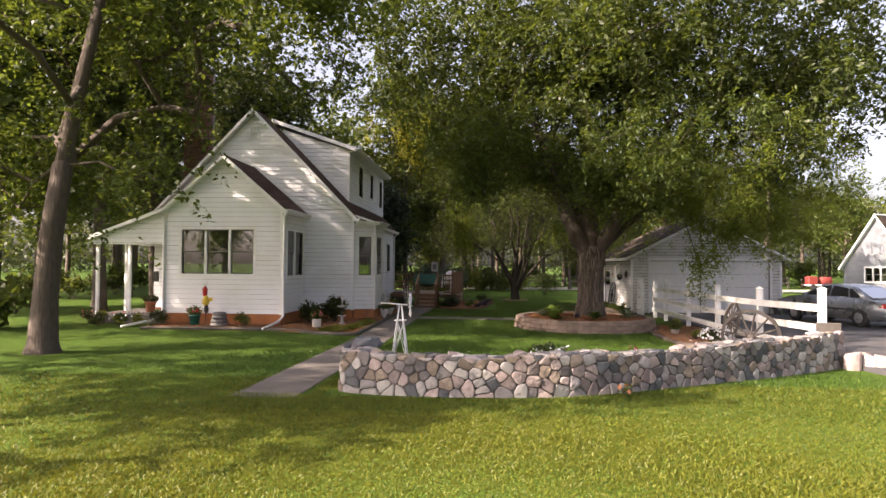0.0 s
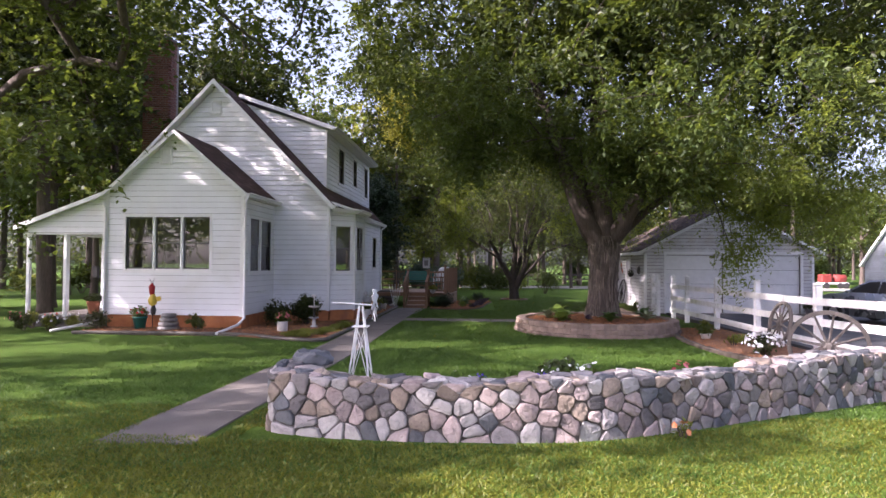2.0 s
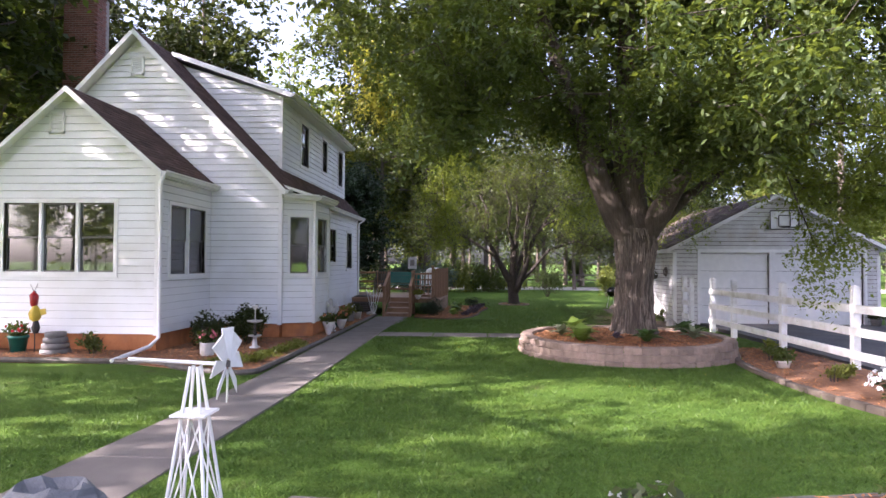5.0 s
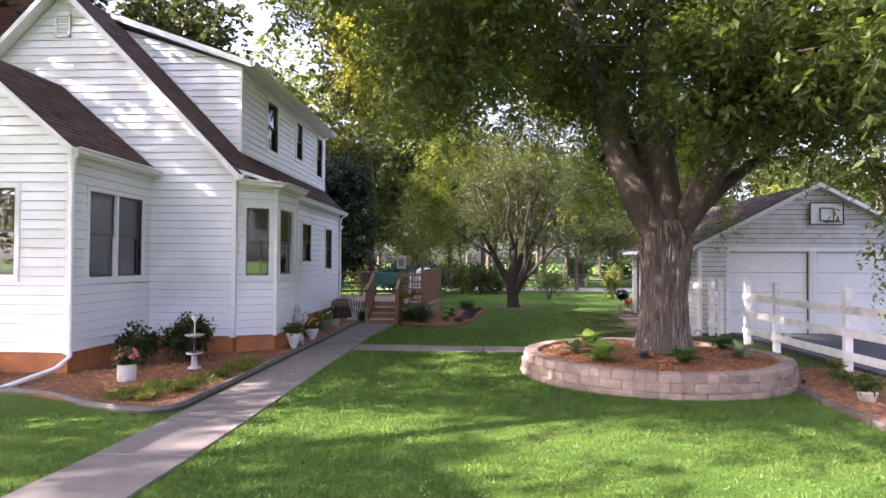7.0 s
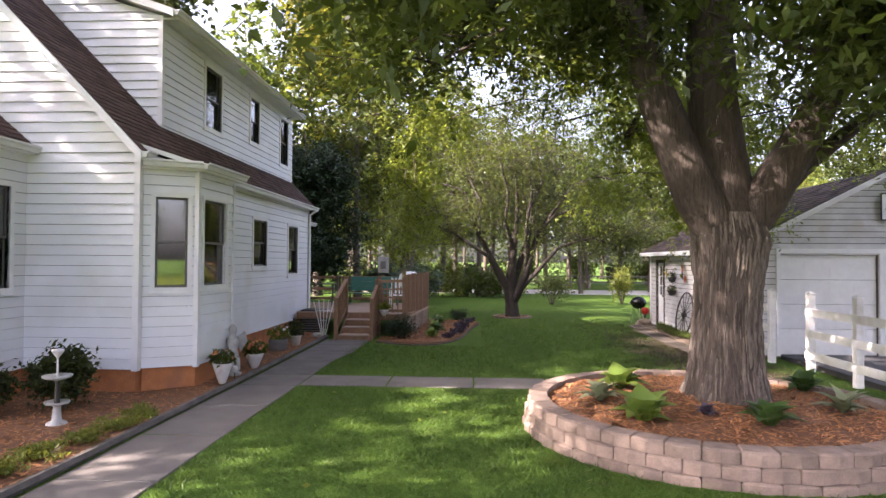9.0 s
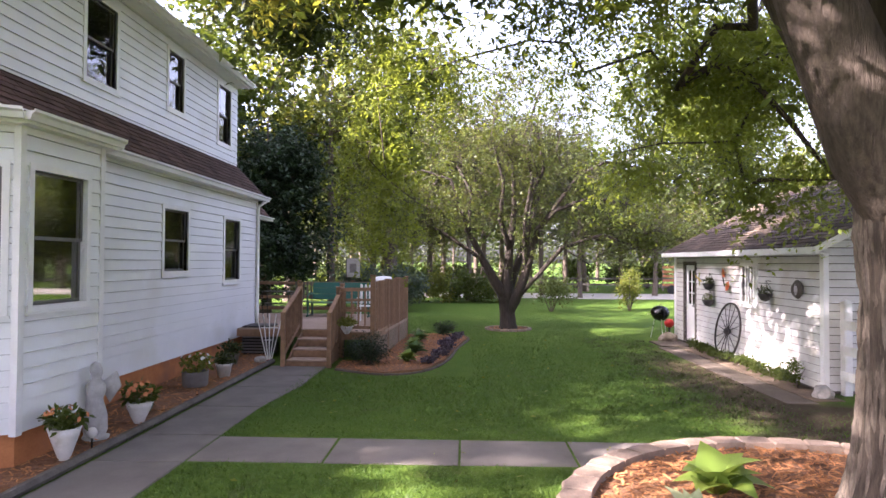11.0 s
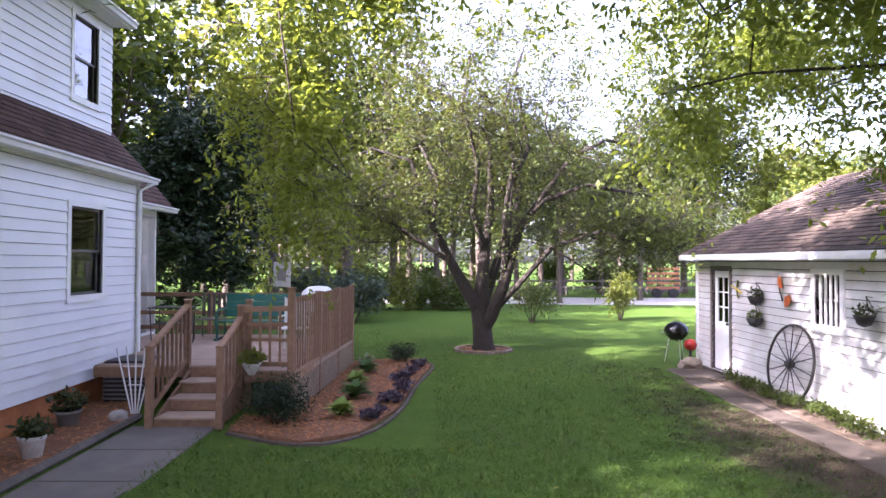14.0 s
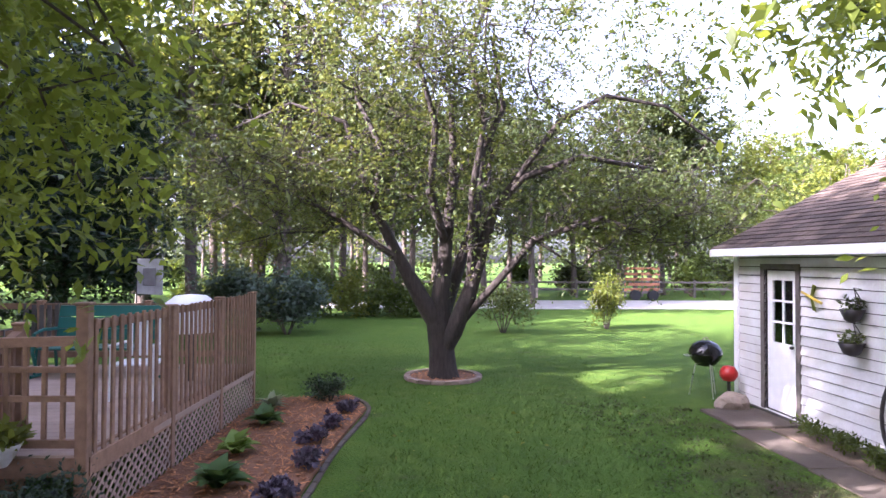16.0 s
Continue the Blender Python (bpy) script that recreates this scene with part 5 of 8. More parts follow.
# the hidden tree at (-10.8, 5.4) and several near x -17 only cast shade
for p in ((-14, 38, 1, 1.0), (-6.2, 48, 3, 0.9), (-12, 46, 0, 1.1), (-17, 31, 3, 1.0), (-16.2, 25.3, 1, 1.06), (-2.0, 57, 1, 0.8), (1.5, 62, 0, 0.85), (5.5, 60, 1, 0.75), (9.5, 66, 0, 0.8), (20, 52, 2, 0.6), (26, 64, 0, 0.7), (17, 68, 2, 0.65), (33, 60, 0, 0.75), (33, 82, 2, 1.0), (42, 66, 2, 0.9), (30, 40, 0, 0.65), (36, 50, 2, 0.7), (-4.2, 52, 1, 0.75), (0.5, 54, 1, 0.7), (-8.5, 58, 0, 0.9), (3.5, 66, 1, 0.8), (7.5, 57, 1, 0.62), (13, 60, 1, 0.7), (-22, 15, 3, 0.9), (-10.8, 5.4, 0, 0.80), (18.5, 42.7, 1, 0.55), (-3.6, 50, 3, 1.15), (-9.5, 52, 2, 1.2), (-17.0, 17.2, 0, 1.1), (-18, 7.2, 3, 1.0), (-19.0, 22.5, 1, 1.0), (-18.4, 28.5, 0, 1.12), (-17.8, 34.0, 1, 0.98), (-16.4, 41.5, 1, 0.95)):
    spots.append(p)
# unseen trees south and east, added for what the windows reflect
for k in range(20):
    spots.append((-66 + k * 7.0 + r.uniform(-2.5, 2.5), r.uniform(-62, -44), r.integers(0, 3), r.uniform(0.85, 1.15)))
for k in range(14):
    spots.append((r.uniform(50, 64), -36 + k * 6.5 + r.uniform(-2, 2), r.integers(0, 3), r.uniform(0.8, 1.1)))
for i, (x, y, k, s) in enumerate(spots):
    m = pose(x, y, -0.2, 0, 0, r.uniform(0, 360)) @ Matrix.Diagonal((s, s, s, 1))
    copy_thing(protos[int(k)], m)
for p in protos:
    for o in (*p.children, p):
        bpy.data.objects.remove(o)

# low wood along the far field
r = np.random.default_rng(91)
c = np.column_stack([r.uniform(-150, 150, 900), r.uniform(128, 146, 900), r.uniform(0.2, 1, 900) ** 1.4 * 9.0])
c = np.vstack([c, np.column_stack([r.uniform(-150, -75, 500), r.uniform(-10, 130, 500), r.uniform(0.2, 1, 500) ** 1.4 * 9.0])])
o = np.repeat(c, 34, axis=0) + r.normal(size=(len(c) * 34, 3)) * np.array((1.3, 1.3, 0.9))
o[:, 2] = np.maximum(o[:, 2], 0.0)
tagged(new("far_woods", quads_mesh("far_woods", leaves(r, o, 0.9, 0.6, 0.6, 0.2), L_DARK)), "dense dark green woods beyond the fields", "woods", kind="stuff")


# ---- stone wall along the lawn ----
def smooth_path(pts, n=8):
    out = []
    for i in range(len(pts) - 1):
        p0, p1, p2, p3 = (Vector(pts[max(0, min(len(pts) - 1, i + k))]) for k in (-1, 0, 1, 2))
        for j in range(n):
            t = j / n
            out.append(0.5 * (2 * p1 + (p2 - p0) * t + (2 * p0 - 5 * p1 + 4 * p2 - p3) * t * t + (3 * p1 - p0 - 3 * p2 + p3) * t ** 3))
    return out + [Vector(pts[-1])]


WALL = smooth_path([(-2.30, 10.75), (-2.32, 10.1), (-2.15, 9.72), (-1.1, 9.5), (0.1, 9.5), (1.2, 9.66), (2.35, 10.2), (4.0, 11.15), (5.4, 12.0), (6.6, 12.8), (7.25, 13.3)])
WS = [0.0]
for a, b in zip(WALL, WALL[1:]):
    WS.append(WS[-1] + (b - a).length)
WLEN = WS[-1]


def on_wall(s, h, out):
    """A point s along the wall's face, h above its foot, out in front of the face."""
    s = min(max(s, 0), WLEN - 1e-4)
    k = max(i for i in range(len(WS) - 1) if WS[i] <= s)
    t = (s - WS[k]) / (WS[k + 1] - WS[k])
    p = WALL[k].lerp(WALL[k + 1], t)
    d = (WALL[min(k + 2, len(WALL) - 1)] - WALL[max(k - 1, 0)]).normalized()
    n = Vector((d.y, -d.x))
    p = p + n * out
    return (p.x, p.y, gz(p.x, p.y) + h)


def wall_top(s):
    return 0.62 + 0.025 * math.sin(s * 1.7) + 0.018 * math.sin(s * 5.3) + 0.10 * max(0, (s - 7.5) / 4)


stone_wall = thing("stone_wall", "low curved garden wall of mortared fieldstones", "wall", (2, 11, 0))
g = Geo()
n = 60
DEP = 0.38
rows = []
for i in range(n + 1):
    s = WLEN * i / n
    t = wall_top(s) - 0.02
    rows.append([on_wall(s, -0.15, 0.008), on_wall(s, t, 0.008), on_wall(s, t, -DEP + 0.03), on_wall(s, -0.15, -DEP + 0.03)])
g.add([p for q in rows for p in q], [(4 * i + a, 4 * (i + 1) + a, 4 * (i + 1) + (a + 1) % 4, 4 * i + (a + 1) % 4) for i in range(n) for a in range(4)] + [(0, 1, 2, 3), (4 * n + 3, 4 * n + 2, 4 * n + 1, 4 * n)])
core = part("mortar_core", g, JOINT, stone_wall, "grey mortar between the stones")


def cells(pts, x0, x1, y0, y1):
    """Voronoi cells, clipped to a rectangle."""
    out = []
    P = [Vector(p) for p in pts]
    for i, p in enumerate(P):
        poly = [Vector((x0, y0)), Vector((x1, y0)), Vector((x1, y1)), Vector((x0, y1))]
        near = sorted((q for j, q in enumerate(P) if j != i), key=lambda q: (q - p).length)[:14]
        for q in near:
            m, d = (p + q) / 2, q - p
            new_poly = []
            for a, b in zip(poly, poly[1:] + poly[:1]):
                da, db = (a - m).dot(d), (b - m).dot(d)
                if da <= 0:
                    new_poly.append(a)
                if da * db < 0:
                    new_poly.append(a.lerp(b, da / (da - db)))
            poly = new_poly
            if len(poly) < 3:
                break
        if len(poly) >= 3:
            out.append(poly)
    return out


def stone_from(poly, r, place, proud, gap=0.0075):
    """A rounded stone over a cell: place(u, v, out) gives its points."""
    c = sum(poly, Vector((0, 0))) / len(poly)
    size = min((p - c).length for p in poly)
    # cut the corners
    pts = []
    for a, b in zip(poly, poly[1:] + poly[:1]):
        pts += [a.lerp(b, 0.2), a.lerp(b, 0.5) + Vector((r.uniform(-0.006, 0.006), r.uniform(-0.006, 0.006))), a.lerp(b, 0.8)]
    k = len(pts)

    def ringed(f, out, jit):
        res = []
        for q in pts:
            d = q - c
            d = d * f * max(0.0, 1 - gap / max(d.length, 1e-3))
            w = c + d
            res.append(place(w.x, w.y, out + r.uniform(-jit, jit)))
        return res

    tilt = Vector((r.uniform(-0.2, 0.2), r.uniform(-0.2, 0.2)))
    rings = [(1.0, -0.05, 0), (0.995, proud * 0.5, 0.002), (0.965, proud * 0.9, 0.003), (0.88, proud * 1.0, 0.005), (0.45, proud * 1.0, 0.010)]
    vs = []
    for f, o, j in rings:
        for q, w in zip(pts, ringed(f, o, j)):
            d = (q - c) * f
            wv = Vector(w)
            if o > 0:
                wv += (Vector(place(c.x, c.y, 1.0)) - Vector(place(c.x, c.y, 0.0))) * d.dot(tilt) * 0.6
            vs.append(wv[:])
    vs.append(place(c.x, c.y, proud * 1.03))
    m = len(rings) - 1
    fs = [(a * k + i, a * k + (i + 1) % k, (a + 1) * k + (i + 1) % k, (a + 1) * k + i) for a in range(m) for i in range(k)]
    fs += [(m * k + i, m * k + (i + 1) % k, (m + 1) * k) for i in range(k)]
    return Geo().add(vs, fs)


r = np.random.default_rng(21)
sites = []
tries = 0
while len(sites) < 270 and tries < 40000:
    tries += 1
    p = Vector((r.uniform(0, WLEN), r.uniform(0.0, 0.66)))
    md = r.choice((0.12, 0.15, 0.19, 0.23))
    if all(math.hypot((p.x - q.x) * 0.85, (p.y - q.y) * 1.1) > md for q in sites):
        sites.append(p)
kinds = (STONE, STONE, STONEP, STONEP, STONET, STONED, STONEL, STONEL)
for poly in cells(sites, 0, WLEN, -0.08, 0.66):
    c = sum(poly, Vector((0, 0))) / len(poly)
    t = wall_top(c.x)
    poly = [Vector((p.x, min(p.y, t) if p.y < 0.6 else t + r.uniform(-0.03, 0.02))) for p in poly]
    part("stone", stone_from(poly, r, lambda u, v, o: on_wall(u, v, o), r.uniform(0.022, 0.048)), kinds[r.integers(0, len(kinds))], stone_wall, "", True)
sites, tries = [], 0
while len(sites) < 165 and tries < 20000:
    tries += 1
    p = Vector((r.uniform(0, WLEN), r.uniform(0.0, DEP)))
    if all(math.hypot((p.x - q.x) * 0.8, p.y - q.y) > 0.15 for q in sites):
        sites.append(p)
caps = (STONE, STONE, STONED, STONET, STONEP, STONE, STONEL)
for poly in cells(sites, 0.0, WLEN, -0.02, DEP + 0.02):
    h = r.uniform(0.012, 0.07)
    part("stone", stone_from(poly, r, lambda u, v, o: on_wall(u, wall_top(u) - 0.045 + o, -v), h), caps[r.integers(0, len(caps))], stone_wall, "", r.uniform() < 0.4)
for k in range(9):
    a = r.uniform(0, 1)
    p = (7.35 + r.uniform(-0.1, 0.5), 13.2 + r.uniform(-0.5, 0.5))
    s = r.uniform(0.10, 0.2)
    poly = [Vector((s * math.cos(q), s * 0.8 * math.sin(q))) for q in (0.1, 0.9, 1.9, 2.8, 3.9, 5.1)]
    part("stone", stone_from(poly, r, lambda u, v, o: (p[0] + u, p[1] + v, gz(0, 13) + 0.02 + max(o, -0.05) * 2.2), s * 0.7), kinds[r.integers(0, 8)], stone_wall, "", True)


def boulder(name, at, size, material, label, category="stone", seed=0, hollow=False, squash=0.6):
    bm = bmesh.new()
    bmesh.ops.create_icosphere(bm, subdivisions=3, radius=1)
    for v in bm.verts:
        k = 1 + 0.28 * noise.noise(v.co * 1.4 + Vector((seed * 3.1, 0, 0))) + 0.10 * noise.noise(v.co * 4 + Vector((0, seed, 0)))
        v.co *= k
        if hollow and v.co.z > 0.35 and v.co.xy.length < 0.55:
            v.co.z = 0.32
        v.co = Vector((v.co.x * size[0], v.co.y * size[1], max(v.co.z, -0.75) * size[2]))
        v.co += Vector((at[0], at[1], at[2] + size[2] * 0.72))
    bm.verts.index_update()
    g = Geo().add([v.co[:] for v in bm.verts], [[v.index for v in f.verts] for f in bm.faces])
    bm.free()
    return solo(name, g, material, label, category)


boulder("stone_trough", (-2.0, 10.5, 0.50), (0.25, 0.18, 0.12), STONED, "hollowed dark grey stone on the wall's end", "stone", 2, True)

# ---- raised ring bed ----
RC, RX, RY = (3.38, 22.05), 2.38, 2.35
ring = thing("raised_bed", "round raised bed edged with tan concrete blocks", "garden bed", (RC[0], RC[1], -0.2))
NB = 42
for row in range(3):
    zz, hh = -0.24 + row * 0.141, 0.137
    for k in range(NB):
        a0 = 2 * math.pi * (k + 0.5 * (row % 2)) / NB
        a1 = a0 + 2 * math.pi / NB * 0.975
        if zz + hh < -0.15:
            continue
        o, i_ = 1.0 - 0.012 * row + r.uniform(-0.004, 0.004), 0.90 - 0.012 * row
        am = (a0 + a1) / 2
        P = lambda a, f, z: (RC[0] + RX * f * math.cos(a), RC[1] + RY * f * math.sin(a), z)
        g = Geo()
        b = o + 0.013
        lo = [P(a0, i_, zz), P(a0, o, zz), P(am, b, zz), P(a1, o, zz), P(a1, i_, zz)]
        z2 = zz + hh - r.uniform(0, 0.006)
        mi = [P(a0, i_, z2 - 0.02), P(a0, o, z2 - 0.02), P(am, b, z2 - 0.02), P(a1, o, z2 - 0.02), P(a1, i_, z2 - 0.02)]
        hi = [P(a0 + 0.006, i_, z2), P(a0 + 0.006, o - 0.008, z2), P(am, b - 0.012, z2), P(a1 - 0.006, o - 0.008, z2), P(a1 - 0.006, i_, z2)]
        g.add(lo + mi + hi, [(q * 5 + j, q * 5 + (j + 1) % 5, q * 5 + 5 + (j + 1) % 5, q * 5 + 5 + j) for q in (0, 1) for j in range(5)] + [(10, 11, 12, 13, 14), (4, 3, 2, 1, 0)])
        part("block", g, BLOCK, ring)


def chips(parent_name, label, inside, n, zf, x0, x1, y0, y1, seed):
    """Loose mulch chips strewn over a bed."""
    rr = np.random.default_rng(seed)
    x, y = rr.uniform(x0, x1, n * 4), rr.uniform(y0, y1, n * 4)
    ok = [i for i in range(n * 4) if inside(x[i], y[i])][:n]
    x, y = x[ok], y[ok]
    m = len(ok)
    c = np.stack([x, y, np.array([zf(a, b) for a, b in zip(x, y)]) + rr.uniform(0.0, 0.03, m)], 1)
    a = rr.uniform(0, 2 * math.pi, m)
    d = np.stack([np.cos(a), np.sin(a), rr.uniform(-0.35, 0.35, m)], 1)
    s = np.stack([-np.sin(a), np.cos(a), rr.uniform(-0.4, 0.4, m)], 1)
    L, W = rr.uniform(0.015, 0.055, (m, 1)), rr.uniform(0.005, 0.014, (m, 1))
    q = np.stack([c - d * L - s * W, c + d * L - s * W * 0.6, c + d * L + s * W, c - d * L + s * W * 0.7], 1)
    ob = new(parent_name, quads_mesh(parent_name, q, CHIP))
    return tagged(ob, label, "mulch", kind="stuff")


def in_ring(x, y):
    return ((x - RC[0]) / (RX * 0.9)) ** 2 + ((y - RC[1]) / (RY * 0.9)) ** 2 < 1


def ring_z(x, y):
    d = math.hypot(x - RC[0], y - RC[1])
    return 0.10 + 0.16 * max(0, 1 - d / 2.1)


g = Geo()
vs = [(RC[0], RC[1], ring_z(*RC))]
for k in range(1, 8):
    for j in range(32):
        a = 2 * math.pi * j / 32
        x, y = RC[0] + RX * 0.91 * k / 7 * math.cos(a), RC[1] + RY * 0.91 * k / 7 * math.sin(a)
        vs.append((x, y, ring_z(x, y) + 0.02 * noise.noise(Vector((x * 2, y * 2, 0)))))
fs = [(0, 1 + j, 1 + (j + 1) % 32) for j in range(32)]
fs += [(1 + (k - 1) * 32 + j, 1 + k * 32 + j, 1 + k * 32 + (j + 1) % 32, 1 + (k - 1) * 32 + (j + 1) % 32) for k in range(1, 7) for j in range(32)]
part("mulch_bed", g.add(vs, fs), MULCH, ring, "red-brown shredded bark mulch", True)
chips("bark_mulch", "loose red-brown bark mulch in the ring", in_ring, 9000, ring_z, 0.9, 5.9, 19.6, 24.5, 3)


def bed(name, outline, label, seed, n, lift=0.05, edging=True, edge_skip=()):
    """A mulch bed on the ground with a low edging and loose chips."""
    t = sheet(name, outline, MULCH, label, "garden bed", lift, "structure", 0.15)
    xs_, ys_ = [p[0] for p in outline], [p[1] for p in outline]

    def inside(x, y):
        c = False
        for (xa, ya), (xb, yb_) in zip(outline, outline[1:] + outline[:1]):
            if (ya > y) != (yb_ > y) and x < (xb - xa) * (y - ya) / (yb_ - ya) + xa:
                c = not c
        return c

    chips("bark_mulch", "loose red-brown bark mulch over the bed", inside, n, lambda x, y: gz(x, y) + lift, min(xs_), max(xs_), min(ys_), max(ys_), seed)
    return t


def edging(pts, label, h=0.07, w=0.05, material=GREYWOOD, piece=0.0, name="bed_edging"):
    """A low border along a line; piece: length of its single stones."""
    path = smooth_path(pts, 6)
    if not piece:
        g = Geo()
        g.tube([(p.x, p.y, gz(p.x, p.y) + h * 0.5) for p in path], h * 0.62, 6)
        return solo(name, g, material, label, "edging")
    t = thing(name, label, "edging", (path[0].x, path[0].y, gz(*path[0])))
    acc, last = 0, path[0]
    dist = [0.0]
    for a, b in zip(path, path[1:]):
        dist.append(dist[-1] + (b - a).length)
    k = 0
    s = 0.0
    while s + piece < dist[-1]:
        def at(d):
            j = max(i for i in range(len(dist) - 1) if dist[i] <= d)
            return path[j].lerp(path[j + 1], (d - dist[j]) / max(1e-6, dist[j + 1] - dist[j]))
        a, b = at(s + 0.006), at(s + piece - 0.006)
        d = (b - a).normalized()
        m = Vector((-d.y, d.x)) * w
        z = gz(a.x, a.y)
        hh = h * random.uniform(0.85, 1.12)
        lo = [(q.x, q.y, z - 0.08) for q in (a - m, b - m, b + m, a + m)]
        c = (a + b) / 2
        mi = [(x, y, z + hh * 0.8) for x, y, _ in lo]
        hi = [(c.x + (x - c.x) * 0.9, c.y + (y - c.y) * 0.9, z + hh) for x, y, _ in lo]
        part("edging_stone", Geo().add(lo + mi + hi, [(q * 4 + j, q * 4 + (j + 1) % 4, q * 4 + 4 + (j + 1) % 4, q * 4 + 4 + j) for q in (0, 1) for j in range(4)] + [(8, 9, 10, 11)]), material, t)
        s += piece
    return t


bed("house_bed", [(-11.0, 19.3), (-6.8, 19.35), (-5.0, 18.55), (-4.0, 18.4), (-3.85, 19.5), (-3.82, 31.0), (-5.0, 33.3), (-5.0, 25.6), (-4.35, 25.2), (-4.4, 24.0), (-5.0, 23.4), (-6.85, 23.4), (-6.9, 20.8), (-11, 20.8)], "red-brown mulch bed along the house", 4, 7500)
edging([(-11.0, 19.25), (-6.8, 19.3), (-5.0, 18.5), (-4.0, 18.35), (-3.85, 19.5), (-3.82, 24.0), (-3.82, 31.0)], "weathered timber edging along the house bed", 0.09)
bed("fence_bed", [(5.25, 20.3), (5.15, 18.5), (5.3, 16.6), (5.7, 14.6), (6.1, 13.2), (6.9, 13.6), (7.2, 14), (7.2, 22.5), (5.9, 22.5), (5.7, 21.2)], "mulch bed beside the white fence", 5, 4500)
edging([(5.7, 21.6), (5.25, 20.3), (5.12, 18.5), (5.28, 16.6), (5.68, 14.6), (6.0, 13.3)], "low earth-stained block edging of the fence bed", 0.09, 0.06, DIRTY, 0.3)
bed("wall_bed", [(-1.3, 9.95), (0.1, 9.95), (1.2, 10.1), (2.2, 10.6), (3.8, 11.5), (5.2, 12.3), (5.6, 12.9), (4.8, 13.1), (3.4, 12.75), (1.8, 12.4), (0.0, 12.2), (-1.3, 12.25)], "mulched flower bed behind the stone wall", 6, 5200)
edging([(-1.4, 12.29), (0.0, 12.24), (1.8, 12.44), (3.4, 12.79), (4.8, 13.14)], "grey edging of the flower bed", 0.065, 0.035, CONC, 0.6)
bed("deck_bed", [(-2.3, 30.3), (-1.2, 29.75), (-0.5, 30.2), (-0.1, 31.5), (0.1, 33.5), (0.4, 35.6), (0.1, 36.5), (-1.3, 36.3), (-1.5, 33), (-1.7, 31.3), (-2.3, 31)], "mulch bed beside the wooden deck", 7, 3500)
edging([(-2.3, 30.25), (-1.2, 29.7), (-0.45, 30.2), (-0.05, 31.5), (0.15, 33.5), (0.45, 35.6), (0.1, 36.55)], "curved concrete edging of the deck bed", 0.03, 0.03, DIRTY, 0.3)
bed("fruit_tree_bed", [(1.75 + 0.68 * math.cos(a * math.pi / 8), 38.2 + 0.68 * math.sin(a * math.pi / 8)) for a in range(16)], "small mulched ring round the old tree", 8, 500, 0.03)
edging([(1.75 + 0.72 * math.cos(a * math.pi / 8), 38.2 + 0.72 * math.sin(a * math.pi / 8)) for a in range(17)], "ring of pinkish-grey edging bricks", 0.07, 0.055, BLOCK, 0.26)
sheet("garage_bed", [(5.95, 27.8), (6.44, 27.8), (6.44, 34.2), (5.95, 34.2)], SOIL, "weedy strip of soil along the garage", "garden bed", 0.02, "structure", 0.15)

# ---- white board fence ----
fence = thing("board_fence", "white painted three-rail board fence", "fence", (7, 20, -0.2))
FY = [13.6, 16.6, 19.5, 22.25, 25.0, 26.55]
for y in FY + [27.65, 28.3]:
    x = 7.0 if y < 27 else 6.75
    z = gz(x, y)
    top = 1.36 if y > 15 else 1.46
    g = Geo().cbox(x - 0.065, x + 0.065, y - 0.065, y + 0.065, z - 0.1, top, 0.006)
    g.add([(x - 0.08, y - 0.08, top), (x + 0.08, y - 0.08, top), (x + 0.08, y + 0.08, top), (x - 0.08, y + 0.08, top), (x, y, top + 0.06)], [(0, 1, 4), (1, 2, 4), (2, 3, 4), (3, 0, 4), (3, 2, 1, 0)])
    part("post", g, FENCEW, fence)
for a, b in [*zip(FY, FY[1:]), (27.65, 28.3)]:
    for hgt in (0.28, 0.70, 1.12):
        x = 6.90 if a < 27 else 6.66
        za, zb = gz(x, a), gz(x, b)
        g = Geo().hexa([(x - 0.02, a + 0.005, za + hgt), (x + 0.02, a + 0.005, za + hgt), (x + 0.02, b - 0.005, zb + hgt), (x - 0.02, b - 0.005, zb + hgt),
                        (x - 0.02, a + 0.005, za + hgt + 0.15), (x + 0.02, a + 0.005, za + hgt + 0.15), (x + 0.02, b - 0.005, zb + hgt + 0.15), (x - 0.02, b - 0.005, zb + hgt + 0.15)])
        part("rail", g, FENCEW, fence)
sg = solo("number_board", Geo().cbox(6.75, 7.25, 13.35, 13.38, 0.52, 0.78), GREYWOOD, "small weathered board on the fence post", "sign")


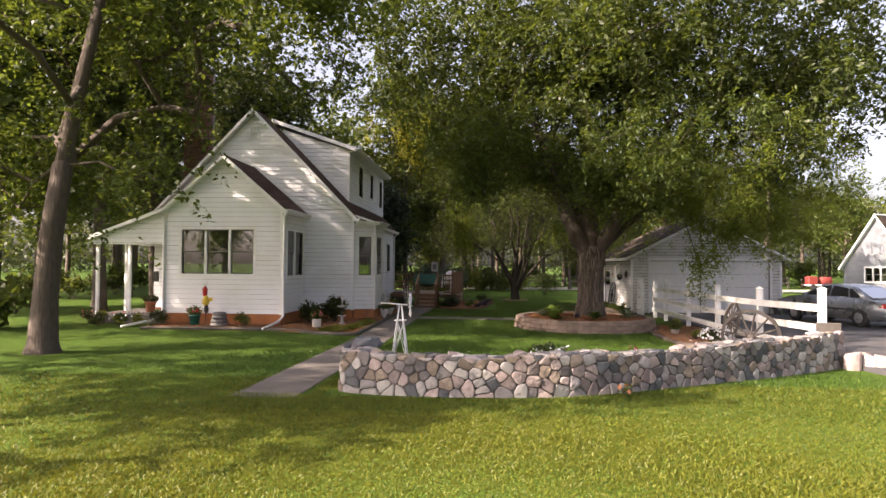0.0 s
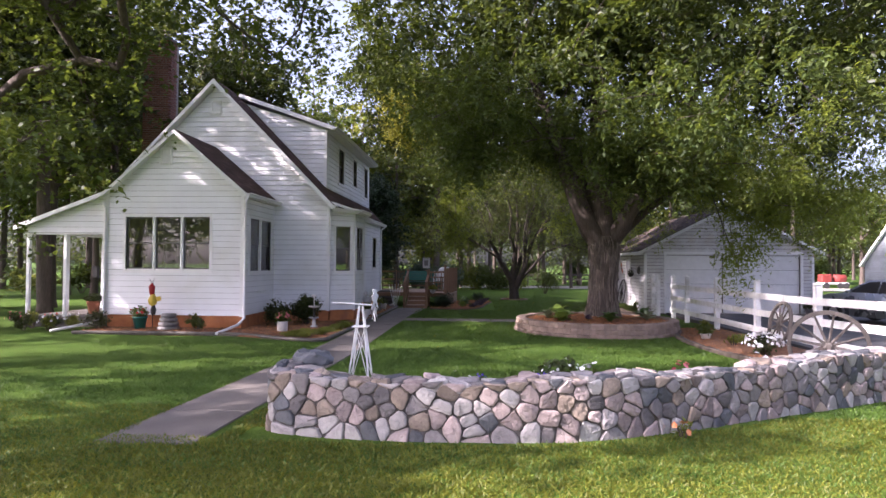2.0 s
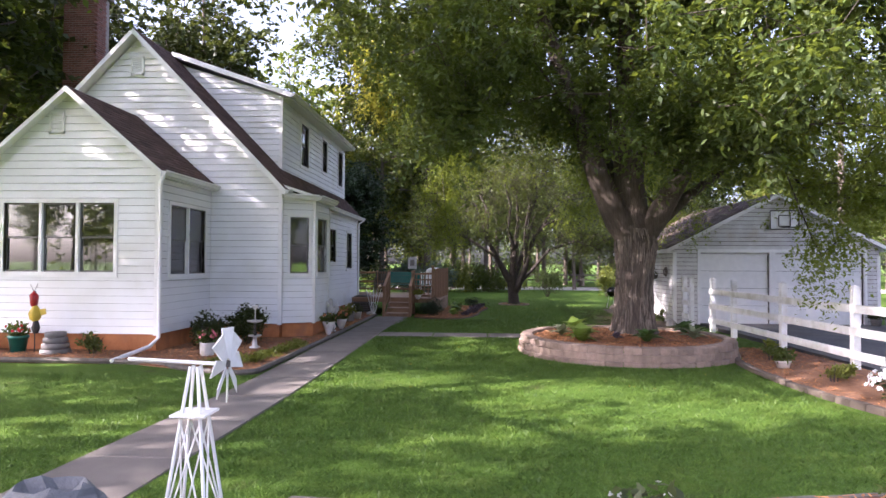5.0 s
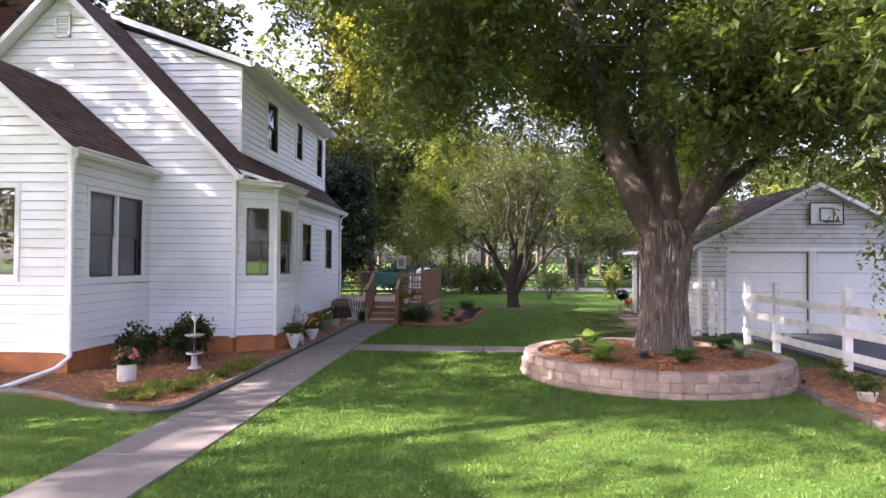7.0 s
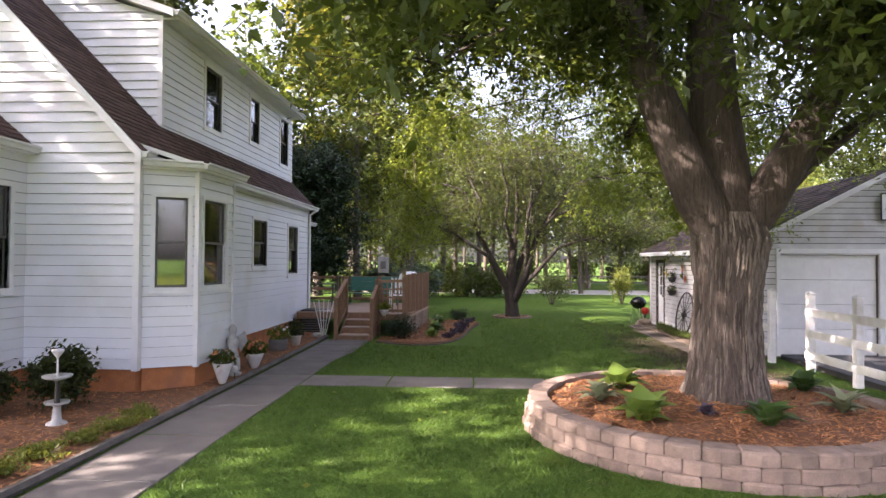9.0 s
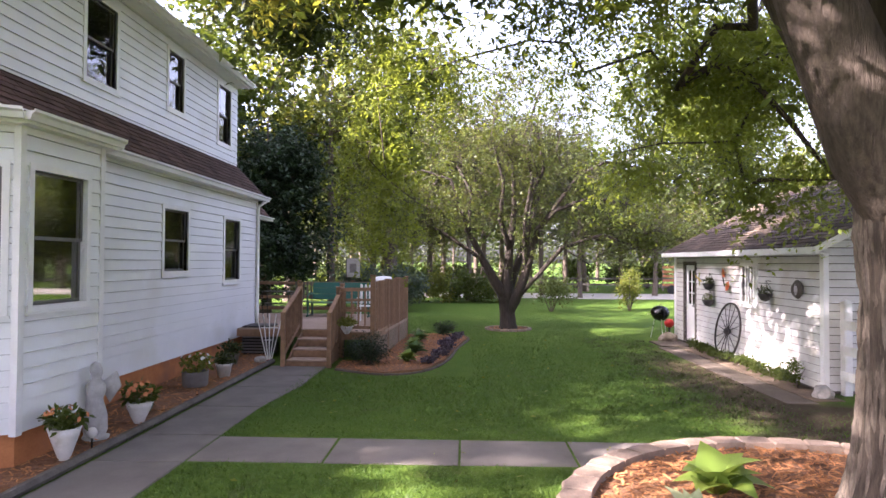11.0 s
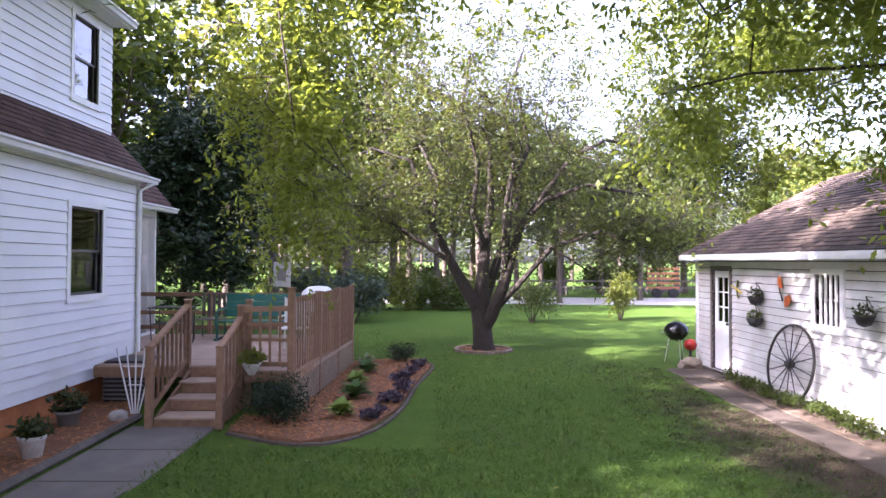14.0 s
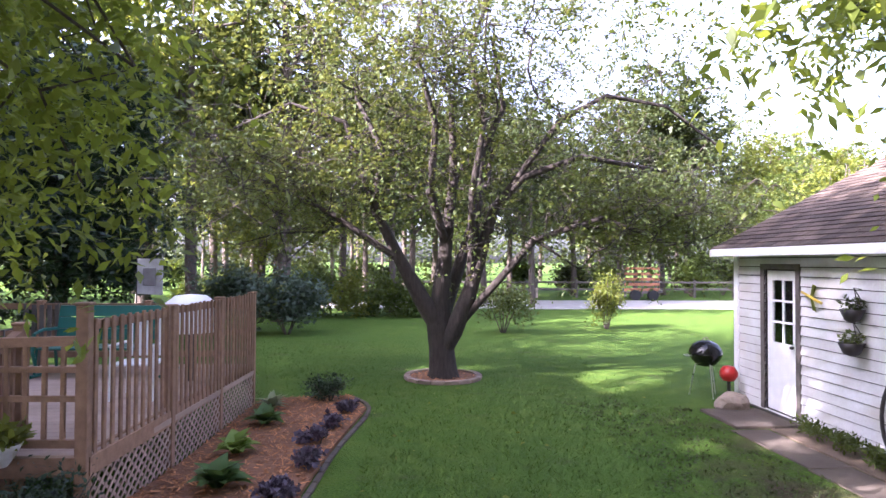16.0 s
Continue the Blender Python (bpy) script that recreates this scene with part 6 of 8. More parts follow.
# ---- wheels ----
def wheel(name, label, centre, radius, tilt, spokes, material, rim=0.035, rim_w=0.05, turn=0.0):
    """A spoked wheel that stands across x; tilt leans its top towards +x; turn swings it about the upright."""
    t = thing(name, label, "wheel", (0, 0, 0))
    g = Geo()
    N_ = 36
    pts = []
    for k in range(N_):
        a = 2 * math.pi * k / N_
        for q, w in ((radius, -rim_w), (radius, rim_w), (radius - rim, rim_w), (radius - rim, -rim_w)):
            pts.append((w / 2, q * math.cos(a), q * math.sin(a)))
    g.add(pts, [(k * 4 + j, k * 4 + (j + 1) % 4, ((k + 1) % N_) * 4 + (j + 1) % 4, ((k + 1) % N_) * 4 + j) for k in range(N_) for j in range(4)])
    part("rim", g, material, t)
    part("hub", Geo().tube([(-0.07, 0, 0), (-0.05, 0, 0), (0.05, 0, 0), (0.07, 0, 0)], [0.04, 0.065, 0.065, 0.04], 10), material, t)
    for k in range(spokes):
        a = 2 * math.pi * (k + 0.3) / spokes
        part("spoke", Geo().tube([(0, 0.05 * math.cos(a), 0.05 * math.sin(a)), (0, (radius - rim) * math.cos(a), (radius - rim) * math.sin(a))], [rim * 0.42, rim * 0.3], 6), material, t)
    t.matrix_basis = pose(*centre, 0, tilt, turn)
    return t


wheel("iron_wheel", "large black iron wheel leaning on the garage", (6.30, 32.0, 0.47), 0.66, 9, 14, BLACK, 0.025, 0.035)
wheel("wagon_wheel", "weathered wooden wagon wheel leaning on the fence", (6.64, 17.5, 0.46), 0.50, 12, 12, GREYWOOD, 0.06, 0.06)
wheel("wagon_wheel", "weathered wooden wagon wheel set behind the wall", (5.35, 13.1, 0.5), 0.56, -8, 12, GREYWOOD, 0.06, 0.06, 62)

# ---- garden windmill ----
mill = thing("garden_windmill", "small cream-painted garden windmill of thin rods", "ornament", (-1.51, 10.95, 0))
MX, MY, MZ = -1.51, 10.95, 0.02
legs = [(-0.17, -0.17), (0.17, -0.17), (0.17, 0.17), (-0.17, 0.17)]
for dx, dy in legs:
    part("leg", Geo().tube([(MX + dx, MY + dy, MZ), (MX + dx * 0.12, MY + dy * 0.12, MZ + 1.18)], 0.0105, 6), FENCEW, mill)
for zz in (0.28, 0.30):
    f = 1 - 0.88 * zz / 1.18
    for (ax, ay), (bx, by) in zip(legs, legs[1:] + legs[:1]):
        part("rung", Geo().tube([(MX + ax * f, MY + ay * f, MZ + zz), (MX + bx * f, MY + by * f, MZ + zz)], 0.0045, 5), FENCEW, mill)
for (ax, ay), (bx, by) in zip(legs, legs[1:] + legs[:1]):
    f = 1 - 0.88 * 0.28 / 1.18
    part("brace", Geo().tube([(MX + ax, MY + ay, MZ + 0.02), (MX + bx * f, MY + by * f, MZ + 0.28)], 0.004, 5), FENCEW, mill)
    part("brace", Geo().tube([(MX + bx, MY + by, MZ + 0.02), (MX + ax * f, MY + ay * f, MZ + 0.28)], 0.004, 5), FENCEW, mill)
for (ax, ay), (bx, by) in zip(legs, legs[1:] + legs[:1]):
    f, e = 1 - 0.88 * 0.30 / 1.18, 1 - 0.88 * 0.90 / 1.18
    for (px, py), (qx, qy) in (((ax, ay), (bx, by)), ((bx, by), (ax, ay))):
        part("brace", Geo().tube([(MX + px * f, MY + py * f, MZ + 0.30), (MX + qx * e, MY + qy * e, MZ + 0.90)], 0.0055, 5), FENCEW, mill)
part("platform", Geo().cbox(MX - 0.1, MX + 0.1, MY - 0.1, MY + 0.1, MZ + 0.93, MZ + 0.945, 0.004), FENCEW, mill)
part("boom", Geo().tube([(MX - 0.36, MY - 0.05, MZ + 1.22), (MX + 0.14, MY + 0.02, MZ + 1.19)], 0.010, 6), FENCEW, mill)
hub = part("fan_hub", Geo().lathe([(0.001, -0.02), (0.03, -0.015), (0.03, 0.015), (0.001, 0.02)], 10, (MX + 0.16, MY + 0.02, MZ + 1.19)), GREYWOOD, mill)
for k in range(8):
    a = 2 * math.pi * k / 8
    u, w = math.cos(a), math.sin(a)
    p = (MX + 0.17, MY + 0.02, MZ + 1.19)
    part("blade", Geo().hexa([(p[0] - 0.006, p[1] + 0.03 * u - 0.02 * w, p[2] + 0.03 * w + 0.02 * u), (p[0] + 0.006, p[1] + 0.03 * u + 0.02 * w, p[2] + 0.03 * w - 0.02 * u), (p[0] + 0.016, p[1] + 0.19 * u + 0.045 * w, p[2] + 0.19 * w - 0.045 * u), (p[0] - 0.016, p[1] + 0.19 * u - 0.045 * w, p[2] + 0.19 * w + 0.045 * u)] + [(p[0] + 0.004, p[1] + 0.03 * u - 0.02 * w, p[2] + 0.03 * w + 0.02 * u), (p[0] + 0.012, p[1] + 0.03 * u + 0.02 * w, p[2] + 0.03 * w - 0.02 * u), (p[0] + 0.022, p[1] + 0.19 * u + 0.045 * w, p[2] + 0.19 * w - 0.045 * u), (p[0] - 0.008, p[1] + 0.19 * u - 0.045 * w, p[2] + 0.19 * w + 0.045 * u)]), FENCEW, mill)

mill.matrix_basis = Matrix.Translation((-1.51, 10.95, -0.1)) @ Matrix.Diagonal((1, 1, 1.075, 1))


# ---- wooden deck ----
deck = thing("deck", "weathered brown wooden deck with steps and railings", "deck", (-3.4, 33.5, -0.2))
DZF = 0.46


def beam(a, b, w, h, material, parent, name, roll_up=(0, 0, 1), label=""):
    """A squared timber from a to b, w wide and h high, its top edges eased."""
    a, b = Vector(a), Vector(b)
    d = (b - a).normalized()
    s = d.cross(Vector(roll_up)).normalized()
    u = s.cross(d)
    c = 0.12 * min(w, h)
    prof = [(-w / 2, -h / 2), (w / 2, -h / 2), (w / 2, h / 2 - c), (w / 2 - c, h / 2), (-w / 2 + c, h / 2), (-w / 2, h / 2 - c)]
    va, vb = [a + s * x + u * z for x, z in prof], [b + s * x + u * z for x, z in prof]
    k = len(prof)
    return part(name, Geo().add(va + vb, [(i, (i + 1) % k, k + (i + 1) % k, k + i) for i in range(k)] + [tuple(reversed(range(k))), tuple(range(k, 2 * k))]), material, parent, label)


# floor boards run along x
y = 31.78
while y < 36.0:
    x1 = -1.66 + (y - 31.35) * 0.055
    x0 = -4.9 if y < 33.6 else -8.7
    beam((x0, y + 0.068, DZF - 0.015), (x1, y + 0.068, DZF - 0.015), 0.134, 0.03, DECKTOP, deck, "floor_board")
    y += 0.141
for y in (31.42, 31.56, 31.70):
    beam((-2.36, y, DZF - 0.015), (-1.66, y, DZF - 0.015), 0.134, 0.03, DECKTOP, deck, "floor_board")
beam((-1.66, 31.36, 0.36), (-1.42, 35.95, 0.36), 0.04, 0.16, DECK, deck, "rim_joist")
beam((-4.9, 31.77, 0.36), (-3.48, 31.77, 0.36), 0.04, 0.16, DECK, deck, "rim_joist")
beam((-2.4, 31.36, 0.36), (-1.66, 31.36, 0.36), 0.04, 0.16, DECK, deck, "rim_joist")
# steps
SX0, SX1, SY = -3.40, -2.53, 30.50
for i in range(3):
    yf, zt = SY + 0.02 + 0.41 * i, -0.22 + 0.17 * (i + 1)
    part("riser", Geo().cbox(SX0 + 0.03, SX1 - 0.03, yf + 0.03, yf + 0.055, zt - 0.175, zt - 0.032, 0.004), DECK, deck)
    for j in range(2):
        part("tread", Geo().cbox(SX0 + 0.01, SX1 - 0.01, yf + 0.2 * j, yf + 0.2 * j + 0.192, zt - 0.032, zt, 0.006), DECKTOP, deck)
part("riser", Geo().cbox(SX0 + 0.03, SX1 - 0.03, 31.74, 31.77, 0.26, 0.44, 0.004), DECK, deck)
for x in (SX0 + 0.02, SX1 - 0.02):
    part("stringer", Geo().hexa([(x - 0.02, SY + 0.04, -0.24), (x + 0.02, SY + 0.04, -0.24), (x + 0.02, 31.8, -0.24), (x - 0.02, 31.8, -0.24), (x - 0.02, SY + 0.04, -0.07), (x + 0.02, SY + 0.04, -0.07), (x + 0.02, 31.8, 0.42), (x - 0.02, 31.8, 0.42)]), DECK, deck)


def post(x, y, z0, z1, s=0.09):
    g = Geo().cbox(x - s / 2, x + s / 2, y - s / 2, y + s / 2, z0, z1, 0.006)
    p = part("post", g, DECK, deck)
    part("post_cap", Geo().cbox(x - s * 0.62, x + s * 0.62, y - s * 0.62, y + s * 0.62, z1, z1 + 0.03, 0.008), DECK, p)


for x in (SX0 - 0.05, SX1 + 0.05):
    post(x, SY, -0.22, 0.92)
    post(x, 31.82, -0.2, 1.48)
    beam((x, SY - 0.03, 0.91), (x, 31.80, 1.42), 0.09, 0.045, DECK, deck, "handrail")
    beam((x, SY + 0.04, 0.05), (x, 31.78, 0.56), 0.04, 0.07, DECK, deck, "lower_rail")
    for k in range(8):
        t = (k + 0.7) / 8.4
        yy = SY + (31.82 - SY) * t
        beam((x, yy, 0.06 + 0.5 * t), (x, yy, 0.89 + 0.51 * t), 0.035, 0.035, DECK, deck, "baluster", (0, 1, 0))
# front corner and the long side screen
post(-1.70, 31.36, -0.2, 1.69, 0.10)
post(-2.48, 31.40, 0.2, 1.42)
beam((-2.46, 31.40, 1.38), (-1.70, 31.36, 1.40), 0.04, 0.08, DECK, deck, "top_rail")
beam((-2.46, 31.40, 0.92), (-1.70, 31.36, 0.92), 0.03, 0.05, DECK, deck, "trellis_bar")
beam((-2.46, 31.40, 1.16), (-1.70, 31.36, 1.16), 0.03, 0.05, DECK, deck, "trellis_bar")
beam((-2.46, 31.40, 0.55), (-1.70, 31.36, 0.55), 0.04, 0.07, DECK, deck, "lower_rail")
for k in range(4):
    x = -2.33 + 0.15 * k
    beam((x, 31.39, 0.55), (x, 31.39, 1.36), 0.035, 0.035, DECK, deck, "baluster", (0, 1, 0))


def side(y):
    return -1.70 + (y - 31.36) * 0.065


for y in (33.0, 34.5, 35.95):
    post(side(y), y, -0.2, 1.56, 0.10)
for a, b in ((31.36, 33.0), (33.0, 34.5), (34.5, 35.95)):
    beam((side(a), a + 0.05, 1.52), (side(b), b - 0.05, 1.50), 0.035, 0.08, DECK, deck, "top_rail")
    beam((side(a), a + 0.05, 0.44), (side(b), b - 0.05, 0.44), 0.035, 0.08, DECK, deck, "lower_rail")
    n = 11
    for k in range(n):
        y = a + (b - a) * (k + 0.8) / (n + 0.6)
        part("picket", Geo().cbox(side(y) + 0.02, side(y) + 0.042, y - 0.03, y + 0.03, 0.37, 1.57 + random.uniform(-0.01, 0.01), 0.005), DECK, deck)
beam((side(31.4) + 0.03, 31.4, 0.34), (side(35.95) + 0.03, 35.95, 0.34), 0.03, 0.06, DECKTOP, deck, "trim_rail")
# lattice skirt
for s_ in (1, -1):
    for k in range(41):
        y0 = 30.9 + k * 0.13
        ya, yb_ = (y0, y0 + 0.6) if s_ > 0 else (y0 + 0.6, y0)
        za, zb_ = -0.2, 0.32
        lo, hi = 31.42, 35.92
        ta, tb = 0.0, 1.0
        d = yb_ - ya
        for lim in (lo, hi):
            t = (lim - ya) / d
            if 0 < t < 1:
                inside_first = lo <= ya <= hi
                if inside_first:
                    tb = min(tb, t)
                else:
                    ta = max(ta, t)
        ymid = ya + d * (ta + tb) / 2
        if not lo <= ymid <= hi or tb - ta < 0.05:
            continue
        A = (side(ya + d * ta) + 0.028 + 0.007 * s_, ya + d * ta, za + 0.52 * ta)
        B = (side(ya + d * tb) + 0.028 + 0.007 * s_, ya + d * tb, za + 0.52 * tb)
        beam(A, B, 0.034, 0.008, DECKTOP, deck, "lattice_slat", (1, 0, 0.01))
# back and left rails
for x in (-1.42, -3.0, -4.6, -6.4, -8.4):
    post(x, 36.0, 0.3, 1.42)
for hz in (0.62, 0.95, 1.36):
    beam((-8.4, 36.0, hz), (-1.42, 36.0, hz), 0.035, 0.09, DECK, deck, "back_rail")


# ---- on the deck ----
def glider():
    t = thing("glider_bench", "dark green metal porch glider bench", "bench", (-3.25, 35.1, DZF))
    g = Geo()
    x0, x1, y0 = -4.05, -2.35, 34.85
    for k in range(3):
        a, b = (y0 + 0.17 * k, y0 + 0.17 * k + 0.155)
        part("seat_slat", Geo().cbox(x0, x1, a, b, DZF + 0.38, DZF + 0.405, 0.006), GREENM, t)
    for k in range(3):
        z = DZF + 0.46 + 0.165 * k
        yb_ = y0 + 0.52 + 0.04 * k
        part("back_slat", Geo().hexa([(x0, yb_, z), (x1, yb_, z), (x1, yb_ + 0.025, z), (x0, yb_ + 0.025, z), (x0, yb_ + 0.04, z + 0.155), (x1, yb_ + 0.04, z + 0.155), (x1, yb_ + 0.065, z + 0.155), (x0, yb_ + 0.065, z + 0.155)]), GREENM, t)
    for x in (x0, x1):
        part("arm", Geo().tube([(x, y0 + 0.55, DZF + 0.62), (x, y0 + 0.2, DZF + 0.64), (x, y0 - 0.02, DZF + 0.60), (x, y0 - 0.05, DZF + 0.35), (x, y0 + 0.05, DZF + 0.12)], 0.024, 7), GREENM, t)
        part("runner", Geo().tube([(x, y0 - 0.1, DZF + 0.03), (x, y0 + 0.6, DZF + 0.03)], 0.024, 7), GREENM, t)
        part("leg", Geo().tube([(x, y0 + 0.55, DZF + 0.03), (x, y0 + 0.5, DZF + 0.40)], 0.02, 6), GREENM, t)
        part("leg", Geo().tube([(x, y0, DZF + 0.03), (x, y0 + 0.05, DZF + 0.40)], 0.02, 6), GREENM, t)


glider()


def metal_table(cx, cy, z, w, d, h):
    t = thing("patio_table", "black metal patio table with lower shelf", "table", (cx, cy, z))
    part("tabletop", Geo().cbox(cx - w / 2, cx + w / 2, cy - d / 2, cy + d / 2, z + h - 0.02, z + h, 0.006), BLACK, t)
    part("shelf", Geo().cbox(cx - w / 2 + 0.05, cx + w / 2 - 0.05, cy - d / 2 + 0.05, cy + d / 2 - 0.05, z + 0.4, z + 0.415, 0.004), BLACK, t)
    for sx in (-1, 1):
        for sy in (-1, 1):
            part("leg", Geo().tube([(cx + sx * (w / 2 - 0.04), cy + sy * (d / 2 - 0.04), z + h - 0.02), (cx + sx * (w / 2 - 0.07), cy + sy * (d / 2 - 0.06), z)], 0.012, 6), BLACK, t)


metal_table(-4.75, 34.35, DZF, 0.8, 0.5, 0.74)


def chair(name, label, cx, cy, z, material):
    t = thing(name, label, "chair", (cx, cy, z))
    for k in range(4):
        part("seat_slat", Geo().cbox(cx - 0.25, cx + 0.25, cy - 0.24 + 0.12 * k, cy - 0.13 + 0.12 * k, z + 0.40, z + 0.42, 0.004), material, t)
    for k in range(5):
        x = cx - 0.22 + 0.11 * k
        part("back_slat", Geo().cbox(x - 0.03, x + 0.03, cy + 0.24, cy + 0.26, z + 0.45, z + 0.95, 0.004), material, t)
    for sx in (-1, 1):
        part("leg", Geo().tube([(cx + sx * 0.24, cy - 0.22, z + 0.62), (cx + sx * 0.24, cy - 0.24, z)], 0.016, 6), material, t)
        part("leg", Geo().tube([(cx + sx * 0.24, cy + 0.25, z + 0.97), (cx + sx * 0.24, cy + 0.22, z)], 0.016, 6), material, t)
        part("arm", Geo().cbox(cx + sx * 0.24 - 0.025, cx + sx * 0.24 + 0.025, cy - 0.25, cy + 0.25, z + 0.62, z + 0.64, 0.004), material, t)


chair("slatted_chair", "weathered wooden slatted chair on the deck", -4.35, 35.3, DZF, GREYWOOD)
chair("white_chair", "white metal garden chair on the deck", -2.15, 33.6, DZF, WHITE)
wcov = Geo()
wcov.lathe([(0.02, 0.5), (0.2, 0.48), (0.33, 0.38), (0.36, 0.2), (0.36, 0.0)], 18, (-1.9, 34.6, 1.12))
cushion = solo("covered_grill", wcov, WHITE, "rounded white cover over a stand behind the railing", "cover", smooth=True)
part("stand", Geo().tube([(-1.9, 34.6, DZF), (-1.9, 34.6, 1.15)], 0.05, 8), BLACK, cushion)
flag = thing("garden_banner", "pale patterned garden banner on a post", "banner", (-3.0, 36.02, 1.4))
part("pole", Geo().tube([(-3.2, 36.04, 0.9), (-3.2, 36.04, 2.15)], 0.012, 6), BLACK, flag)
part("cloth", Geo().hexa([(-3.19, 36.03, 1.55), (-2.8, 36.02, 1.53), (-2.8, 36.03, 1.53), (-3.19, 36.04, 1.55), (-3.19, 36.03, 2.1), (-2.8, 36.04, 2.1), (-2.8, 36.05, 2.1), (-3.19, 36.04, 2.1)]), STATUE, flag, "pale printed cloth")
part("cloth_mark", Geo().cbox(-3.1, -2.9, 36.012, 36.017, 1.68, 1.95, 0.002), POTG, flag)
# house-wall ornaments by the back door
for z0, nm in ((2.05, 0), (1.72, 1)):
    t = thing("wall_plaque", "small black iron ornament on the porch wall", "ornament", (-5.58, 34.2, z0))
    part("frame", Geo().cbox(-5.60, -5.575, 34.05, 34.4, z0, z0 + 0.24, 0.004), BLACK, t)
part_fan = thing("fan_trellis", "white wooden fan trellis by the house corner", "trellis", (-3.95, 31.15, -0.2))
for k in range(5):
    a = (k - 2) * 0.13
    part("slat", Geo().tube([(-3.95 + 0.02 * (k - 2), 31.15, -0.2), (-3.95 + 0.02 * (k - 2) + 0.95 * math.sin(a), 31.15, -0.2 + 1.05 * math.cos(a))], 0.012, 5), WHITE, part_fan)
for hz, w in ((0.28, 0.10), (0.55, 0.18)):
    part("crossbar", Geo().tube([(-3.95 - w, 31.14, hz), (-3.95 + w, 31.14, hz)], 0.009, 5), WHITE, part_fan)
ac = thing("air_conditioner", "dark outdoor air conditioning unit by the house", "appliance", (-4.55, 32.3, -0.2))
part("casing", Geo().cbox(-4.85, -4.2, 31.95, 32.6, -0.2, 0.5, 0.02), BLACK, ac)
for k in range(8):
    part("louvre", Geo().cbox(-4.86, -4.19, 31.93, 31.952, -0.12 + 0.07 * k, -0.09 + 0.07 * k, 0.004), POTG, ac)


# ---- pots, flowers and shrubs ----
def vessel(parent, at, r, h, material, shape="pot", label=""):
    prof = {"pot": [(0.62, 0), (0.70, 0.03), (0.92, 0.80), (1.0, 0.82), (1.02, 0.98), (0.94, 1.0), (0.86, 0.9), (0.02, 0.88)],
            "urn": [(0.30, 0), (0.34, 0.05), (0.5, 0.25), (0.85, 0.75), (1.0, 1.0), (0.92, 1.0), (0.80, 0.9), (0.02, 0.88)],
            "tub": [(0.85, 0), (0.95, 0.1), (1.0, 0.95), (1.02, 1.0), (0.92, 1.0), (0.90, 0.88), (0.02, 0.86)]}[shape]
    return part("pot", Geo().lathe([(a * r, b * h) for a, b in prof], 18, at), material, parent, label, True)


def foliage(parent, name, at, size, n, leaf, length, width, seed, label=""):
    rr = np.random.default_rng(seed)
    d = unit(rr.normal(size=(n, 3)))
    u = rr.uniform(0.2, 1, (n, 1)) ** 0.5
    p = np.array(at) + d * u * np.array(size)
    p[:, 2] = np.maximum(p[:, 2], at[2] - size[2] * 0.75)
    ob = part(name, quads_mesh(name, leaves(rr, p, length, width, 0.7, -0.1), leaf), leaf, parent, label)
    return ob


def blooms(parent, at, size, n, petal, r, seed, label="flower heads"):
    """Round flower heads of five petals."""
    rr = np.random.default_rng(seed)
    qs = []
    for k in range(n):
        d = unit(rr.normal(size=3))
        d[2] = abs(d[2])
        c = np.array(at) + d * np.array(size) * rr.uniform(0.85, 1.1)
        nrm = unit(d + rr.normal(size=3) * 0.3)
        s = unit(np.cross(nrm, (0.3, 0.2, 0.9)))
        t = np.cross(nrm, s)
        for j in range(5):
            a = 2 * math.pi * j / 5
            e, f = s * math.cos(a) + t * math.sin(a), -s * math.sin(a) + t * math.cos(a)
            qs.append([c, c + e * r * 0.6 + f * r * 0.45, c + e * r + nrm * r * 0.15, c + e * r * 0.6 - f * r * 0.45])
    return part("blossoms", quads_mesh("blossoms", np.array(qs), petal), petal, parent, label)


def potted(label, x, y, z, r, h, material, shape, leaf, petal=None, seed=1, tall=1.0, name="potted_plant", nflow=14, spread=1.3, bloom=0.035):
    t = thing(name, label, "plant", (x, y, z))
    vessel(t, (x, y, z), r, h, material, shape)
    foliage(t, "foliage", (x, y, z + h + r * 0.5 * tall), (r * spread, r * spread, r * 0.8 * tall), 260, leaf, 0.10, 0.05, seed)
    if petal:
        blooms(t, (x, y, z + h + r * 0.5 * tall), (r * spread, r * spread, r * 0.9 * tall), nflow, petal, bloom, seed + 90)
    return t


G0 = -0.16
potted("white urn of pale flowers by the house", -3.98, 24.2, G0, 0.17, 0.36, POTW, "urn", L_MAPLE, P_ORANGE, 1)
potted("pale pot of coral flowers beside the walkway", -3.98, 25.75, G0, 0.18, 0.30, POTW, "urn", L_MAPLE, P_ORANGE, 2, 1.1, nflow=26)
potted("dark tub of trailing white flowers", -4.3, 28.2, G0, 0.22, 0.27, POTG, "tub", L_LIGHT, P_WHITE, 3, nflow=10)
potted("cream pot with dark green plant", -4.15, 29.1, G0, 0.15, 0.26, POTW, "pot", L_DARK, None, 4)
potted("white bucket of pink geraniums in mulch", -5.55, 20.2, G0, 0.15, 0.28, POTW, "tub", L_MAPLE, P_PINK, 5, 1.3, nflow=22)
potted("terracotta planter of white daisies in the wall bed", 0.98, 11.0, -0.04, 0.23, 0.22, TERRA, "tub", L_DARK, P_WHITE, 6, 1.3, nflow=20, bloom=0.022)
potted("pale pot of green leaves by the fence", 5.75, 19.6, G0, 0.14, 0.16, POTW, "pot", L_MAPLE, None, 7, 1.4)
potted("hanging white basket on the deck rail", -2.25, 31.2, 0.42, 0.15, 0.18, POTW, "urn", L_LIGHT, None, 8, 0.9, "hanging_basket")
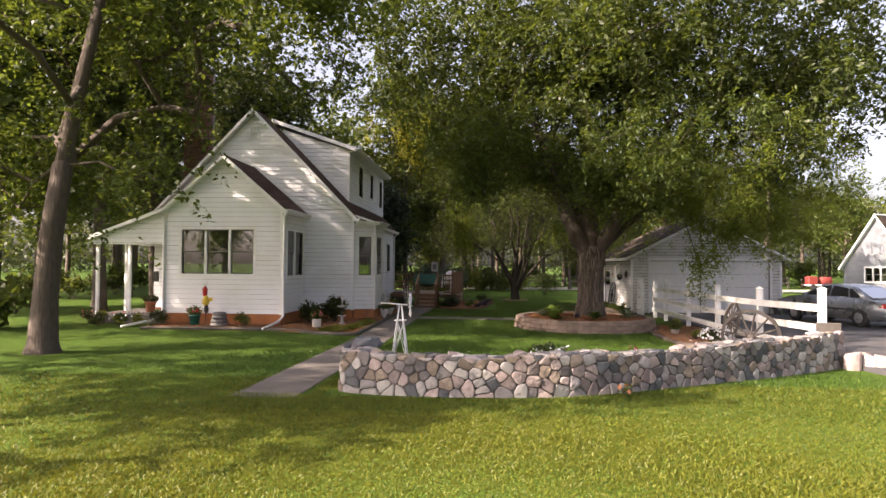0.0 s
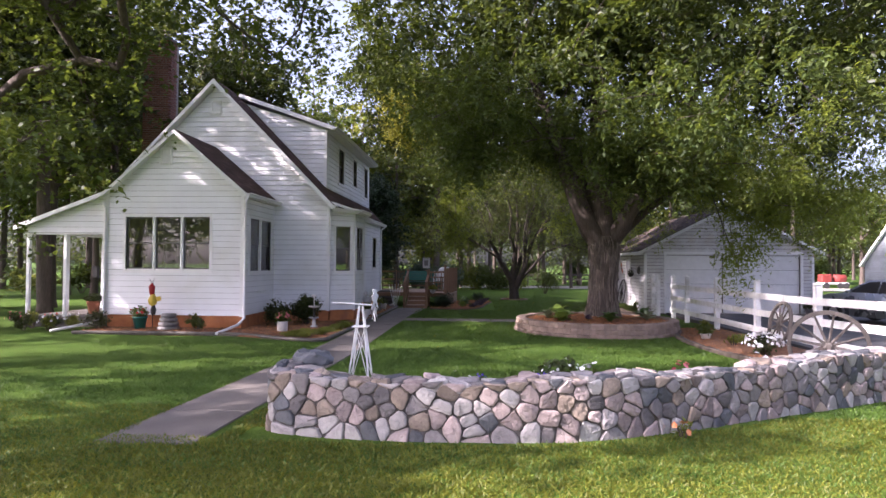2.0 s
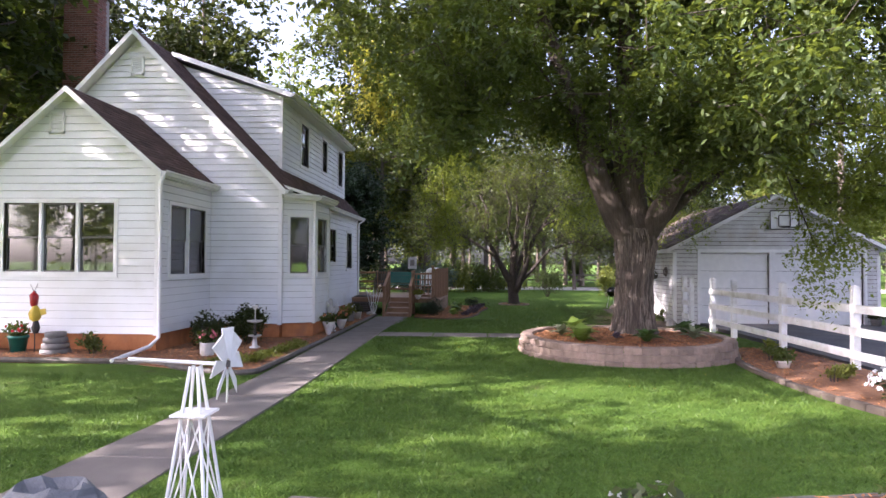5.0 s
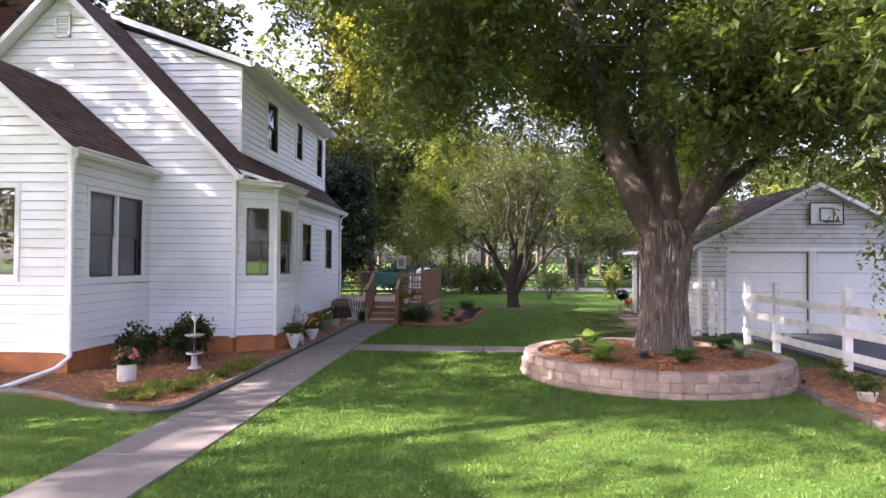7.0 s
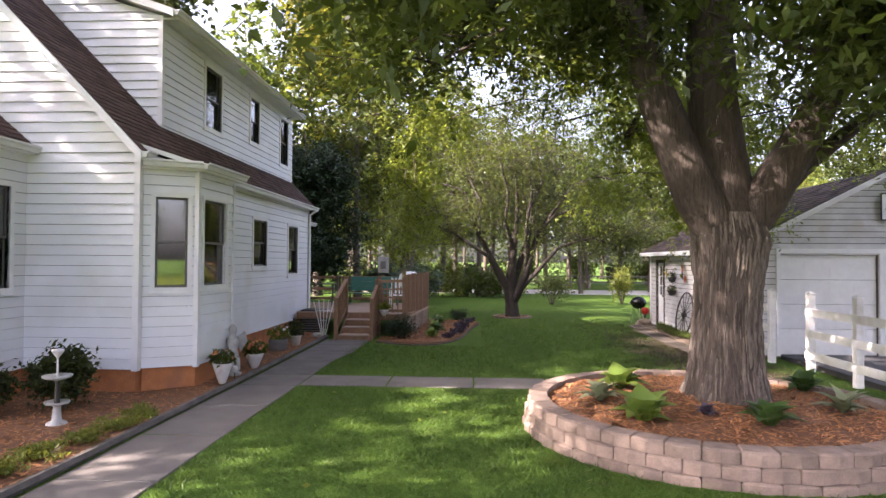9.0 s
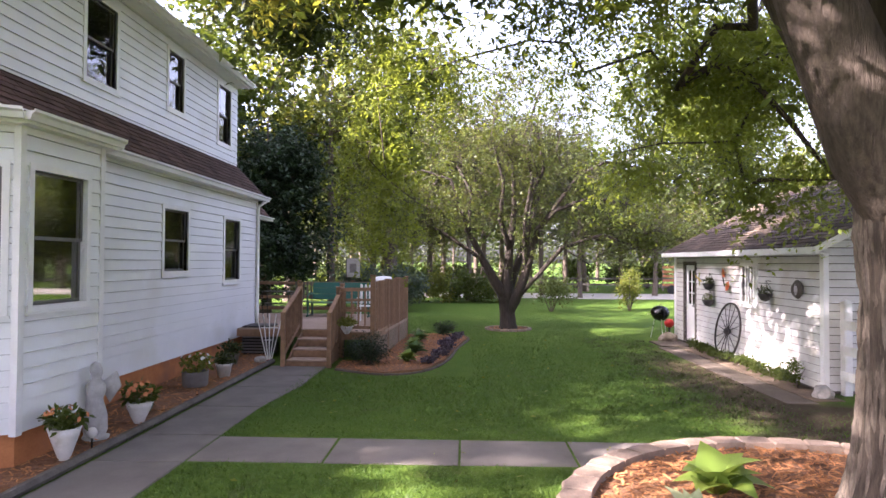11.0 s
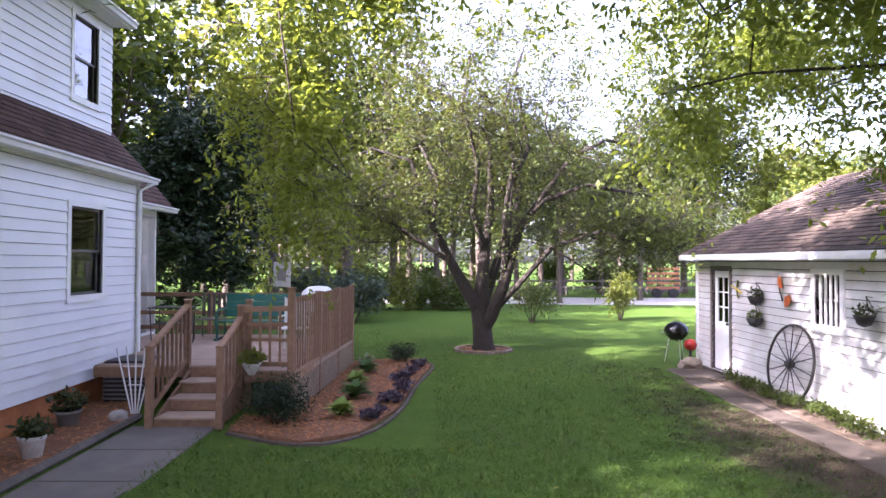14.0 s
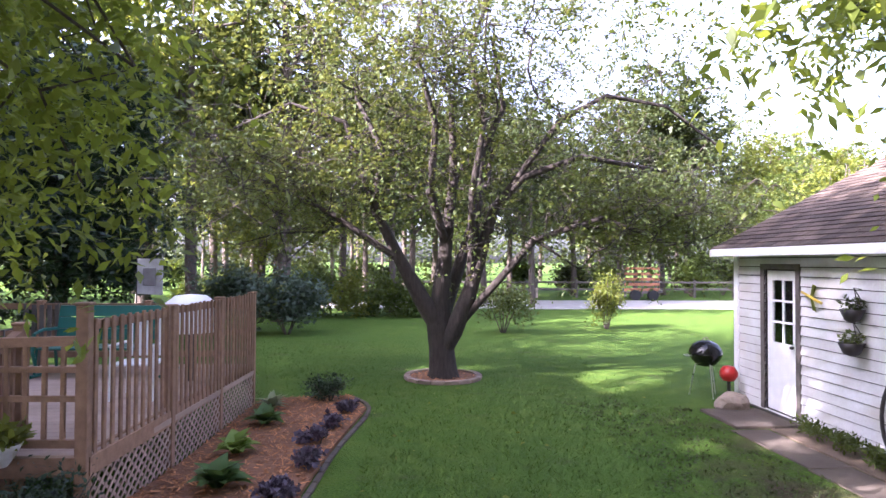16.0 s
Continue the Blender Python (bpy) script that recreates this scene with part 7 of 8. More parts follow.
potted("grey pot with leafy plant in mulch", -4.55, 30.5, G0, 0.17, 0.22, POTG, "pot", L_DARK, None, 9, 1.2)
potted("green glazed pot of garden flowers", -9.75, 20.35, G0, 0.2, 0.36, GREENM, "pot", L_MAPLE, P_RED, 10, 1.0)
potted("orange pot on the porch floor", -12.2, 22.0, 0.12, 0.2, 0.4, TERRA, "pot", L_DARK, None, 12, 0.8)
lamp = thing("garden_light", "small solar garden light among the mulch", "light", (-3.93, 24.62, G0))
part("stake", Geo().tube([(-3.93, 24.62, G0), (-3.93, 24.62, G0 + 0.14)], 0.01, 6), BLACK, lamp)
part("globe", Geo().lathe([(0.005, 0.12), (0.05, 0.15), (0.06, 0.19), (0.04, 0.235), (0.005, 0.25)], 12, (-3.93, 24.62, G0)), POTW, lamp, "", True)
gp = solo("green_planter", Geo().lathe([(0.09, 0), (0.13, 0.14), (0.14, 0.15), (0.11, 0.14), (0.01, 0.13)], 14, (-4.25, 26.4, G0)), GREENM, "dark green plastic planter in the mulch", "planter", smooth=True)

# the draped garden statue: one plain shape
prof = [(0.15, 0), (0.15, 0.05), (0.11, 0.06), (0.13, 0.12), (0.115, 0.3), (0.085, 0.48), (0.11, 0.58), (0.115, 0.66), (0.05, 0.74), (0.055, 0.79), (0.075, 0.84), (0.06, 0.91), (0.01, 0.94)]
g = Geo().lathe(prof, 18, (-4.12, 25.0, G0))
g.v = [(x + 0.012 * math.sin(z * 31 + x * 40), y + 0.012 * math.cos(z * 27 + y * 35), z) for x, y, z in g.v]
for s in (-1, 1):
    g.add([(-4.12, 25.06, G0 + 0.66), (-4.12 + s * 0.16, 25.16, G0 + 0.80), (-4.12 + s * 0.20, 25.18, G0 + 0.62), (-4.12 + s * 0.10, 25.12, G0 + 0.42), (-4.12, 25.10, G0 + 0.64), (-4.12 + s * 0.16, 25.19, G0 + 0.78), (-4.12 + s * 0.20, 25.21, G0 + 0.61), (-4.12 + s * 0.10, 25.15, G0 + 0.43)], [(0, 1, 2, 3), (7, 6, 5, 4), (0, 4, 5, 1), (1, 5, 6, 2), (2, 6, 7, 3), (3, 7, 4, 0)])
solo("garden_statue", g, STATUE, "pale weathered cast-stone garden statue", "statue", smooth=True)

bb = thing("bird_feeder_stand", "small white tiered birdbath stand in mulch", "birdbath", (-5.0, 21.45, G0))
part("base", Geo().lathe([(0.13, 0), (0.12, 0.03), (0.06, 0.06), (0.045, 0.22), (0.05, 0.24)], 14, (-5.0, 21.45, G0)), STATUE, bb, "", True)
part("lower_dish", Geo().lathe([(0.02, 0.24), (0.14, 0.27), (0.15, 0.30), (0.02, 0.27)], 16, (-5.0, 21.45, G0)), STATUE, bb, "", True)
part("stem", Geo().lathe([(0.035, 0.27), (0.025, 0.5), (0.03, 0.56)], 10, (-5.0, 21.45, G0)), BLACK, bb, "", True)
part("upper_dish", Geo().lathe([(0.02, 0.56), (0.16, 0.60), (0.18, 0.63), (0.02, 0.60)], 16, (-5.0, 21.45, G0)), STATUE, bb, "", True)
part("finial", Geo().lathe([(0.012, 0.61), (0.012, 0.85), (0.07, 0.93), (0.075, 0.96), (0.01, 0.97)], 10, (-5.0, 21.45, G0)), POTW, bb, "", True)


def shrub(name, label, x, y, z, size, leaf, n, length, width, seed, petal=None, nflow=20, stems=6, category="shrub", head=0.04):
    t = thing(name, label, category, (x, y, z))
    rr = np.random.default_rng(seed)
    for k in range(stems):
        g = Geo()
        a = 2 * math.pi * k / stems + rr.uniform(-0.4, 0.4)
        e = (x + size[0] * 0.6 * math.cos(a), y + size[1] * 0.6 * math.sin(a), z + size[2] * rr.uniform(1.0, 1.6))
        g.tube([(x + 0.04 * math.cos(a), y + 0.04 * math.sin(a), z - 0.05), (x + size[0] * 0.25 * math.cos(a), y + size[1] * 0.25 * math.sin(a), z + size[2] * 0.6), e], [0.012 + 0.008 * size[0], 0.010 + 0.004 * size[0], 0.004], 5)
        part("stem", g, BARK2, t)
    lumps = blob_points(rr, max(6, n // 60), (x, y, z + size[2] * 0.95), (size[0] * 0.8, size[1] * 0.8, size[2] * 0.8), 0.5, z)
    c = lumps[rr.integers(0, len(lumps), n)]
    p = c + rr.normal(size=(n, 3)) * np.array(size) * 0.16
    p[:, 2] = np.maximum(p[:, 2], z + 0.03)
    part("foliage", quads_mesh("foliage", leaves(rr, p, length, width, 0.8, -0.1), leaf), leaf, t)
    if petal:
        blooms(t, (x, y, z + size[2] * 0.9), (size[0] * 0.95, size[1] * 0.95, size[2] * 1.05), nflow, petal, head, seed + 7)
    return t


shrub("yew_shrub", "dark clipped evergreen shrub by the steps", -1.70, 30.72, -0.18, (0.66, 0.52, 0.40), L_YEW, 3400, 0.06, 0.022, 1)
shrub("evergreen_shrub", "small dark round evergreen in mulch", -0.25, 36.1, -0.18, (0.5, 0.45, 0.26), L_YEW, 1600, 0.06, 0.022, 2)
shrub("rose_bush", "leafy dark rose bush against the house", -5.45, 22.2, G0, (0.62, 0.5, 0.52), L_DARK, 2600, 0.09, 0.055, 3)
shrub("rose_bush", "leafy dark rose bush against the house", -6.2, 21.7, G0, (0.5, 0.45, 0.46), L_DARK, 1500, 0.09, 0.055, 4)
shrub("foundation_shrub", "small leafy shrub before the front wall", -8.0, 20.2, G0, (0.38, 0.3, 0.26), L_APPLE, 700, 0.08, 0.04, 5)
shrub("foundation_shrub", "small leafy shrub before the front wall", -10.9, 20.2, G0, (0.5, 0.35, 0.3), L_DARK, 900, 0.08, 0.04, 6)
shrub("petunia_mound", "mound of white petunias by the wagon wheel", 5.88, 16.5, G0 + 0.02, (0.42, 0.40, 0.27), L_DARK, 700, 0.07, 0.04, 7, P_WHITE, 120, head=0.036)
shrub("white_daisies", "clump of small white daisies behind the stone wall", -0.22, 10.62, -0.04, (0.26, 0.22, 0.24), L_DARK, 700, 0.07, 0.02, 8, P_WHITE, 26, head=0.022, category="plant")
shrub("violet_flowers", "small clump of violet-blue flowers behind the stone wall", 0.02, 10.55, -0.04, (0.10, 0.10, 0.25), L_DARK, 160, 0.06, 0.02, 9, P_BLUE, 16, head=0.020, category="plant")
shrub("low_green_plant", "grassy green mound in the wall bed", -0.98, 10.9, -0.04, (0.36, 0.36, 0.17), L_GRASS, 1500, 0.13, 0.018, 10, category="plant")
shrub("low_green_plant", "grassy green mound in the wall bed", 0.56, 11.1, -0.04, (0.36, 0.34, 0.17), L_GRASS, 1500, 0.13, 0.018, 11, category="plant")
shrub("low_green_plant", "low dark green plant in the wall bed", 1.55, 11.3, -0.04, (0.26, 0.24, 0.15), L_DARK, 600, 0.07, 0.03, 12, category="plant")
shrub("low_green_plant", "low dark green plant in the wall bed", 3.0, 12.0, -0.04, (0.30, 0.26, 0.16), L_MAPLE, 700, 0.07, 0.03, 15, category="plant")
shrub("white_flowers", "clump of white pansies behind the stone wall", 2.12, 11.15, -0.04, (0.24, 0.18, 0.20), L_DARK, 360, 0.06, 0.03, 13, P_WHITE, 12, head=0.034, category="plant")
shrub("yellow_flowers", "small yellow flowers at the wall's foot", 2.15, 9.85, -0.1, (0.14, 0.10, 0.10), L_LIGHT, 120, 0.06, 0.02, 14, P_ORANGE, 5)
for k, (x, y) in enumerate(((6.3, 18.6), (6.0, 20.6), (6.4, 21.6), (6.5, 15.0), (5.9, 18.2))):
    shrub("border_plant", "leafy green plant in the fence bed", x, y, G0 + 0.02, (0.26, 0.26, 0.17), (L_LIGHT, L_MAPLE)[k % 2], 350, 0.08, 0.035, 20 + k)
for k, (x, y) in enumerate(((6.2, 28.9), (6.2, 29.5), (6.15, 30.1), (6.2, 30.7), (6.15, 31.2), (6.12, 31.9), (6.12, 32.5), (6.2, 33.0), (6.15, 33.6))):
    shrub("weed_clump", "clump of green weeds along the garage", x, y, -0.19, (0.26, 0.5, 0.16 + 0.12 * (k == 0)), L_MAPLE, 500, 0.07, 0.03, 30 + k, stems=1)
for k, (x, y) in enumerate(((-11.7, 20.2), (-12.3, 20.3), (-13.0, 20.4), (-13.6, 20.6), (-12.0, 19.7), (-12.8, 19.8))):
    shrub("porch_flowers", "mixed flowers and greens before the porch", x, y, G0, (0.34, 0.3, 0.24), (L_LIGHT, L_DARK)[k % 2], 450, 0.08, 0.04, 40 + k, (P_WHITE, P_RED, None, P_PINK, P_WHITE, None)[k], 9)
# shrubs and hedge at the back of the lawn
shrub("lilac_bush", "large blue-green lilac bush on the lawn", -2.6, 45.7, -0.2, (1.6, 1.4, 1.2), L_LILAC, 4600, 0.16, 0.10, 51)
shrub("lilac_bush", "large blue-green lilac bush on the lawn", -4.6, 47.0, -0.2, (1.5, 1.4, 1.3), L_LILAC, 4200, 0.16, 0.10, 52)
shrub("spirea_bush", "open pale green bush on the lawn", 4.2, 45.9, -0.2, (1.3, 1.1, 1.05), L_APPLE, 2200, 0.13, 0.07, 53)
shrub("forsythia_bush", "upright yellow-green bush on the lawn", 8.0, 47.1, -0.2, (0.85, 0.85, 1.1), L_LIGHT, 2200, 0.14, 0.06, 54, stems=12)
hedge = thing("hedge", "long leafy green hedge before the wood", "hedge", (0, 51.6, -0.2))
for k in range(9):
    x = -7.5 + 1.25 * k
    rr = np.random.default_rng(60 + k)
    n = 1800
    lumps = blob_points(rr, 26, (x, 51.8 + rr.uniform(-0.3, 0.3), 0.7), (1.0, 0.9, 0.9 + rr.uniform(-0.1, 0.2)), 0.5, -0.2)
    p = lumps[rr.integers(0, 26, n)] + rr.normal(size=(n, 3)) * 0.2
    p[:, 2] = np.maximum(p[:, 2], -0.18)
    part("hedge_bush", quads_mesh("hedge_bush", leaves(rr, p, 0.17, 0.11, 0.8, -0.1), (L_MAPLE, L_LIGHT)[k % 3 == 2]), L_MAPLE, hedge)
# dark spreading conifer beyond the deck
r = np.random.default_rng(71)
cl = np.vstack([blob_points(r, 110, (0, 0, 3.6), (3.1, 3.1, 3.4), 0.5, 0.5), blob_points(r, 40, (0.4, -0.4, 6.0), (1.9, 1.9, 2.2), 0.5)])
tree("dark_cedar", "broad dark green cedar beyond the deck", (-7.6, 42.2, -0.2), [(0, 0, -0.1, 0.25), (0, 0, 1.0, 0.2), (0, 0, 3, 0.15), (0, 0, 6, 0.08), (0, 0, 8, 0.03)], cl, L_YEW, BARK2, 0.9, 16, 20, 0.3, 0.19, 0.09, 72, 0.02, 6)
r = np.random.default_rng(73)
cl = blob_points(r, 150, (0, 0, 6.2), (3.4, 3.4, 5.6), 0.5, 1.2)
tree("golden_tree", "sunlit yellow-green tree behind the house", (-4.8, 52.0, -0.2), [(0, 0, -0.1, 0.22), (0, 0, 1.5, 0.18), (0.1, 0, 4, 0.15), (0, 0.1, 8, 0.08), (0, 0, 11, 0.03)], cl, L_LIGHT, BARK2, 1.1, 9, 14, 0.4, 0.2, 0.12, 74, 0.02, 6)
# brush along the far wood
for k in range(16):
    x = -26 + 3.9 * k
    shrub("wild_brush", "tangled green brush at the wood's edge", x + rng.uniform(-1, 1), 70 + rng.uniform(-3, 6), -0.2, (2.3, 1.6, 1.2 + rng.uniform(0, 0.6)), (L_MAPLE, L_DARK, L_APPLE)[k % 3], 1300, 0.32, 0.2, 80 + k)
for k in range(9):
    shrub("wild_brush", "tangled green brush at the wood's edge", -34 + 2.2 * k + rng.uniform(-1, 1), 62 - 5.5 * k + rng.uniform(-2, 2), -0.2, (1.8, 1.5, 0.8 + rng.uniform(0, 0.4)), (L_MAPLE, L_APPLE)[k % 2], 700, 0.3, 0.18, 120 + k)


# ---- hostas and low plants in the beds ----
def hosta_leaf(name, material, L, W):
    g = Geo()
    n = 5
    vs = []
    for i in range(n + 1):
        t = i / n
        w = W * math.sin(math.pi * (0.08 + 0.92 * t) ** 0.8) * (1 - 0.15 * t)
        x, z = L * (t * 0.95), L * (0.42 * t - 0.55 * t * t)
        vs += [(x, -w / 2, z + 0.18 * w), (x, 0, z), (x, w / 2, z + 0.18 * w)]
    fs = [(3 * i + j, 3 * i + 3 + j, 3 * i + 4 + j, 3 * i + 1 + j) for i in range(n) for j in (0, 1)]
    return g.add(vs, fs).mesh(name, material, True)


def rosette(name, label, x, y, z, mesh, n, seed, size=1.0):
    t = thing(name, label, "plant", (x, y, z))
    rr = np.random.default_rng(seed)
    for k in range(n):
        o = part("leaf", mesh, None, t)
        a = 360 * k / n * 2.4 + rr.uniform(-15, 15)
        lift = -12 - 52 * (k / n) + rr.uniform(-9, 9)
        s = size * rr.uniform(0.8, 1.15)
        o.matrix_basis = pose(x, y, z + 0.02, 0, lift, a) @ Matrix.Diagonal((s, s, s, 1))
    return t


HL = hosta_leaf("leaf", L_HOSTA, 0.36, 0.29)
HV = hosta_leaf("leaf", L_VARI, 0.25, 0.11)
HD = hosta_leaf("leaf", L_HOSTAD, 0.33, 0.25)
HP = hosta_leaf("leaf", L_PURPLE, 0.17, 0.15)
rosette("hosta", "broad yellow-green hosta in bark mulch", 2.25, 20.95, ring_z(2.25, 20.95), HL, 15, 1, 1.2)
rosette("hosta", "broad yellow-green hosta in bark mulch", 2.35, 22.6, ring_z(2.35, 22.6), HL, 15, 2, 1.2)
rosette("hosta", "dark green hosta in bark mulch", 3.55, 20.75, ring_z(3.55, 20.75), HD, 15, 3, 1.15)
rosette("variegated_hosta", "white-edged hosta with narrow leaves", 1.95, 21.9, ring_z(1.95, 21.9), HV, 20, 4, 1.4)
rosette("variegated_hosta", "white-edged hosta with narrow leaves", 4.75, 21.5, ring_z(4.75, 21.5), HV, 22, 5, 1.5)
rosette("hosta", "dark green hosta in bark mulch", 5.0, 22.9, ring_z(5.0, 22.9), HD, 15, 6, 1.1)
rosette("coral_bells", "purple-leaved coral bells by the trunk", 3.0, 21.1, ring_z(3.0, 21.1), HP, 16, 7, 1.0)
for k, (x, y, mm_, s) in enumerate(((-0.9, 31.0, HL, 0.7), (-0.85, 32.2, HD, 0.9), (-0.95, 33.3, HL, 0.7), (-0.4, 30.9, HP, 1), (-0.2, 31.9, HP, 1), (-0.05, 32.8, HP, 1.1), (-0.1, 33.7, HP, 1), (0.0, 34.5, HP, 1), (0.1, 35.3, HP, 0.9), (-0.9, 34.6, HD, 0.8), (-1.0, 35.5, HV, 1.0))):
    if mm_ is HP:
        shrub("coral_bells", "purple-leaved coral bells in the deck bed", x, y, -0.15, (0.26 * s, 0.24 * s, 0.10), L_PURPLE, 330, 0.075, 0.06, 20 + k, stems=1, category="plant")
    else:
        rosette("hosta", "green hosta in the deck bed", x, y, -0.15, mm_, 26, 20 + k, s * 1.15)
for k, (x, y) in enumerate(((-4.3, 19.5), (-4.25, 20.1), (-4.2, 20.7), (-4.5, 18.9), (-4.15, 21.3), (-4.9, 19.0), (-4.7, 19.5), (-4.12, 21.9))):
    shrub("ground_cover", "low yellow-green ground cover at the bed's edge", x, y, G0, (0.36, 0.42, 0.08), L_LIGHT, 900, 0.06, 0.022, 140 + k, stems=2)


# ---- grass blades ----
def lawn_free(x, y):
    """True where grass grows."""
    ok = ~((x > -3.77) & (x < -2.69) & (y > 9.4) & (y < 31))
    ok &= ~((x > -2.75) & (x < 5.7) & (y > 24.3) & (y < 25.35))
    ok &= ~((((x - RC[0]) / (RX + 0.05)) ** 2 + ((y - RC[1]) / (RY + 0.05)) ** 2) < 1)
    ok &= ~((x < -3.8) & (y > 18.2))
    ok &= ~((x > 5.1) & (y > 12.6) & (y < 22.5))
    ok &= ~((x > -2.4) & (x < 0.5) & (y > 29.6) & (y < 36.6))
    wall_y = np.interp(x, [-2.4, -1.1, 0.1, 1.2, 2.35, 4.0, 5.4, 7.2], [9.4, 9.4, 9.4, 9.6, 10.1, 11.0, 11.9, 13.2])
    ok &= ~((x > -2.5) & (x < 7.3) & (y > wall_y - 0.06) & (y < wall_y + np.interp(x, [-1.5, -1.3, 0, 2, 4, 5.5], [0.5, 2.78, 2.75, 2.4, 1.85, 1.2])))
    ok &= ~((x > 7.2) & (y > 9))
    ok &= ~((x > 5.2) & (y > 27))
    return ok


def blades(name, n, h, w, seed, label, y0, y1, leaf=L_GRASS):
    """Grass blades along the middle of the lawn, thinning outwards."""
    rr = np.random.default_rng(seed)
    x, y = rr.uniform(-9, 8.5, n), rr.uniform(y0, y1, n)
    keep = np.exp(-(np.abs(x - 0.2) / 6.0) ** 3) * np.clip(np.exp(-(y - 27) / 7.0), 0, 1) * np.clip((y - 2.5) / 2, 0, 1)
    k = lawn_free(x, y) & (rr.uniform(size=n) < keep)
    # thinner over the worn earth by the garage
    k &= ~((x + 0.4 * np.sin(y * 2) > 4.3) & (y > 25) & (y < 34) & (rr.uniform(size=n) < 0.7))
    x, y = x[k], y[k]
    m = len(x)
    z = gz_array(y) - 0.005
    a = rr.uniform(0, 2 * math.pi, m)
    hh = h * rr.uniform(0.5, 1.3, m)
    ww = w * rr.uniform(0.6, 1.3, m)
    s = np.stack([np.cos(a) * ww, np.sin(a) * ww, np.zeros(m)], 1)
    lean = rr.normal(size=(m, 2)) * 0.8
    tip = np.stack([x + lean[:, 0] * hh, y + lean[:, 1] * hh, z + hh], 1)
    o = np.stack([x, y, z], 1)
    q = np.stack([o - s, o + s, tip + s * 0.25, tip - s * 0.25], 1)
    return tagged(new(name, quads_mesh(name, q, leaf)), label, "grass", kind="stuff")


blades("lawn_grass", 400000, 0.034, 0.009, 1, "short mown yellowish lawn grass before the wall", 2.5, 10.8, L_DRY)
blades("lawn_grass", 80000, 0.042, 0.007, 5, "short mown green lawn grass", 8.4, 12)
blades("lawn_grass", 420000, 0.045, 0.007, 2, "short mown green lawn grass", 11, 44)


def ground_weeds():
    """Low weeds, fallen leaves and tufts over the worn earth."""
    rr = np.random.default_rng(77)
    out = []
    for k in range(420):
        x, y = rr.uniform(3.5, 5.3), rr.uniform(22.6, 36)
        if 24.2 < y < 25.4 or (x - RC[0]) ** 2 / (RX + 0.1) ** 2 + (y - RC[1]) ** 2 / (RY + 0.1) ** 2 < 1:
            continue
        n = rr.integers(5, 22)
        o = np.column_stack([rr.normal(x, 0.09, n), rr.normal(y, 0.09, n), np.full(n, gz(x, y) + 0.005)])
        q = leaves(rr, o, 0.05, 0.022, 0.4, -0.3)
        out.append(q)
    return tagged(new("ground_weeds", quads_mesh("ground_weeds", np.concatenate(out), L_DARK)), "low dark weeds in worn earth", "weeds", kind="stuff")


ground_weeds()


# bedding plants in the flower bed behind the stone wall
for k, (x, y, w, h, lf_, pt_) in enumerate(((-0.9, 10.45, 0.2, 0.24, L_MAPLE, None), (-0.35, 10.5, 0.18, 0.22, L_HOSTA, P_WHITE), (0.25, 10.5, 0.22, 0.26, L_MAPLE, None), (0.75, 10.6, 0.2, 0.25, L_DARK, P_BLUE),
                                            (1.35, 10.75, 0.24, 0.3, L_MAPLE, P_WHITE), (1.95, 11.0, 0.2, 0.28, L_DARK, None), (2.55, 11.25, 0.22, 0.3, L_MAPLE, P_PINK), (3.2, 11.55, 0.2, 0.28, L_HOSTA, None), (3.8, 11.9, 0.22, 0.3, L_MAPLE, P_WHITE), (4.5, 12.3, 0.2, 0.26, L_DARK, None))):
    shrub("bedding_plant", "leafy green bedding plant behind the stone wall" if not pt_ else "flowering bedding plant behind the stone wall", x, y, gz(x, y) + 0.05, (w, w, h), lf_, 320, 0.07, 0.032, 400 + k, pt_, 14, 1, "plant")


def fallen_leaves():
    """A few dropped leaves lying on the lawn and the walk."""
    rr = np.random.default_rng(88)
    n = 220
    x, y = rr.uniform(-2.5, 5.0, n), rr.uniform(17.0, 37.0, n)
    k = ((x - RC[0]) / (RX + 0.1)) ** 2 + ((y - RC[1]) / (RY + 0.1)) ** 2 > 1
    k &= ~((x < 0.5) & (y > 29.6))
    x, y = x[k], y[k]
    o = np.column_stack([x, y, gz_array(y) + 0.042])
    return tagged(new("fallen_leaves", quads_mesh("fallen_leaves", leaves(rr, o, 0.075, 0.045, 0.12, 0.05), L_LIGHT)), "pale fallen leaves scattered on the lawn", "leaves", kind="stuff")


fallen_leaves()


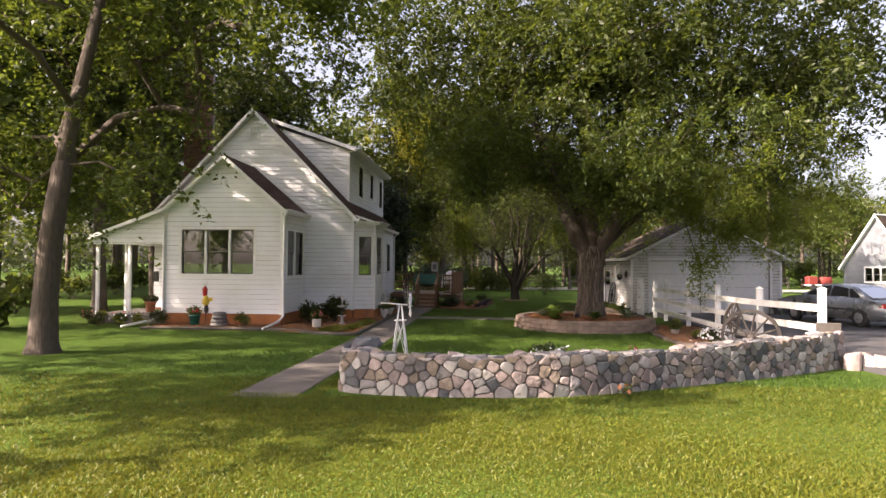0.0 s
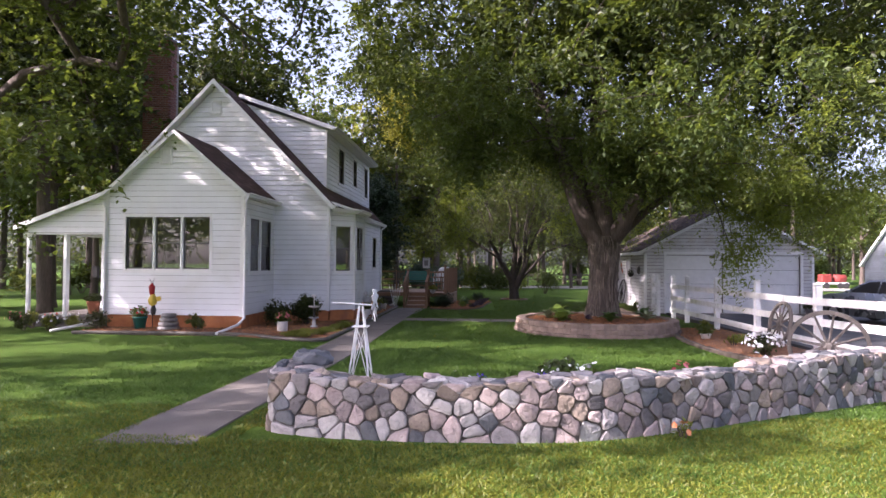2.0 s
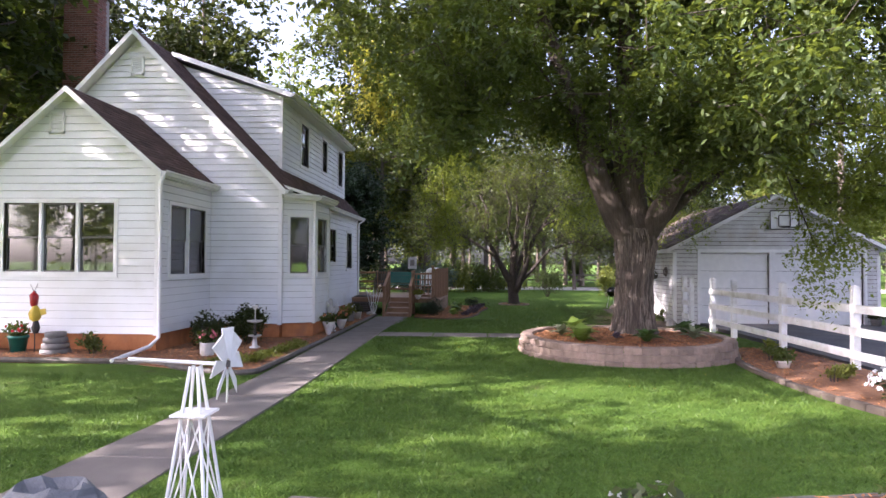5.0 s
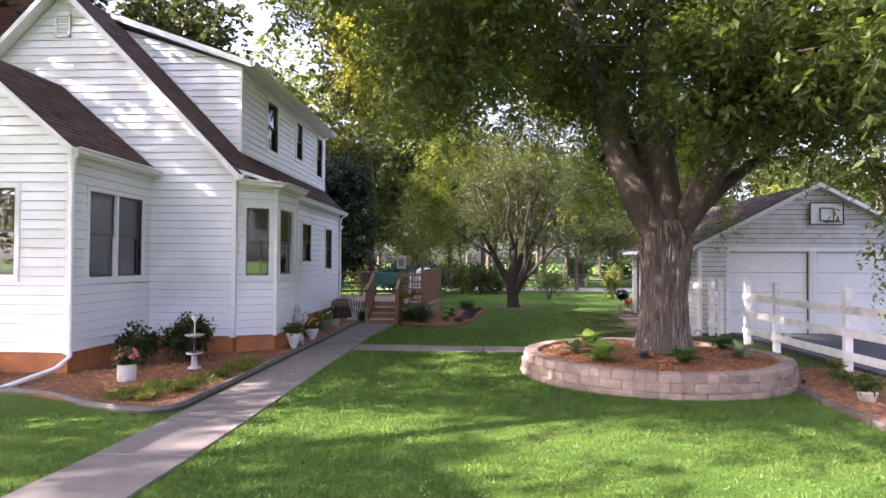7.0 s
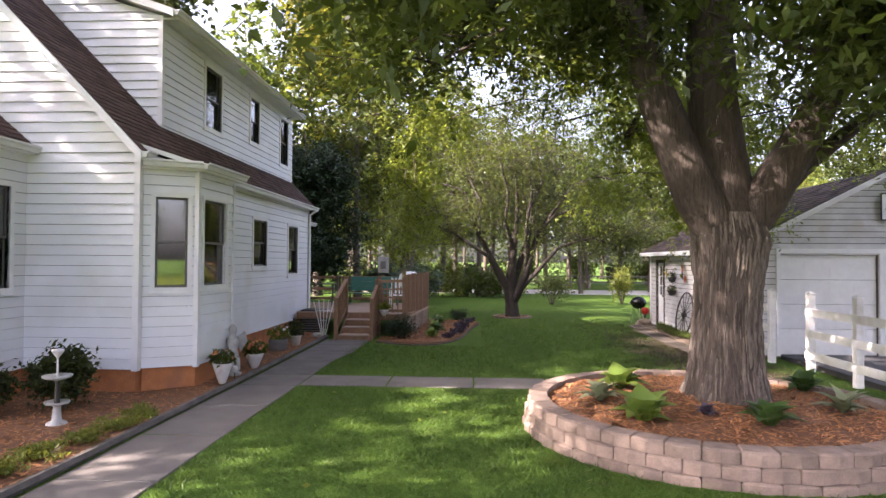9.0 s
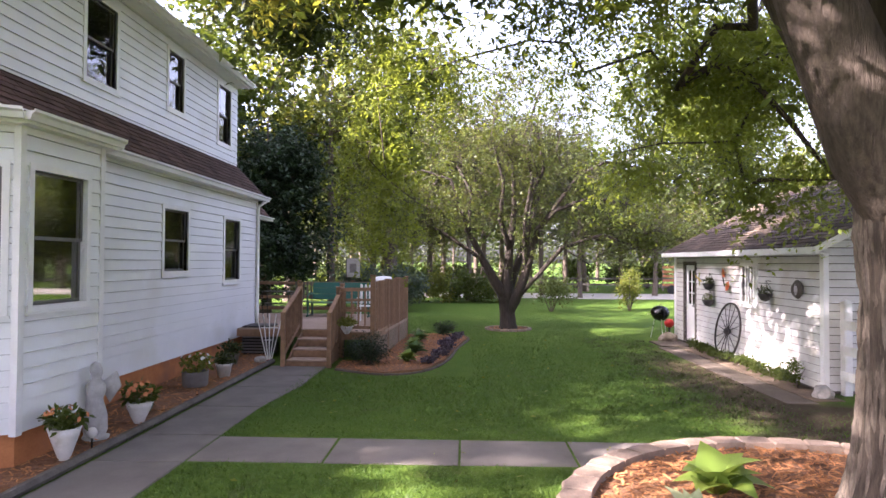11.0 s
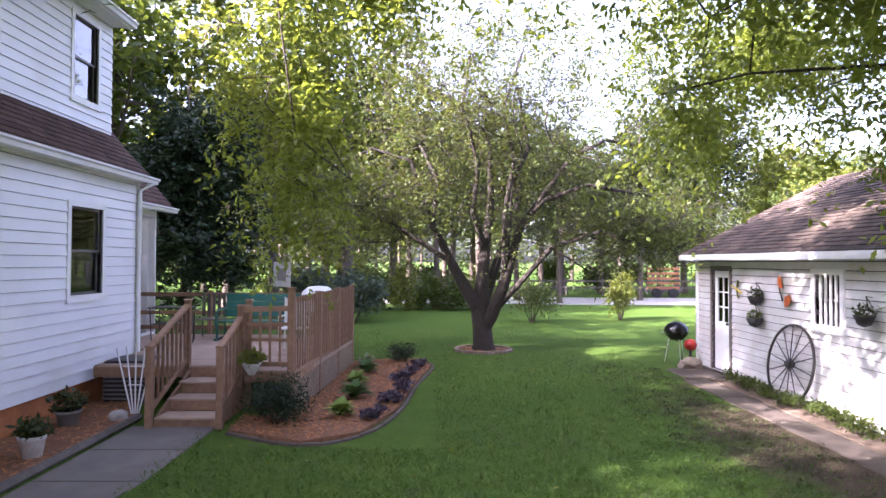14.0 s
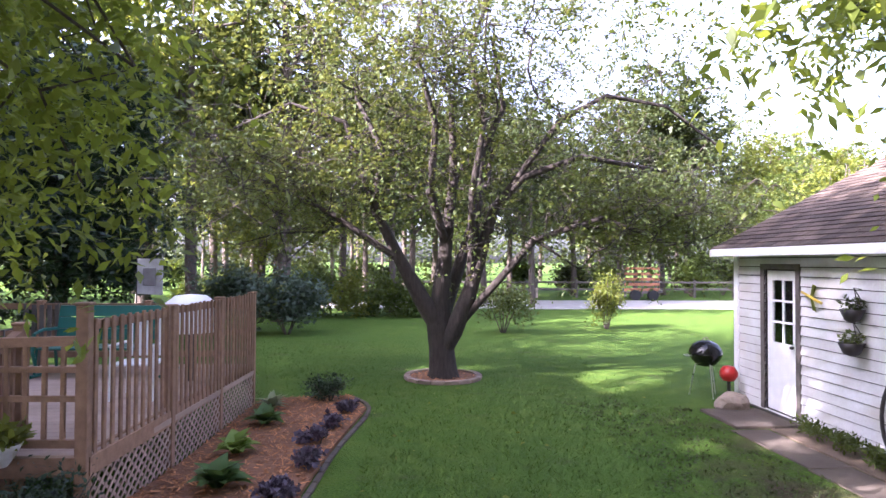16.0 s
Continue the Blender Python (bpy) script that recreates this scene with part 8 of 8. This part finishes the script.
# ---- along the garage ----
def kettle_grill():
    cx, cy, z = 6.12, 36.35, -0.2
    t = thing("kettle_grill", "black kettle grill on thin metal legs", "grill", (cx, cy, z))
    part("bowl", Geo().lathe([(0.02, 0.50), (0.14, 0.53), (0.23, 0.62), (0.27, 0.72)], 20, (cx, cy, z)), ENAMEL, t, "", True)
    part("lid", Geo().lathe([(0.28, 0.725), (0.265, 0.80), (0.19, 0.90), (0.08, 0.945), (0.01, 0.95)], 20, (cx, cy, z)), ENAMEL, t, "glossy black domed lid", True)
    part("lid_handle", Geo().tube([(cx - 0.05, cy, z + 0.94), (cx - 0.04, cy, z + 0.99), (cx + 0.04, cy, z + 0.99), (cx + 0.05, cy, z + 0.94)], 0.01, 6), GREYWOOD, t)
    for k in range(3):
        a = 2 * math.pi * k / 3 + 0.5
        part("leg", Geo().tube([(cx + 0.16 * math.cos(a), cy + 0.16 * math.sin(a), z + 0.55), (cx + 0.27 * math.cos(a), cy + 0.27 * math.sin(a), z)], 0.012, 6), CHROME, t)
    part("side_handle", Geo().tube([(cx - 0.27, cy - 0.06, z + 0.7), (cx - 0.36, cy - 0.05, z + 0.7), (cx - 0.36, cy + 0.05, z + 0.7), (cx - 0.27, cy + 0.06, z + 0.7)], 0.01, 6), CHROME, t)


kettle_grill()
tank = thing("red_canister", "round red metal canister on a stand", "canister", (6.2, 35.75, -0.2))
part("body", Geo().lathe([(0.01, 0.36), (0.09, 0.38), (0.14, 0.46), (0.14, 0.52), (0.09, 0.60), (0.01, 0.62)], 16, (6.2, 35.75, -0.2)), REDM, tank, "", True)
part("stand", Geo().tube([(6.2, 35.75, -0.2), (6.2, 35.75, 0.17)], 0.03, 8), BLACK, tank)
boulder("field_stone", (6.05, 35.35, -0.22), (0.24, 0.22, 0.17), STONET, "pale rounded fieldstone beside the garage", "stone", 5)
boulder("field_stone", (6.25, 28.1, -0.22), (0.17, 0.17, 0.13), STONEL, "pale rounded fieldstone beside the garage", "stone", 6)
boulder("field_stone", (-4.05, 30.85, -0.2), (0.13, 0.12, 0.1), STONEL, "small pale stone by the steps", "stone", 8)

bf = thing("butterfly_ornament", "orange metal butterfly on the garage wall", "ornament", (6.4, 32.35, 1.6))
for s, nm in ((1, "upper_wing"), (-1, "lower_wing")):
    cy, cz = (32.46, 1.68) if s > 0 else (32.30, 1.50)
    pts = [(0.0, 0.0), (0.05, 0.12), (0.02, 0.22), (-0.07, 0.16), (-0.09, 0.02)] if s > 0 else [(0, 0.05), (-0.14, 0.10), (-0.19, 0.0), (-0.1, -0.1), (0.0, -0.12)]
    g = Geo()
    k = len(pts)
    g.add([(6.40, cy + u, cz + v) for u, v in pts] + [(6.385, cy + u, cz + v) for u, v in pts], [tuple(range(k)), tuple(reversed(range(k, 2 * k)))] + [(i, (i + 1) % k, k + (i + 1) % k, k + i) for i in range(k)])
    part(nm, g, ORANGE, bf)
part("body", Geo().tube([(6.38, 32.44, 1.70), (6.38, 32.34, 1.48)], 0.014, 6), BLACK, bf)
df = thing("dragonfly_ornament", "yellow-green metal dragonfly on the garage wall", "ornament", (6.4, 33.9, 1.62))
part("body", Geo().tube([(6.37, 34.15, 1.68), (6.37, 33.75, 1.55)], 0.018, 6), YELLOW, df)
for s in (1, -1):
    part("wing", Geo().hexa([(6.38, 33.95, 1.60), (6.38, 33.99, 1.62), (6.385, 33.92 + 0.03, 1.62 + s * 0.17), (6.385, 33.88, 1.60 + s * 0.17), (6.39, 33.95, 1.60), (6.39, 33.99, 1.62), (6.395, 33.95, 1.62 + s * 0.17), (6.395, 33.88, 1.60 + s * 0.17)]), L_LIGHT, df)


def wall_basket(y, z, label, seed, leaf=L_DARK, r=0.14):
    t = thing("wall_basket", label, "basket", (6.32, y, z))
    part("bowl", Geo().lathe([(0.02, -0.16), (r * 0.6, -0.13), (r, 0.0), (r * 0.95, 0.0), (0.02, -0.02)], 14, (6.30, y, z)), BLACK, t, "", True)
    part("hanger", Geo().tube([(6.42, y, z + 0.24), (6.32, y, z + 0.26), (6.30, y - 0.1, z + 0.02)], 0.006, 5), BLACK, t)
    part("bracket", Geo().tube([(6.42, y, z + 0.1), (6.32, y, z + 0.26)], 0.006, 5), BLACK, t)
    foliage(t, "foliage", (6.30, y, z + 0.05), (r, r, 0.1), 130, leaf, 0.07, 0.03, seed)


wall_basket(33.1, 1.52, "black wall basket with dry plants", 201)
wall_basket(33.12, 1.12, "mossy hanging basket with trailing plant", 202, L_APPLE, 0.15)
wall_basket(30.2, 1.42, "black half basket on the garage wall", 203)
wr = thing("wreath", "round brown twig wreath on the garage wall", "wreath", (6.4, 29.15, 1.55))
for k in range(4):
    part("twig_ring", Geo().ring((6.39 - 0.012 * k, 29.15 + 0.006 * k, 1.55 - 0.005 * k), 0.16 - 0.016 * k, 0.014, "x", 22, 5), GREYWOOD, wr)
hoop = thing("basketball_hoop", "black-framed backboard on the garage gable", "hoop", (9.9, 28.3, 2.9))
for a, b in (((9.45, 2.95), (10.35, 2.95)), ((9.45, 3.55), (10.35, 3.55)), ((9.45, 2.95), (9.45, 3.55)), ((10.35, 2.95), (10.35, 3.55)), ((9.72, 3.05), (10.08, 3.05)), ((9.72, 3.4), (10.08, 3.4)), ((9.72, 3.05), (9.72, 3.4)), ((10.08, 3.05), (10.08, 3.4))):
    part("frame_bar", Geo().tube([(a[0], 28.26, a[1]), (b[0], 28.26, b[1])], 0.016, 5), BLACK, hoop)
part("board", Geo().cbox(9.47, 10.33, 28.29, 28.31, 2.97, 3.53, 0.004), WHITE, hoop)
part("rim", Geo().ring((9.9, 28.0, 3.0), 0.22, 0.01, "z", 20, 5), BLACK, hoop)
for k in range(2):
    potted("dark pot by the garage doors", 12.55 + 0.45 * k, 28.0, -0.18, 0.17, 0.3, POTG, "pot", L_DARK, None, 230 + k, 0.8)

# ---- ornaments before the front wall ----
wm = thing("whirligig", "colourful tin bird garden ornament", "ornament", (-9.35, 20.3, -0.2))
part("stake", Geo().tube([(-9.35, 20.3, -0.2), (-9.35, 20.3, 1.15)], 0.012, 6), BLACK, wm)
part("body", Geo().lathe([(0.01, 0.42), (0.10, 0.5), (0.13, 0.62), (0.05, 0.78), (0.01, 0.8)], 12, (-9.35, 20.3, 0.05)), YELLOW, wm, "", True)
part("crest", Geo().lathe([(0.01, 0.72), (0.07, 0.8), (0.09, 1.0), (0.01, 1.1)], 10, (-9.38, 20.3, 0.05)), REDM, wm, "", True)
part("tail", Geo().lathe([(0.05, 0.2), (0.08, 0.32), (0.04, 0.5), (0.01, 0.52)], 10, (-9.33, 20.3, 0.05)), BLACK, wm, "", True)
part("wing", Geo().hexa([(-9.25, 20.28, 0.62), (-9.1, 20.28, 0.66), (-9.1, 20.30, 0.66), (-9.25, 20.30, 0.62), (-9.28, 20.28, 0.75), (-9.12, 20.28, 0.78), (-9.12, 20.30, 0.78), (-9.28, 20.30, 0.75)]), YELLOW, wm)
part("antenna", Geo().tube([(-9.38, 20.3, 1.12), (-9.46, 20.3, 1.28)], 0.006, 5), BLACK, wm)
part("antenna", Geo().tube([(-9.38, 20.3, 1.12), (-9.30, 20.3, 1.30)], 0.006, 5), BLACK, wm)
ft = thing("stacked_planter", "dark stacked stone planter by the front wall", "planter", (-8.85, 20.25, -0.2))
for k in range(4):
    part("tier", Geo().lathe([(0.26 - 0.03 * k, 0), (0.30 - 0.03 * k, 0.03), (0.29 - 0.03 * k, 0.11), (0.05, 0.12)], 14, (-8.85, 20.25, -0.18 + 0.12 * k)), POTG, ft, "", True)
mb = thing("wall_mailbox", "small black mailbox on the porch corner", "mailbox", (-11.4, 20.7, 1.3))
part("box", Geo().cbox(-11.36, -11.22, 20.62, 20.74, 1.28, 1.62, 0.01), BLACK, mb)
chair("porch_chair", "dark wooden chair on the side porch", -11.7, 23.4, 0.12, BLACK)


# ---- parked car ----
def car(cx, cy, z, turn):
    t = thing("sedan_car", "silver four-door sedan parked on the driveway", "car", (0, 0, 0))
    prof = [(-2.35, 0.38), (-2.40, 0.62), (-2.30, 0.86), (-1.60, 0.95), (-0.85, 1.00), (0.9, 1.00), (1.7, 0.92), (2.25, 0.76), (2.38, 0.55), (2.35, 0.30), (1.85, 0.22), (-1.9, 0.22)]
    roof = [(-1.75, 0.94), (-0.95, 1.36), (-0.2, 1.44), (0.35, 1.40), (1.25, 0.95)]

    def shell(pr, w0, w1, inset):
        k = len(pr)
        zs_ = [p[1] for p in pr]
        lo, hi = min(zs_), max(zs_)
        f = lambda zz: w0 + (w1 - w0) * (zz - lo) / (hi - lo)
        vs = [(x * 0.985, -f(q), q) for x, q in pr] + [(x, -f(q) + inset, q) for x, q in pr] + [(x, f(q) - inset, q) for x, q in pr] + [(x * 0.985, f(q), q) for x, q in pr]
        fs = [(a * k + i, a * k + (i + 1) % k, (a + 1) * k + (i + 1) % k, (a + 1) * k + i) for a in range(3) for i in range(k)]
        return Geo().add(vs, fs + [tuple(reversed(range(k))), tuple(range(3 * k, 4 * k))])

    part("body", shell(prof, 0.84, 0.90, 0.06), SILVER, t, "silver painted body", True)
    part("cabin", shell(roof, 0.80, 0.58, 0.05), SILVER, t, "", True)
    glass = [((-0.92, 0.98), (-0.78, 1.30), (-0.15, 1.38), (-0.15, 0.98)), ((-0.08, 0.98), (-0.08, 1.38), (0.32, 1.34), (1.0, 0.98)), ((-1.45, 0.98), (-0.98, 1.28), (-0.86, 1.29), (-1.0, 0.98))]
    for s in (-1, 1):
        for q in glass:
            y_ = lambda zz: s * (0.805 - 0.22 * (zz - 0.94) / 0.5 + 0.004)
            part("side_window", Geo().add([(x, y_(zz), zz) for x, zz in q] + [(x, y_(zz) - s * 0.01, zz) for x, zz in q], [(0, 1, 2, 3), (7, 6, 5, 4)]), BLACK, t, "dark tinted side glass")
        part("sill_trim", Geo().cbox(-1.3, 1.3, s * 0.895 - 0.012, s * 0.895 + 0.012, 0.55, 0.60, 0.004), RUBBER, t)
        part("tail_light", Geo().cbox(-2.40, -2.15, s * 0.68 - 0.16, s * 0.68 + 0.2, 0.68, 0.84, 0.02), TAILRED, t, "red tail light")
        part("headlight", Geo().cbox(2.1, 2.36, s * 0.6 - 0.18, s * 0.6 + 0.18, 0.56, 0.70, 0.02), CHROME, t)
        part("mirror", Geo().cbox(0.72, 0.84, s * 0.95 - 0.08, s * 0.95 + 0.08, 0.98, 1.08, 0.02), SILVER, t)
        for x in (-1.42, 1.42):
            wh = part("wheel", Geo().tube([(x, s * 0.70, 0.31), (x, s * 0.74, 0.31), (x, s * 0.88, 0.31), (x, s * 0.91, 0.31)], [0.27, 0.31, 0.31, 0.27], 20), RUBBER, t)
            part("hubcap", Geo().tube([(x, s * 0.905, 0.31), (x, s * 0.925, 0.31)], [0.20, 0.12], 14), CHROME, wh)
    part("rear_window", Geo().add([(-1.70, -0.6, 0.99), (-1.70, 0.6, 0.99), (-1.02, 0.5, 1.345), (-1.02, -0.5, 1.345), (-1.69, -0.6, 1.0), (-1.69, 0.6, 1.0), (-1.01, 0.5, 1.35), (-1.01, -0.5, 1.35)], [(3, 2, 1, 0), (4, 5, 6, 7)]), GLASS, t, "rear window glass")
    part("windscreen", Geo().add([(1.22, -0.62, 0.97), (0.42, -0.52, 1.39), (0.42, 0.52, 1.39), (1.22, 0.62, 0.97), (1.24, -0.62, 0.98), (0.44, -0.52, 1.40), (0.44, 0.52, 1.40), (1.24, 0.62, 0.98)], [(0, 1, 2, 3), (7, 6, 5, 4)]), BLACK, t)
    part("rear_bumper", Geo().cbox(-2.46, -2.25, -0.84, 0.84, 0.36, 0.58, 0.05), SILVER, t)
    t.matrix_basis = pose(cx, cy, z, 0, 0, turn)
    return t


car(13.1, 23.9, -0.095, 107)

# ---- weathered barn beyond the drive ----
barn = thing("barn", "weathered grey boarded barn with brown roof", "barn", (26.8, 46, -0.2))
bf_ = Wall((24.5, 44.5), (29.1, 44.5), -0.2, [(0, 2.2), (2.3, 5.6), (4.6, 2.2)], [(1.5, 3.0, 1.0, 1.95)])
build_wall(barn, "front_wall", bf_, GREYSIDE, step=0.16)
window(barn, bf_, 1.5, 3.0, 1.0, 1.95, 3, None, False)
bw = Wall((24.5, 52.0), (24.5, 44.5), -0.2, 2.2)
build_wall(barn, "west_wall", bw, GREYSIDE, step=0.2)
part("far_wall", Geo().box(24.5, 29.1, 51.9, 52.0, -0.2, 2.2).box(29.0, 29.1, 44.5, 52.0, -0.2, 2.2), GREYSIDE, barn)
shingle_slope(barn, "roof_west", (24.25, 52.2, 1.85), (24.25, 44.2, 1.85), (26.8, 44.2, 5.7), (26.8, 52.2, 5.7), 0.12, SHINGLEG, 0.3)
shingle_slope(barn, "roof_east", (29.35, 44.2, 1.85), (29.35, 52.2, 1.85), (26.8, 52.2, 5.7), (26.8, 44.2, 5.7), 0.12, SHINGLEG, 0.3)
lf = Geo()
strip(lf, bf_, 1.9, 2.7, 2.9, 3.8, -0.02, 0.04)
part("loft_hatch", lf, GREYSIDE, barn)
barn.matrix_world = pose(28.3, 46, -0.2, 0, 0, -60)

# ---- far things ----
eng = thing("red_machine", "red and white farm machine far off", "machine", (32.5, 62, -0.2))
part("tank", Geo().tube([(31.7, 62, 0.72), (31.8, 62, 0.72), (32.7, 62, 0.72), (32.8, 62, 0.72)], [0.2, 0.36, 0.36, 0.2], 14), REDF, eng, "", True)
part("cab", Geo().cbox(30.5, 31.4, 61.6, 62.4, 0.3, 1.1, 0.08), REDF, eng)
part("bed_frame", Geo().cbox(30.5, 32.9, 61.6, 62.4, 0.2, 0.36, 0.04), WHITE, eng)
for x in (30.9, 32.1, 32.6):
    part("wheel", Geo().tube([(x, 61.5, 0.08), (x, 61.65, 0.08)], 0.27, 14), RUBBER, eng)
rf = thing("rail_fence", "grey post-and-rail fence along the lane", "fence", (12, 65.5, -0.2))
for k in range(15):
    x = -6 + 2.6 * k
    part("post", Geo().cbox(x - 0.07, x + 0.07, 65.4, 65.54, -0.2, 1.05, 0.01), GREYWOOD, rf)
    if k < 14:
        for hz in (0.3, 0.75):
            part("rail", Geo().cbox(x, x + 2.6, 65.36, 65.4, hz, hz + 0.13, 0.01), GREYWOOD, rf)
tl = thing("farm_trailer", "red wooden rack trailer parked beyond the lane", "trailer", (15.5, 63.5, -0.2))
for k in range(5):
    part("rack_board", Geo().cbox(14.6, 16.8, 63.4, 63.46, 0.35 + 0.32 * k, 0.52 + 0.32 * k, 0.01), TERRA, tl)
for x in (14.6, 15.7, 16.75):
    part("stake", Geo().cbox(x, x + 0.09, 63.46, 63.54, 0.0, 1.95, 0.01), GREYWOOD, tl)
part("trailer_bed", Geo().cbox(14.5, 17.0, 63.4, 65.2, 0.2, 0.35, 0.02), GREYWOOD, tl)
for x in (15.2, 16.3):
    part("wheel", Geo().tube([(x, 63.1, 0.1), (x, 63.35, 0.1)], 0.32, 12), RUBBER, tl)
pole = solo("utility_pole", Geo().tube([(14.6, 33.5, -0.3), (14.6, 33.5, 4.0), (14.6, 33.5, 8.5)], [0.13, 0.12, 0.10], 10), BARK2, "dark wooden utility pole behind the garage", "pole", smooth=True)
